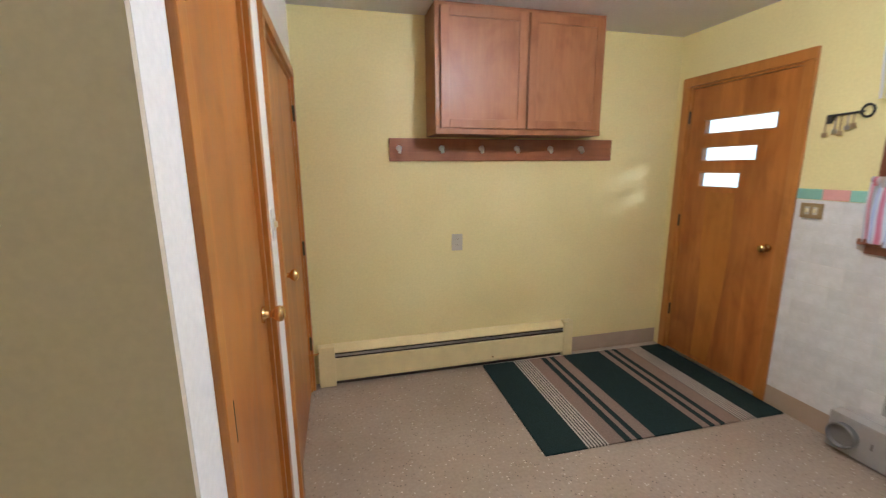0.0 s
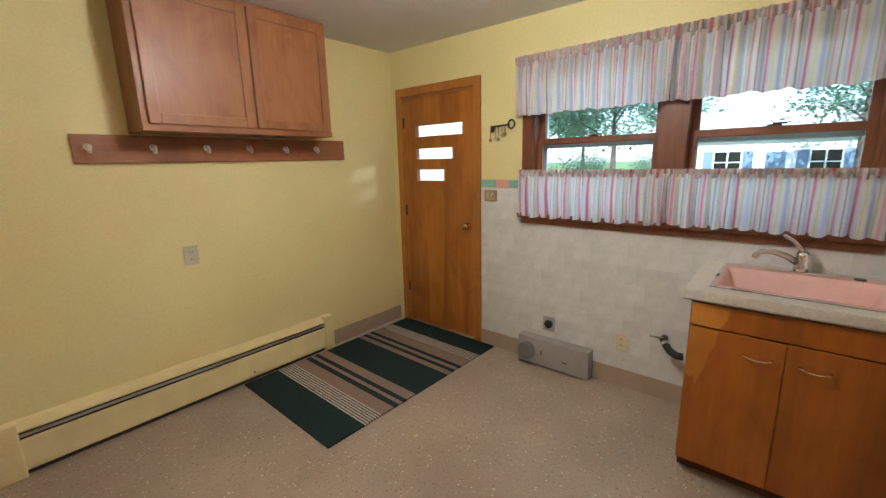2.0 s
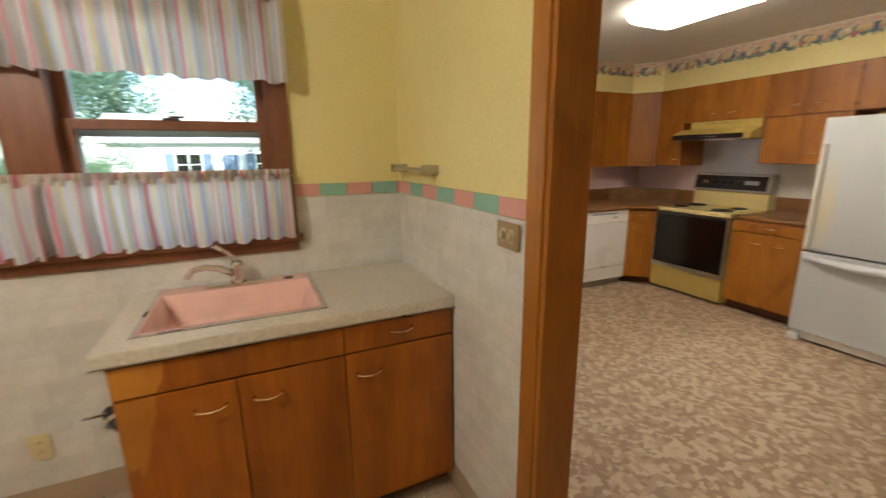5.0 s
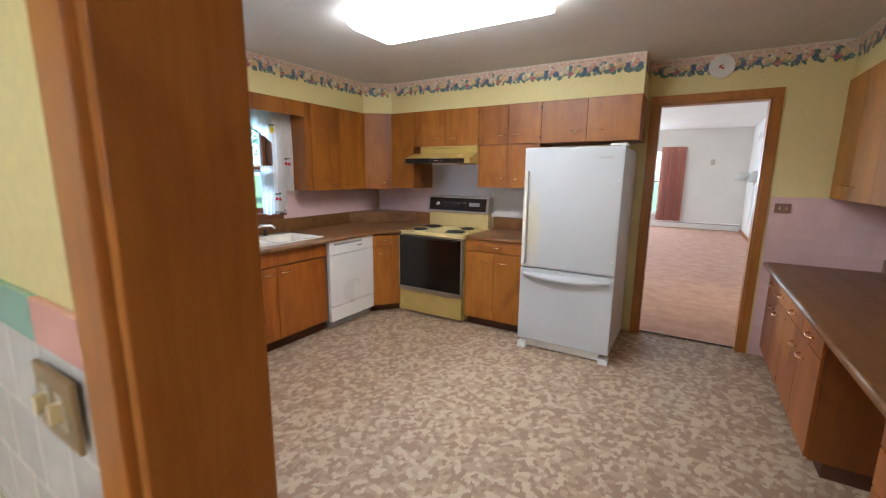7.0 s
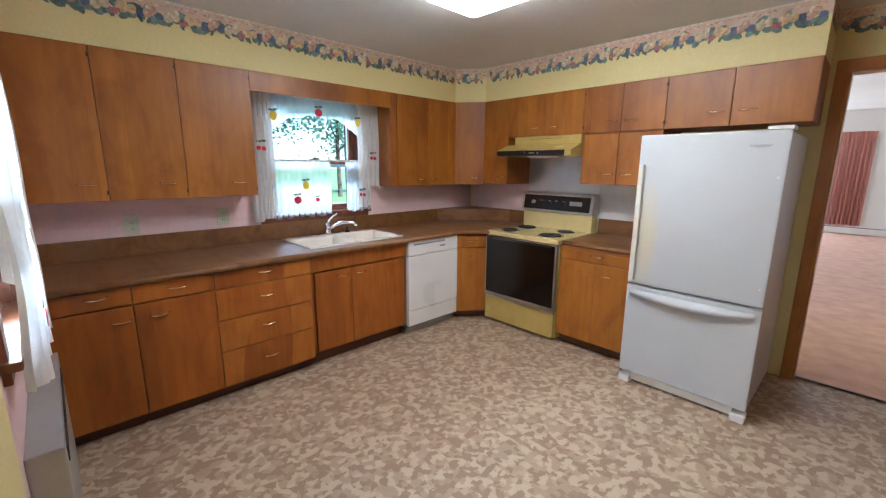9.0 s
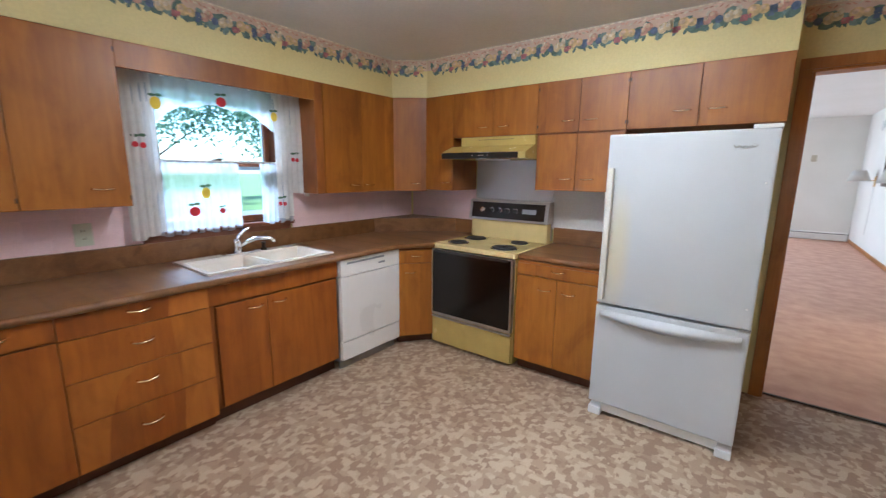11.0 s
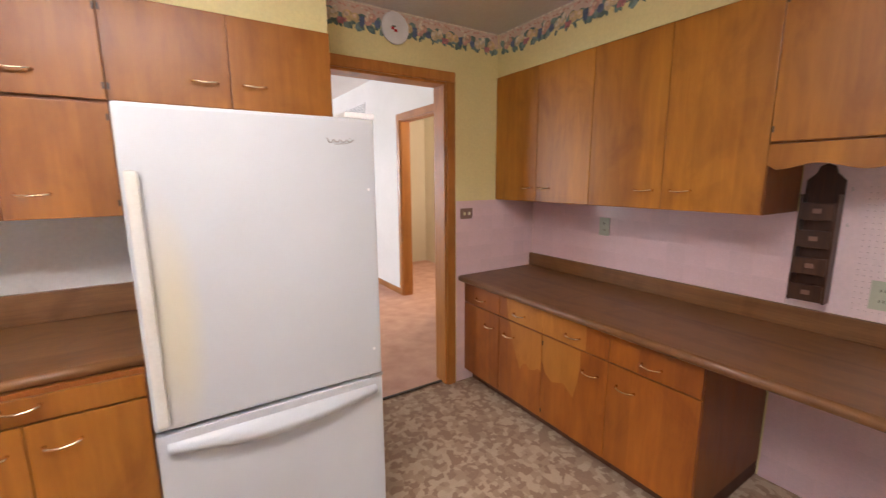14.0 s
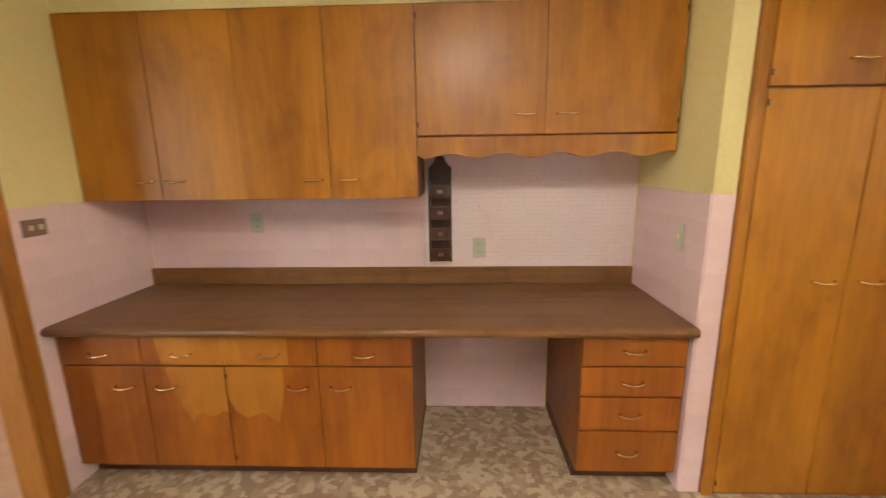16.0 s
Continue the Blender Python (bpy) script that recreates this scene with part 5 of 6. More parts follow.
def hood():
    t = thing("range_hood", "harvest gold range hood with dark front strip", "range hood", facing("S", UY))
    a, b = -3.57, -2.78
    part("top_box", box(a + 0.09, b, -0.02, 0.37, 1.735, 1.808, 0.004), M["gold"], t)
    part("canopy", extruded([(0.37, 1.625), (-0.185, 1.625), (-0.185, 1.675), (-0.02, 1.735), (0.37, 1.735)], b - a, "x", a), M["gold"], t)
    part("front_strip", box(a + 0.004, b - 0.06, -0.190, -0.184, 1.628, 1.672, 0.002), M["dark_panel"], t, "dark switch strip with steel edge")
    part("strip_edge", boxes((a, b - 0.056, -0.192, -0.184, 1.672, 1.676), (a, b - 0.056, -0.192, -0.184, 1.624, 1.628)), M["chrome"], t)
    part("badge", boxes((-3.20, -3.14, -0.193, -0.189, 1.647, 1.654), bevel=0.002), M["chrome"], t)
    for u in (-3.24, -3.10):
        part("switch", lathe([(0.008, 0), (0.007, 0.010)], 10, pose(u, -0.190, 1.65, 90)), M["chrome"], t)
    for k in range(12):
        part("vent_slot", box(-3.30 + k * 0.028, -3.280 + k * 0.028, -0.0225, -0.018, 1.782, 1.786), M["slot"], t)
    part("lamp_lens", box(-3.30, -3.05, -0.06, 0.08, 1.617, 1.626, 0.003), M["white_plastic"], t)


hood()
ss = thing("stove_splash_panel", "brushed metal sheet behind the range", "wall panel", facing("S", SK))
part("sheet", box(-3.565, -2.775, -0.004, 0.0, ZT + 0.01, 1.81), M["steel_sheet"], ss)
part("side_sheet", box(-2.765, -2.10, -0.004, 0.0, 1.03, 1.39), M["white_wall"], ss, "off-white sheet beside the stove")
part("joint_strip", box(-2.775, -2.765, -0.007, 0.0, 1.03, 1.39), M["white_paint"], ss)


def fridge():
    t = thing("refrigerator", "white bottom-freezer refrigerator with yellowed handle side", "refrigerator", facing("S", -3.53))
    a, b = -2.075, -1.308
    part("cabinet", box(a + 0.006, b - 0.006, 0.06, 0.76, 0.075, 1.725, 0.006), M["fridge"], t)
    part("gasket", box(a + 0.015, b - 0.015, 0.045, 0.062, 0.085, 1.72), M["gasket"], t)
    part("upper_door", box(a, b, 0.0, 0.047, 0.741, 1.735, 0.012), M["fridge_door"], t)
    part("freezer_drawer", box(a, b, 0.0, 0.047, 0.085, 0.727, 0.012), M["fridge"], t)
    part("door_handle", box(a + 0.012, a + 0.045, -0.032, 0.004, 0.768, 1.548, 0.012), M["yellowed"], t, "long moulded handle, slightly yellowed")
    bm = bmesh.new()
    n = 16
    for k in range(n):
        u0, u1 = a + 0.03 + (b - a - 0.06) * k / n, a + 0.03 + (b - a - 0.06) * (k + 1) / n
        s0, s1 = [0.046 * math.sin(math.pi * w) for w in (k / n, (k + 1) / n)]
        vs = [bm.verts.new(p) for p in ((u0, 0.002, 0.698), (u1, 0.002, 0.698), (u1, -0.016 - s1 * 0.45, 0.690 - s1 * 0.5), (u0, -0.016 - s0 * 0.45, 0.690 - s0 * 0.5), (u0, 0.002, 0.664 - s0 * 0.7), (u1, 0.002, 0.664 - s1 * 0.7), (u1, -0.016 - s1 * 0.45, 0.668 - s1 * 0.72), (u0, -0.016 - s0 * 0.45, 0.668 - s0 * 0.72))]
        for f in ((0, 1, 2, 3), (7, 6, 5, 4), (3, 2, 6, 7)):
            bm.faces.new([vs[i] for i in f])
        if k == 0:
            bm.faces.new([vs[i] for i in (0, 3, 7, 4)])
        if k == n - 1:
            bm.faces.new([vs[i] for i in (1, 5, 6, 2)])
    bmesh.ops.remove_doubles(bm, verts=bm.verts, dist=1e-5)
    bmesh.ops.recalc_face_normals(bm, faces=bm.faces)
    part("drawer_handle", bm, M["fridge"], t, "bowed white freezer handle", True)
    part("base_grille", box(a + 0.07, b - 0.07, 0.03, 0.06, 0.02, 0.08, 0.003), M["white_plastic"], t)
    for u in (a + 0.04, b - 0.04):
        part("foot_cover", box(u - 0.038, u + 0.038, -0.004, 0.09, 0.0, 0.05, 0.008), M["white_plastic"], t)
    part("hinge_cover", box(b - 0.11, b + 0.004, 0.0, 0.13, 1.735, 1.755, 0.006), M["white_plastic"], t)
    part("middle_hinge", box(b - 0.05, b + 0.002, -0.002, 0.05, 0.729, 0.740), M["grey_metal"], t)
    badge = tube([(b - 0.178 + 0.008 * k, -0.002, 1.652 + 0.008 * math.cos(k * 2.1) * (1.3 if k < 3 else 0.7)) for k in range(13)], 0.0022, 6)
    tube([(b - 0.150, -0.002, 1.640), (b - 0.105, -0.002, 1.645), (b - 0.080, -0.002, 1.658), (b - 0.098, -0.002, 1.664)], 0.0014, 6, badge)
    part("badge", badge, M["badge_grey"], t, "small silver script badge")
    for z in (1.48, 0.85):
        part("screw_cap", lathe([(0.006, 0), (0.005, 0.003)], 10, pose(b - 0.03, 0.0, z, 90)), M["white_plastic"], t)


fridge()

pc = thing("wall_plate_ornament", "round white decorative plate painted with red fruit", "plate", facing("S", SK))
part("plate", lathe([(0.005, 0.0), (0.05, 0.002), (0.085, 0.012), (0.092, 0.018), (0.085, 0.020), (0.055, 0.010), (0.004, 0.008)], 32, pose(-0.755, 0.0, 2.405, 90)), M["white_plastic"], pc, smooth=True)
part("painted_fruit", boxes((-0.775, -0.757, -0.0125, -0.010, 2.398, 2.414), (-0.757, -0.737, -0.0125, -0.010, 2.388, 2.402), bevel=0.001), M["apple"], pc)
part("painted_leaf", boxes((-0.770, -0.745, -0.0125, -0.010, 2.414, 2.422), bevel=0.001), M["leaf_cloth"], pc)

# ---------- kitchen: west run (u = y) ----------
WX, WT = 0.215, 0.822
wb = [(-4.455, -4.06), (-4.06, -3.675), (-3.675, -3.235), (-3.235, -2.80)]
w_units = []
for k, (a, b) in enumerate(wb):
    hu = b - 0.10 if k % 2 == 0 else a + 0.10
    w_units.append(cabinet("base_cabinet", ("stained birch base cabinet with pale sapwood figure" if k in (1, 2) else "stained birch base cabinet with drawer and door"), "W", WX, a, b, 0.08, WT - 0.045, WX - WK, [("drawer_front", a, b, 0.622, 0.775, (a + b) / 2, 0.68, None), ("door", a, b, 0.09, 0.618, hu, 0.517, a + 0.007 if k % 2 == 0 and k else None)], mat="cabinet_red_and_shaded", kick=0.07, group="desk counter base cabinets"))
for unit, zig, top_zig in ((w_units[1], [(-3.955, 0.60), (-3.93, 0.50), (-3.89, 0.40), (-3.855, 0.33), (-3.83, 0.37), (-3.80, 0.385), (-3.77, 0.36), (-3.73, 0.37), (-3.70, 0.395), (-3.678, 0.38), (-3.678, 0.60)], (-3.97, -3.678)), (w_units[2], [(-3.672, 0.60), (-3.672, 0.46), (-3.64, 0.39), (-3.59, 0.355), (-3.55, 0.37), (-3.51, 0.385), (-3.47, 0.355), (-3.44, 0.33), (-3.415, 0.42), (-3.40, 0.52), (-3.40, 0.60)], (-3.672, -3.37))):
    leaf = [o for o in unit.children if o.name.startswith("door")][0]
    drawer = [o for o in unit.children if o.name.startswith("drawer")][0]
    stain(leaf, [(u, 0.615 if z == 0.60 else z) for u, z in zig])
    stain(drawer, [(top_zig[0], 0.626), (top_zig[1], 0.626), (top_zig[1], 0.771), (top_zig[0] - 0.02, 0.771)])
cabinet("desk_drawer_unit", "stained birch unit with four drawers under the counter", "W", WX, -2.04, -1.575, 0.075, WT - 0.045, WX - WK, [("drawer_front", -2.04, -1.585, a, b, -1.812, (a + b) / 2, None) for a, b in ((0.627, 0.775), (0.477, 0.623), (0.305, 0.473), (0.09, 0.301))], mat="cabinet_red_and_shaded", kick=0.07, group="desk counter base cabinets")
dk = thing("desk_worktop", "brown walnut laminate counter with kneehole", "worktop", facing("W", WX))
part("slab", box(-4.456, -1.572, -0.055, WX - WK - 0.004, WT - 0.042, WT), M["counter"], dk)
part("rolled_edge", tube([(-4.456, -0.055, WT - 0.021), (-1.572, -0.055, WT - 0.021)], 0.021, 10), M["counter"], dk, smooth=True)
part("backsplash", box(-4.456, -1.572, WX - WK - 0.028, WX - WK - 0.004, WT, WT + 0.10, 0.006), M["counter"], dk)

VX = -0.065
for a, b, hu in ((-4.455, -4.045, -4.12), (-4.045, -3.625, -3.97), (-3.625, -3.20, -3.29), (-3.20, -2.78, -3.11)):
    cabinet("upper_cabinet", "stained birch wall cupboard with one slab door", "W", VX, a, b, 1.36, 2.225, VX - WK, [("door", a, b, 1.36, 2.22, hu, 1.455, None)], mat="cabinet_honey_lifted", group="desk wall cupboards")
cabinet("upper_cabinet", "shorter stained birch wall cupboard with two wide doors", "W", VX, -2.78, -1.575, 1.645, 2.225, VX - WK, [("door", -2.78, -2.183, 1.65, 2.22, -2.272, 1.742, -2.774), ("door", -2.183, -1.575, 1.65, 2.22, -2.083, 1.742, -1.582)], mat="cabinet_honey_lifted", group="desk wall cupboards")


def scallop():
    pts = [(-2.78, 1.643), (-1.578, 1.643), (-1.578, 1.562)]
    n = 60
    for k in range(n + 1):
        u = -1.60 - (1.15) * k / n
        pts.append((u, 1.562 + 0.012 * math.cos(2 * math.pi * k / n * 4.5) - 0.006))
    pts.append((-2.78, 1.562))
    return extruded(pts, 0.02, "y", -0.018)


sv = thing("scalloped_valance", "scalloped birch board under the short cupboard", "valance", facing("W", VX))
part("board", scallop(), M["cabinet_honey_lifted"], sv)

# soffit over the west cupboards is open: yellow wall above; pegboard and rack below
pb = thing("pegboard", "pink painted pegboard panel with rows of holes", "pegboard", facing("W", WK))
part("board", box(-2.775, -1.576, -0.006, 0.0, WT + 0.10, 1.62), M["peg"], pb)
bm = bmesh.new()
for i in range(46):
    for j in range(22):
        u, z = -2.55 + i * 0.0208, 0.96 + j * 0.0245
        vs = [bm.verts.new((u + 0.0022 * math.cos(a), -0.0065, z + 0.0022 * math.sin(a))) for a in (0, 1.05, 2.09, 3.14, 4.19, 5.24)]
        bm.faces.new(vs)
ph = part("perforation", bm, M["hole"], pb)
ph["kind"] = "stuff"
for u, z in ((-2.60, 1.46), (-2.60, 1.31), (-2.33, 1.40), (-2.14, 1.43), (-1.80, 1.52), (-2.47, 1.28)):
    part("peg_hook", tube([(u, -0.006, z), (u, -0.03, z - 0.002), (u, -0.034, z + 0.012)], 0.0022, 6), M["satin"], pb, "small wire peg hook")

lr = thing("letter_rack", "dark wooden hanging letter rack with tiers", "letter rack", facing("W", WK))
pts = [(-2.755, 0.965), (-2.625, 0.965), (-2.625, 1.50), (-2.655, 1.53), (-2.665, 1.56), (-2.69, 1.572), (-2.715, 1.56), (-2.725, 1.53), (-2.755, 1.50)]
part("back_board", extruded(pts, 0.012, "y", -0.02), M["dark_wood"], lr)
part("side", boxes((-2.755, -2.745, -0.075, -0.02, 0.965, 1.44), bevel=0.002), M["dark_wood"], lr)
part("side", boxes((-2.635, -2.625, -0.075, -0.02, 0.965, 1.44), bevel=0.002), M["dark_wood"], lr)
for z in (0.97, 1.09, 1.21, 1.33):
    pk = part("pocket_front", box(-2.745, -2.635, -0.078, -0.07, z, z + 0.075, 0.003), M["dark_wood"], lr)
    part("label_holder", box(-2.705, -2.675, -0.081, -0.077, z + 0.03, z + 0.05, 0.002), M["brown_plate"], pk)

plate("wall_outlet", "pale green duplex outlet on pink tile", "W", WK + 0.008, -3.78, 1.195, "green_plate", 0.075, 0.12)
plate("wall_outlet", "pale green duplex outlet on the pegboard", "W", WK + 0.008, -2.465, 1.035, "green_plate", 0.075, 0.12)
plate("wall_outlet", "pale green duplex outlet above the worktop", "E", EK - 0.008, 1.62, 1.14, "green_plate", 0.085, 0.13)
plate("wall_outlet", "pale green duplex outlet above the worktop", "E", EK - 0.008, 1.05, 1.12, "green_plate", 0.085, 0.13)
plate("light_switch", "brown switch plate beside the living room doorway", "S", SK + 0.008, -0.222, 1.27, "brown_plate", 0.105, 0.075, "switch2", "brown_plate")

plate("wall_outlet", "white duplex outlet low on the living room wall", "W", LW, -7.667, 0.30, "white_plastic", 0.08, 0.125)
plate("wall_outlet", "white duplex outlet below the sconce cord", "W", LW, -10.05, 0.35, "white_plastic", 0.08, 0.125)

# pillar at the counter's end and the tall pantry
structure("wall_pillar", box(WK, 0.245, -1.565, -1.472, 0.0, CK), M["yellow"], "wall end with pink tile and yellow paint above", "wall")
pt = cabinet("pantry_cupboard", "tall orange-brown birch pantry with four doors", "W", 0.255, -1.472, -0.515, 0.0, CK - 0.002, 0.6, [("stile", -1.472, -1.425, 0.0, CK - 0.01, None, 0, None), ("door", -1.422, -1.01, 0.02, 1.780, -1.10, 1.028, -1.416), ("door", -1.007, -0.60, 0.02, 1.780, -0.915, 1.028, None), ("door", -1.422, -1.01, 1.787, 2.42, -1.095, 1.88, -1.416), ("door", -1.007, -0.60, 1.787, 2.42, -0.92, 1.88, None)], mat="cabinet_honey_lifted", category="pantry")

plate("light_switch", "pale green switch plate on the pink tiled wall end", "N", -1.573, 0.06, 1.18, "green_plate", 0.05, 0.125, "switch1", "green_plate")

# fluorescent fixture
fl = thing("fluorescent_fixture", "long glowing fluorescent ceiling fixture", "ceiling lamp", pose(0, 0, 0))
part("pan", box(1.70, 2.82, -2.70, -2.34, CK - 0.012, CK, 0.003), M["white_plastic"], fl)
lens = extruded([(-2.745, CK - 0.012), (-2.745, CK - 0.060), (-2.72, CK - 0.080), (-2.68, CK - 0.088), (-2.34, CK - 0.088), (-2.30, CK - 0.080), (-2.27, CK - 0.060), (-2.27, CK - 0.012)], 1.18, "x", 1.65)
part("diffuser", lens, M["diffuser"], fl, "glowing wraparound acrylic diffuser")



# ---------- curtains ----------
def gathered(u0, u1, z0, z1, amp=0.012, folds=26, y=-0.06, seed=1, fullness=1.7, low=None, rows=9, wave=0.006, head=0.0):
    """A gathered sheet of cloth: folds deepen downward, the hem is uneven; low(f) may shape the lower edge."""
    rnd = random.Random(seed)
    n = folds * 6
    phase, ph = [], 0.0
    for k in range(n + 1):
        phase.append(ph)
        ph += 2 * math.pi / 6 * rnd.uniform(0.6, 1.4)
    bm = bmesh.new()
    uv = bm.loops.layers.uv.new("UVMap")
    grid = []
    for k in range(n + 1):
        f = k / n
        bottom = (low(f) if low else z0) + wave * math.sin(phase[k] * 0.5) + wave * 0.6 * math.sin(phase[k] * 0.17 + 2)
        col = []
        for j in range(rows + 1):
            g = j / rows
            z = z1 + (bottom - z1) * g
            a = amp * (0.45 + 0.75 * g)
            if head and z > z1 - head:
                a *= 0.8
            yy = y + a * math.sin(phase[k]) + 0.4 * a * math.sin(phase[k] * 0.37 + 1) - 0.012 * math.sin(math.pi * min(1, g * 1.2))
            col.append(bm.verts.new((u0 + (u1 - u0) * f + 0.004 * math.cos(phase[k]) * g, yy, z)))
        grid.append(col)
    for k in range(n):
        for j in range(rows):
            face = bm.faces.new((grid[k][j], grid[k][j + 1], grid[k + 1][j + 1], grid[k + 1][j]))
            for loop, (kk, jj) in zip(face.loops, ((k, j), (k, j + 1), (k + 1, j + 1), (k + 1, j))):
                loop[uv].uv = (kk / n * (u1 - u0) * fullness + 0.013 * seed, jj / rows)
    return bm


def rod(t, u0, u1, z, y):
    part("rod", tube([(u0, y, z), (u1, y, z)], 0.006, 8), M["white_paint"], t, "thin white curtain rod")
    for u in (u0, u1):
        part("bracket", tube([(u, y, z), (u, -0.018, z)], 0.005, 6), M["white_paint"], t)


va = thing("striped_valance", "gathered valance in pink, white and green stripes", "curtain", facing("E", EL))
part("left_panel", gathered(-2.065, -1.09, 1.805, 2.14, 0.030, 12, -0.078, 3, wave=0.005), M["stripes"], va, smooth=True)
part("right_panel", gathered(-1.10, -0.165, 1.805, 2.14, 0.030, 12, -0.080, 5, wave=0.005), M["stripes"], va, smooth=True)
part("rod_pocket", gathered(-2.065, -0.165, 2.118, 2.19, 0.022, 52, -0.070, 7, rows=4, wave=0.005), M["stripes_double_shaded"], va, "doubled gathered heading, gather shade tinted into the cloth", smooth=True)
rod(va, -2.06, -0.17, 2.155, -0.058)
ca = thing("striped_cafe_curtain", "gathered cafe curtain in pink and white stripes", "curtain", facing("E", EL))
part("left_panel", gathered(-2.03, -1.08, 1.115, 1.412, 0.026, 13, -0.066, 11, wave=0.005), M["stripes"], ca, smooth=True)
part("right_panel", gathered(-1.09, -0.19, 1.125, 1.412, 0.026, 13, -0.068, 13, wave=0.005), M["stripes"], ca, smooth=True)
part("rod_pocket", gathered(-2.03, -0.19, 1.395, 1.442, 0.019, 52, -0.060, 17, rows=4, wave=0.004), M["stripes_double_shaded"], ca, "doubled gathered heading, gather shade tinted into the cloth", smooth=True)
rod(ca, -2.03, -0.19, 1.41, -0.052)


def applique(t, kind, u, z, s=1.0, y=-0.075):
    """A flat stitched fruit with two leaves."""
    def disc(cx, cz, rx, rz, d):
        return extruded([(cx + rx * math.cos(a), cz + rz * math.sin(a)) for a in (2 * math.pi * k / 14 for k in range(14))], 0.002, "y", y + d)
    if kind == "cherry":
        part("cherry", disc(u - 0.018 * s, z, 0.016 * s, 0.016 * s, 0), M["apple"], t)
        part("cherry", disc(u + 0.018 * s, z - 0.004, 0.016 * s, 0.016 * s, 0), M["apple"], t)
    elif kind == "apple":
        part("apple", disc(u, z, 0.034 * s, 0.032 * s, 0), M["apple"], t)
    else:
        part("pear", disc(u, z, 0.030 * s, 0.038 * s, 0), M["lemon"], t)
    part("leaf", disc(u - 0.016 * s, z + 0.046 * s, 0.020 * s, 0.009 * s, 0.003), M["leaf_cloth"], t)
    part("leaf", disc(u + 0.020 * s, z + 0.050 * s, 0.018 * s, 0.009 * s, 0.003), M["leaf_cloth"], t)


kc = thing("fruit_curtains", "white sheer kitchen curtains with stitched fruit", "curtain", facing("E", EK))
part("top_swag", gathered(1.86, 2.97, 0, 2.09, 0.006, 16, -0.06, 21, low=lambda f: 1.935 - 0.33 * abs(2 * f - 1) ** 2.6 + 0.010 * math.sin(f * 30), rows=10, wave=0.002), M["sheer"], kc, smooth=True)
part("left_side", gathered(1.83, 2.02, 0, 2.09, 0.010, 5, -0.072, 23, low=lambda f: 1.07 + 0.05 * f), M["hem"], kc, smooth=True)
part("right_side", gathered(2.80, 3.09, 0, 2.09, 0.012, 6, -0.072, 25, low=lambda f: 1.13 + 0.05 * f if f < 0.5 else 1.40 - 0.10 * f), M["hem"], kc, smooth=True)
part("lower_left", gathered(1.96, 2.52, 1.09, 1.57, 0.008, 11, -0.055, 27), M["sheer"], kc, smooth=True)
part("lower_right", gathered(2.68, 2.94, 1.11, 1.57, 0.009, 6, -0.055, 29), M["sheer"], kc, smooth=True)
part("rod", tube([(1.84, -0.05, 1.57), (3.0, -0.05, 1.57)], 0.006, 8), M["white_paint"], kc)
part("top_rod", tube([(1.84, -0.055, 2.08), (3.0, -0.055, 2.08)], 0.006, 8), M["white_paint"], kc)
for kind, u, z, s in (("pear", 2.03, 1.91, 1), ("apple", 2.42, 1.965, 1), ("pear", 2.80, 1.91, 0.9), ("cherry", 1.92, 1.66, 1.1), ("cherry", 2.96, 1.60, 1.0), ("apple", 2.19, 1.24, 1), ("pear", 2.27, 1.36, 1), ("apple", 2.37, 1.235, 0.6), ("cherry", 2.83, 1.26, 1.0)):
    applique(kc, kind, u, z, s, -0.095)

dc = thing("fruit_curtains", "white cotton dinette curtains with stitched fruit", "curtain", facing("N", TK))
part("upper_sheet", gathered(2.66, 3.54, 0, 2.05, 0.02, 12, -0.075, 31, low=lambda f: 1.30 - 0.12 * abs(2 * f - 1)), M["hem"], dc, smooth=True)
part("lower_sheet", gathered(2.68, 3.52, 0.83, 1.42, 0.022, 12, -0.075, 33), M["hem"], dc, smooth=True)
applique(dc, "apple", 2.85, 1.02, 1.0, -0.115)
cv = thing("convector_cover", "grey-brown painted radiator cover under the dinette window", "radiator", facing("N", TK))
part("cover", box(2.72, 3.70, -0.10, 0.0, 0.0, 0.60, 0.008), M["grey_metal"], cv)
part("grille", boxes(*[(2.80 + 0.05 * k, 2.825 + 0.05 * k, -0.104, -0.099, 0.50, 0.56) for k in range(16)]), M["slot"], cv)

# ---------- living room, seen through the doorway ----------
dr = thing("rose_drapes", "rose pleated full-length drapes at the living room window", "curtain", facing("S", LS))
part("drape", gathered(-1.73, -1.08, 0.22, 2.36, 0.045, 9, -0.10, 41, rows=5), M["drape"], dr, smooth=True)
part("rod", tube([(-4.5, -0.10, 2.38), (-1.2, -0.10, 2.38)], 0.012, 8), M["white_paint"], dr)
lh = thing("baseboard_heater", "white baseboard heater along the living room wall", "heater", facing("S", LS))
part("panel", profile_along([(0, 0.02), (-0.06, 0.02), (-0.065, 0.17), (-0.03, 0.21), (0, 0.21)], -4.6, 0.40), M["white_metal"], lh)
part("slot", box(-4.6, 0.40, -0.066, -0.06, 0.165, 0.178), M["slot"], lh)
structure("baseboard_living", boxes((LW, LW + 0.012, LS + 0.07, HALL[0] - 0.08, 0.0, 0.085), (LW, LW + 0.012, HALL[1] + 0.08, SK - 0.15, 0.0, 0.085), bevel=0.003), M["trim"], "stained wooden living room baseboard", "baseboard")
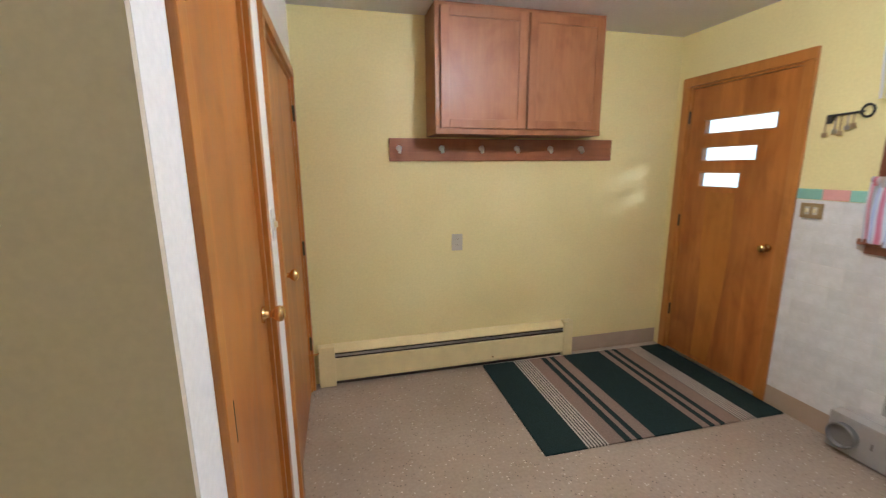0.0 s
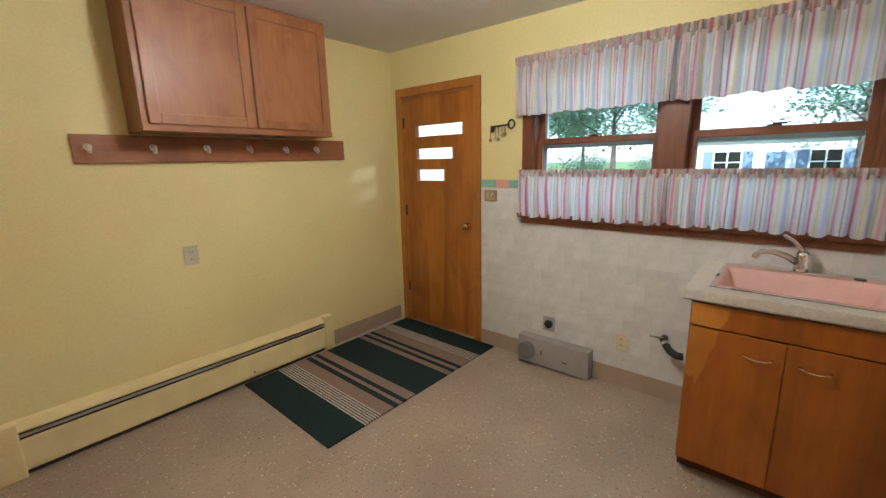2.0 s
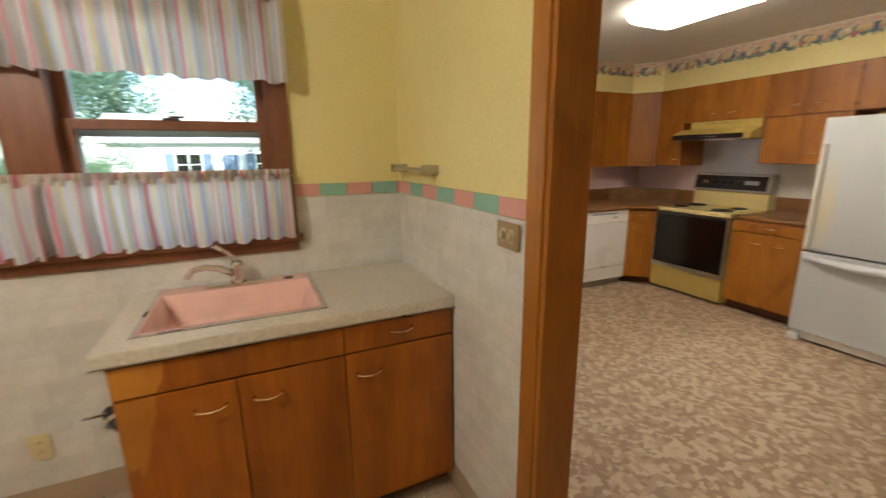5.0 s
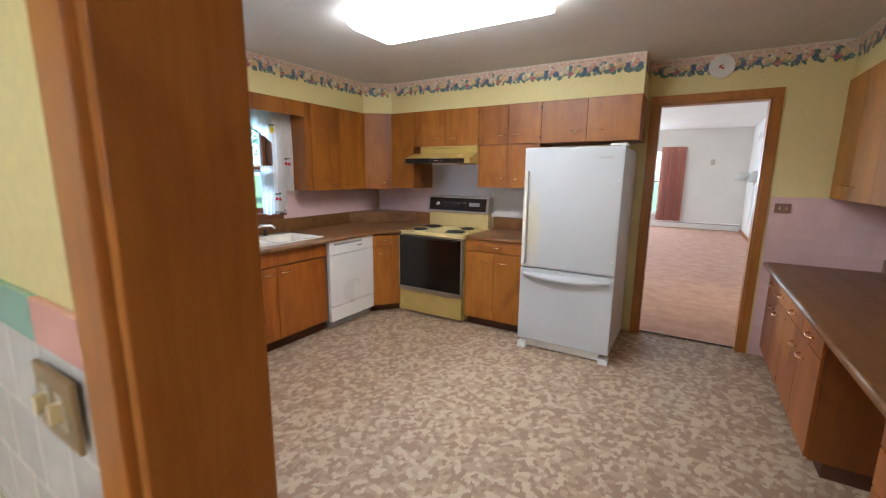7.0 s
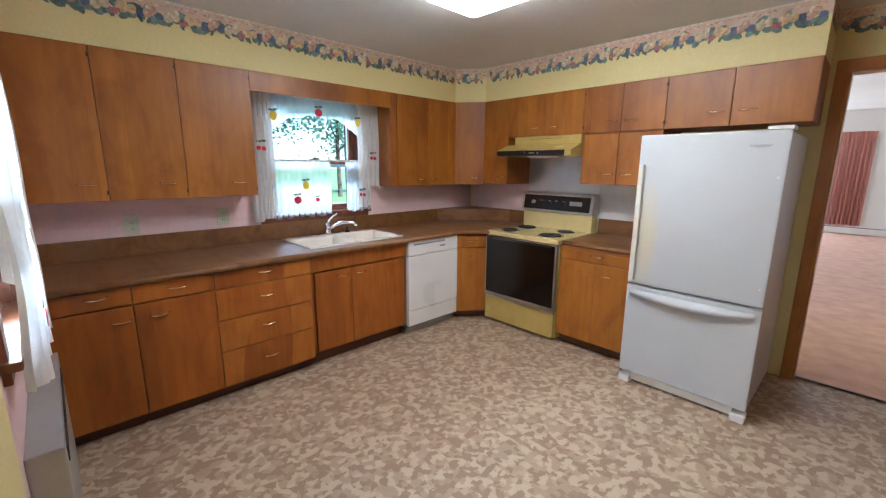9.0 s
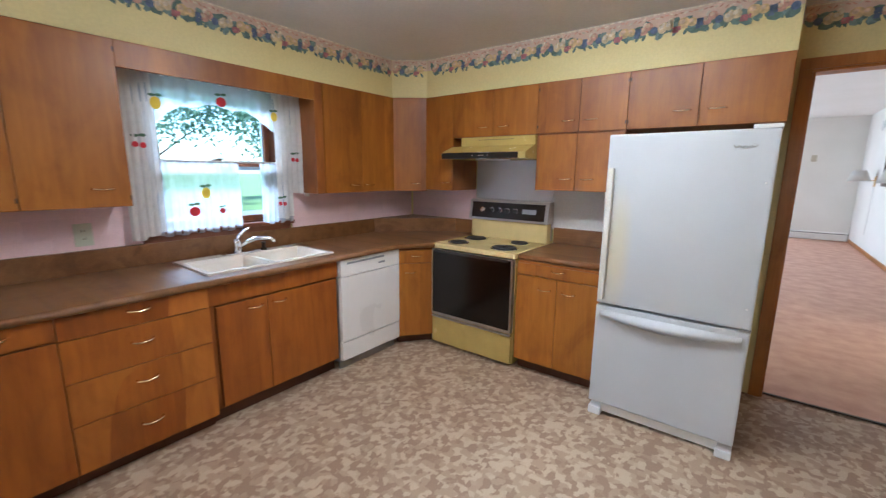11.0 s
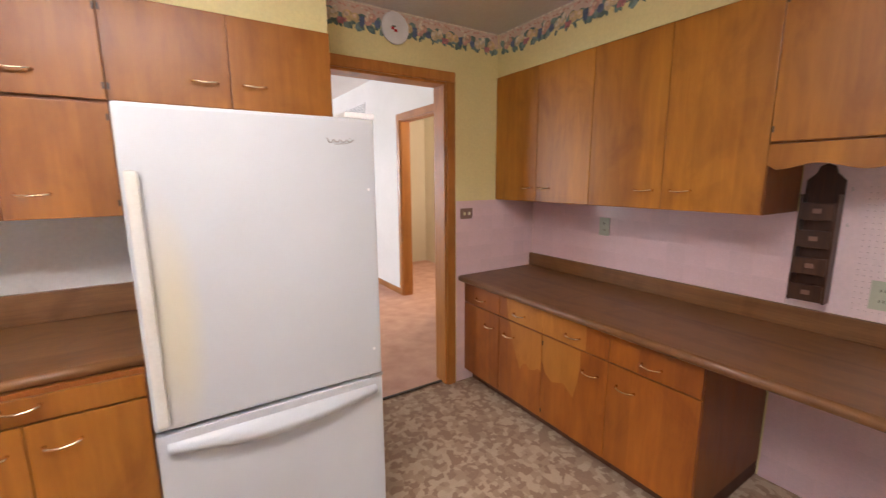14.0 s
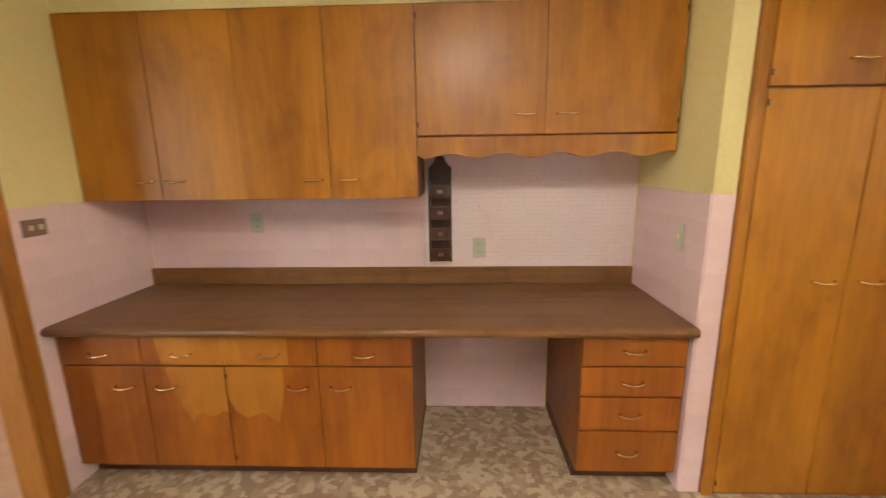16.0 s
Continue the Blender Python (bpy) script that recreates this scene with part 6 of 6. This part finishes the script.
for y in (-9.85, -12.6):
    sc = thing("wall_sconce", "brass swing-arm wall sconce with pleated white shade", "wall lamp", facing("W", LW), "living room sconces")
    part("plate", box(y - 0.03, y + 0.03, -0.02, 0, 1.32, 1.52, 0.006), M["brass"], sc)
    part("arm", tube([(y, -0.02, 1.44), (y - 0.04, -0.12, 1.43), (y, -0.24, 1.44), (y, -0.24, 1.50)], 0.007, 8), M["brass"], sc)
    part("shade", lathe([(0.18, 1.42), (0.10, 1.63), (0.095, 1.63), (0.175, 1.42)], 24, pose(y, -0.24, 0)), M["hem"], sc, "pleated white shade", True)
    part("cord", tube([(y, -0.015, 1.32), (y + 0.02, -0.012, 0.9), (y - 0.05, -0.012, 0.36)], 0.004, 6), M["white_plastic"], sc)
pf = thing("framed_picture", "dark framed landscape print on the white wall", "picture", facing("W", LW))
part("frame", boxes((-11.95, -11.86, -0.03, 0, 1.34, 2.23), (-10.22, -10.13, -0.03, 0, 1.34, 2.23), (-11.86, -10.22, -0.03, 0, 1.34, 1.43), (-11.86, -10.22, -0.03, 0, 2.14, 2.23), bevel=0.008), M["dark_wood"], pf)
part("print", box(-11.86, -10.22, -0.012, -0.004, 1.43, 2.14), surface("dim_print", (0.14, 0.15, 0.13), (0.42, 0.40, 0.34), 0.4, 3, 40, 0), pf)
def air_grille(y0, y1, z0, z1):
    t = thing("air_grille", "white slatted air grille high on the wall", "vent", facing("W", LW), "living room air grilles")
    part("frame", boxes((y0, y1, -0.012, 0, z0, z0 + 0.025), (y0, y1, -0.012, 0, z1 - 0.025, z1), (y0, y0 + 0.03, -0.012, 0, z0 + 0.025, z1 - 0.025), (y1 - 0.03, y1, -0.012, 0, z0 + 0.025, z1 - 0.025), bevel=0.003), M["white_metal"], t)
    part("backing", box(y0 + 0.03, y1 - 0.03, -0.003, 0, z0 + 0.025, z1 - 0.025), M["gasket"], t)
    n = int((z1 - z0 - 0.05) / 0.021)
    for k in range(n):
        part("slat", box(y0 + 0.03, y1 - 0.03, -0.012, -0.003, z0 + 0.03 + 0.021 * k, z0 + 0.04 + 0.021 * k), M["white_metal"], t)


air_grille(-8.70, -7.80, 2.38, 2.60)
air_grille(-13.0, -12.1, 2.40, 2.62)
tm = thing("thermostat", "small beige thermostat on the far white wall", "thermostat", facing("S", LS))
part("cover", box(-0.47, -0.37, -0.03, 0, 1.85, 2.0, 0.008), M["beige_plate"], tm)

# ---------- printed wallpaper border with fruit ----------
BORDER_MATS = [M[k] for k in ("parchment", "b_leaf", "b_teal", "b_peach", "b_pear", "b_orange", "b_grape", "b_berry", "b_cream", "b_blush")]


def border(name, m, u0, u1, z_top, seed, height=0.155):
    rnd = random.Random(seed)
    bm = bmesh.new()

    def blob(cx, cz, rx, rz, mi, d, turn=0.0, n=9):
        if cx - rx < u0 or cx + rx > u1:
            return
        c, s = math.cos(turn), math.sin(turn)
        vs = []
        for k in range(n):
            a = 2 * math.pi * k / n
            x, z = rx * math.cos(a), rz * math.sin(a)
            vs.append(bm.verts.new((cx + c * x - s * z, -0.0006 - d, min(z_top - 0.001, cz + s * x + c * z))))
        f = bm.faces.new(vs)
        f.material_index = mi
    band = [bm.verts.new(p) for p in ((u0, -0.0006, z_top), (u1, -0.0006, z_top), (u1, -0.0006, z_top - height * 0.62), (u0, -0.0006, z_top - height * 0.62))]
    bm.faces.new(band).material_index = 0
    line = [bm.verts.new(p) for p in ((u0, -0.0012, z_top - 0.001), (u1, -0.0012, z_top - 0.001), (u1, -0.0012, z_top - 0.010), (u0, -0.0012, z_top - 0.010))]
    bm.faces.new(line).material_index = 8
    zc = z_top - height * 0.62
    n = int((u1 - u0) / 0.026)
    for k in range(n):
        u = u0 + (k + 0.5) * 0.026
        blob(u, z_top - 0.028 + rnd.uniform(-0.008, 0.008), 0.014, 0.005, 3 if k % 3 else 8, 0.0008, rnd.uniform(-1, 1), 6)
        blob(u + rnd.uniform(-0.01, 0.01), zc + rnd.uniform(-0.035, 0.03), rnd.uniform(0.028, 0.044), rnd.uniform(0.018, 0.026), 1 + (k % 2), 0.0010 + 0.0001 * (k % 5), rnd.uniform(-1.3, 1.3), 7)
    u = u0 + rnd.uniform(0.0, 0.1)
    while u < u1:
        for du, dz, rx, rz, mi in ((0.00, 0.004, 0.022, 0.021, 3), (0.03, 0.026, 0.020, 0.020, 3), (0.008, 0.034, 0.013, 0.018, 8), (0.062, -0.002, 0.018, 0.018, 6), (0.108, 0.000, 0.021, 0.024, 4), (0.118, 0.020, 0.012, 0.014, 4), (0.146, 0.010, 0.021, 0.021, 4), (0.155, 0.036, 0.013, 0.016, 8), (0.226, 0.012, 0.027, 0.026, 5), (0.272, 0.010, 0.020, 0.021, 5)):
            blob(u + du, zc + dz, 1.22 * rx, 1.22 * rz, mi, 0.0022 + 0.00002 * du, rnd.uniform(-0.3, 0.3), 14)
            if mi in (3, 4, 5):
                blob(u + du - 0.3 * rx, zc + dz + 0.35 * rz, 0.62 * rx, 0.55 * rz, 8 if mi == 4 else 9, 0.0024 + 0.00002 * du, 0.4, 10)
        for j in range(11):
            blob(u + 0.172 + 0.012 * (j % 4) + rnd.uniform(-0.003, 0.003), zc - 0.008 - 0.011 * (j // 4), 0.0075, 0.0075, 7, 0.0026, 0, 7)
            blob(u + 0.300 + 0.011 * (j % 3) + rnd.uniform(-0.003, 0.003), zc + 0.016 - 0.014 * (j // 3), 0.0085, 0.0085, 6, 0.0026, 0, 7)
        for du in (0.005, 0.10, 0.18, 0.24, 0.31):
            blob(u + du, zc - 0.036, 0.022, 0.010, 1, 0.0016, rnd.choice((-1.1, 1.1, -0.6)), 6)
        u += 0.345
    bmesh.ops.recalc_face_normals(bm, faces=bm.faces)
    ob = part(name, bm, BORDER_MATS)
    ob.matrix_world = m
    return tagged(ob, "printed wallpaper border of fruit and leaves", "wallpaper border", "", "structure")


border("trim_border", facing("S", UY), -3.885, -1.286, CK, 1)
border("trim_border", facing("E", UX), 0.505, 3.88, CK, 2)
border("trim_border", pose(q0.x, q0.y, 0, 0, 0, ang2), 0.0, qw, CK, 3)
border("trim_border", facing("S", SK), -1.28, 0.058, CK, 4)
border("trim_border", facing("W", -0.062), -4.455, -1.57, CK, 5)
border("trim_border", pose(1.2845, 0, 0, 0, 0, -90), 4.08, 4.455, CK, 6)


# ---------- outside ----------
G = -0.55
structure("ground", box(-220, 220, -220, 220, G - 0.5, G), M["grass"], "mown lawn around the house", "ground")
structure("road", box(15.5, 22.0, -200, 200, G + 0.004, G + 0.02), M["asphalt"], "pale worn street", "road")
structure("driveway", box(5.6, 15.5, -13.0, -3.6, G + 0.004, G + 0.03), M["concrete"], "pale concrete driveway", "driveway")
structure("roof_eave", boxes((EL + 0.14, 3.25, -0.36, 3.9, 2.10, 2.16), (3.22, 3.27, -0.36, 3.9, 1.99, 2.16)), M["soffit_board"], "white roof eave above the window", "eave")
structure("roof_slab", boxes((-3.2, EK + 0.2, LS - 0.4, NL + 0.4, LC + 0.12, LC + 0.3)), M["roof"], "house roof over the rooms", "roof")


def leafy(name, label, x, y, height, spread, count, seed, trunk=0.16, first=0.28):
    rnd = random.Random(seed)
    t = thing(name, label, "tree", pose(x, y, G))
    bm = tube([(0, 0, 0), (0.05, 0.02, height * 0.3), (-0.04, 0.05, height * 0.6), (0, 0, height * 0.9)], [trunk, trunk * 0.8, trunk * 0.5, trunk * 0.15], 9)
    tips = []
    for k in range(11):
        a, z = rnd.uniform(0, 6.28), height * rnd.uniform(first, 0.75)
        r = spread * rnd.uniform(0.45, 0.9)
        p = Vector((r * math.cos(a), r * math.sin(a), z + height * rnd.uniform(0.08, 0.24)))
        tube([(0, 0, z), (p.x * 0.5, p.y * 0.5, z + 0.5 * (p.z - z) + 0.1), p], [trunk * 0.35, trunk * 0.2, trunk * 0.06], 6, bm)
        tips.append(p)
        tips.append(Vector((p.x * 0.55, p.y * 0.55, p.z + rnd.uniform(-0.3, 0.5))))
    part("trunk", bm, M["bark"], t)
    tips.append(Vector((0, 0, height * 0.92)))
    verts, faces = [], []
    for _ in range(count * 2):
        c = rnd.choice(tips)
        q = c + Vector((rnd.gauss(0, 1), rnd.gauss(0, 1), rnd.gauss(0, 0.75))) * spread * 0.23
        s = rnd.uniform(0.06, 0.135) * (spread / 2.6)
        e = Euler((rnd.uniform(-1, 1), rnd.uniform(-1, 1), rnd.uniform(0, 6.28))).to_matrix()
        b = len(verts)
        verts += [q + e @ Vector(v) * s for v in ((-1, 0, 0), (0, -0.55, 0.1), (1, 0, 0), (0, 0.55, 0.1))]
        faces.append((b, b + 1, b + 2, b + 3))
    me = bpy.data.meshes.new("crown")
    me.from_pydata(verts, [], faces)
    me.materials.append(M["leaves"])
    part("crown", me, None, t, "loose crown of small leaves")
    return t


for k, (x, y, h, s, n) in enumerate(((34.0, -4.6, 8.0, 3.2, 4200), (21.0, -5.5, 8.5, 3.2, 4200), (23.0, 8.0, 8.0, 3.0, 4200), (24.0, 12.5, 9.5, 3.6, 4200), (27.0, 19.0, 10.0, 4.0, 4200), (25.0, -1.6, 8.5, 2.8, 3600), (42.0, 9.0, 12.0, 4.6, 3600), (40.0, -8.0, 11.0, 4.5, 3600), (27.0, -9.5, 9.0, 3.4, 4200), (19.0, -11.5, 9.0, 3.6, 4200), (26.0, -15.0, 10.0, 4.0, 4200), (24.0, -21.0, 10.0, 4.0, 3600), (30.0, 27.0, 11.0, 4.4, 3600), (34.0, 14.0, 9.0, 4.2, 4200), (23.5, 17.0, 7.0, 3.4, 4200))):
    leafy("street_tree", ("leafy green tree across the street" if x > 15.5 else "leafy green tree on the lawn"), x, y, h, s, n, 100 + k)
for k, (x, y, h, s) in enumerate(((30.0, 8.4, 1.5, 1.3), (30.2, 11.6, 1.7, 1.5), (29.6, -3.2, 1.4, 1.2), (25.0, 6.2, 2.2, 1.6), (25.0, 10.5, 2.4, 1.8))):
    leafy("shrub", "rounded green garden shrub", x, y, h, s, 900, 300 + k, 0.04, 0.1)


def neighbour():
    t = thing("neighbour_house", "white one-storey house with blue-grey shutters across the street", "house", pose(32.0, 1.5, G))
    part("wall", box(0.0, 7.0, -6.0, 6.5, 0.0, 3.0), M["house_paint"], t)
    part("roof", extruded([(-0.25, 2.95), (7.25, 2.95), (3.5, 5.0)], 14.0, "y", -6.8), M["roof"], t)
    for y0, y1 in ((1.6, 3.0), (-3.0, -1.7)):
        w = part("window", boxes((-0.06, 0.0, y0, y1, 0.95, 2.25)), M["black_glass"], t, "dark window with white bars")
        part("bars", boxes((-0.09, -0.06, y0 - 0.07, y0, 0.9, 2.3), (-0.09, -0.06, y1, y1 + 0.07, 0.9, 2.3), (-0.09, -0.06, (y0 + y1) / 2 - 0.04, (y0 + y1) / 2 + 0.04, 0.9, 2.3), (-0.09, -0.06, y0, y1, 1.57, 1.63)), M["white_paint"], w)
        for a, b in ((y0 - 0.62, y0 - 0.1), (y1 + 0.1, y1 + 0.62)):
            part("shutter", box(-0.07, 0.0, a, b, 0.9, 2.3, 0.01), M["shutter"], t, "blue-grey shutter")
    part("door", box(-0.06, 0.0, -0.6, 0.35, 0.15, 2.2, 0.01), M["shutter"], t, "blue-grey front door")
    part("step", box(-1.2, 0.0, -1.0, 0.8, 0.0, 0.15, 0.02), M["concrete"], t)


neighbour()


def parked_car(x, y):
    t = thing("parked_car", "dark blue car parked along the street", "car", pose(x, y, G + 0.02))
    part("body", extruded([(-2.1, 0.35), (-2.1, 0.75), (-1.3, 0.85), (-0.7, 1.35), (0.7, 1.38), (1.4, 0.92), (2.1, 0.82), (2.15, 0.35)], 1.65, "x", -0.82), M["car_blue"], t)
    part("side_glass", extruded([(-1.1, 0.88), (-0.62, 1.29), (0.62, 1.31), (1.15, 0.93)], 0.02, "x", -0.835), M["black_glass"], t)
    for v in (-1.3, 1.3):
        for u in (-0.72, 0.72):
            w = part("wheel", lathe([(0.32, -0.1), (0.33, 0.0), (0.32, 0.1)], 20, pose(u, v, 0.33, 0, 90)), M["rubber"], t)
            part("rim", lathe([(0.19, -0.11), (0.2, 0.11)], 14, pose(u, v, 0.33, 0, 90)), M["satin"], w)


parked_car(16.8, 8.2)
# made-up garage: its sunlit white wall fills the back door's glass slots
gr = thing("garage_backdrop", "white sided garage added as a bright backdrop to the back door slots", "garage", pose(7.5, 8.5, G))
part("wall", box(0.0, 6.0, 0.0, 9.0, 0.0, 4.6), M["house_paint"], gr)
part("roof", extruded([(-0.4, 4.55), (6.4, 4.55), (3.0, 6.2)], 9.8, "y", -0.4), M["roof"], gr)


# ---------- tiles ----------
TILES = {}


def tile_mesh(w, h, mat, thick=0.006):
    key = (round(w, 3), round(h, 3), mat)
    if key not in TILES:
        TILES[key] = mesh_of("tile", box(-w / 2, w / 2, -thick, 0.0, -h / 2, h / 2, 0.0022), M[mat])
    return TILES[key]


def tiles(wall, side, at, u0, u1, z0, z1, mat, size=0.109, gap=0.0022, stagger=0.0, holes=(), name="tile", bed=True, grout="grout"):
    """Lays tiles from the top course down; pieces at the ends are cut. Each tile is a part of its wall."""
    m = facing(side, at)
    if bed:
        b = wall_with_holes(u0, u1, z0, z1, -0.0055, 0.0, [h for h in holes], "x")
        ob = part("grout_bed", b, M[grout], wall)
        ob.matrix_basis = m
    row, top = 0, z1
    while top - z0 > 0.012:
        low = max(z0, top - size)
        u = u0 - (stagger * size if row % 2 else 0.0)
        while u1 - u > 0.012:
            a, b = max(u, u0), min(u + size, u1)
            c, d = (a + b) / 2, (top + low) / 2
            if b - a > 0.012 and not any(h[0] < c < h[1] and h[2] < d < h[3] for h in holes):
                ob = part(name, tile_mesh(b - a - gap, top - low - gap, mat), None, wall)
                ob.matrix_basis = m @ pose(c, 0, d)
            u += size
        top, row = low, row + 1


def band(wall, side, at, u0, u1, z0, z1, first=0, holes=(), length=0.16):
    k, u = first, u0
    while u1 - u > 0.01:
        a, b = u, min(u + length, u1)
        if not any(h[0] < (a + b) / 2 < h[1] for h in holes):
            ob = part("border_tile", tile_mesh(b - a - 0.002, z1 - z0 - 0.002, "pink_band" if k % 2 else "teal_band", 0.010), None, wall)
            ob.matrix_basis = facing(side, at) @ pose((a + b) / 2, 0, (z0 + z1) / 2)
        u, k = b, k + 1


hole_win = (-2.03, -0.17, 1.055, 3.0)
tiles(wall_e, "E", EL, -(DOOR_E[0] - 0.066), -TL - 0.001, 0.122, 1.305, "white_tile", 0.118, stagger=0.5, holes=[hole_win])
band(wall_e, "E", EL, -(DOOR_E[0] - 0.066), -TL - 0.001, 1.307, 1.367, 0, [hole_win], 0.13)
tiles(wall_t, "S", TL, -(EL - 0.010), -1.382, 0.122, 1.305, "white_tile", 0.118, stagger=0.5)
band(wall_t, "S", TL, -(EL - 0.010), -1.382, 1.307, 1.367, 1)
tiles(wall_kw, "W", WK, -4.448, -2.777, WT + 0.10, 1.36, "pink_tile", 0.109, grout="pink_grout")
tiles(wall_kw, "W", WK, -2.79, -2.05, 0.0, WT - 0.04, "pink_tile", 0.109, grout="pink_grout")
tiles(wall_ks, "S", SK, -0.305, -WK, 0.0, 1.36, "pink_tile", 0.109, grout="pink_grout")
tiles(wall_ke, "E", EK, 0.505, 4.44, ZT + 0.135, 1.345, "pink_tile", 0.109, holes=[(1.88, 2.96, 1.0, 3.0)], grout="pink_grout")
tiles(wall_ks, "S", SK, -4.40, -3.57, ZT + 0.135, 1.36, "pink_tile", 0.109, grout="pink_grout")
pil = bpy.data.objects["wall_pillar"]
tiles(pil, "N", -1.565, WK + 0.01, 0.245, 0.0, 1.385, "pink_tile", 0.109, grout="pink_grout")
tiles(pil, "W", 0.245, -1.565, -1.474, 0.0, 1.385, "pink_tile", 0.109, grout="pink_grout")
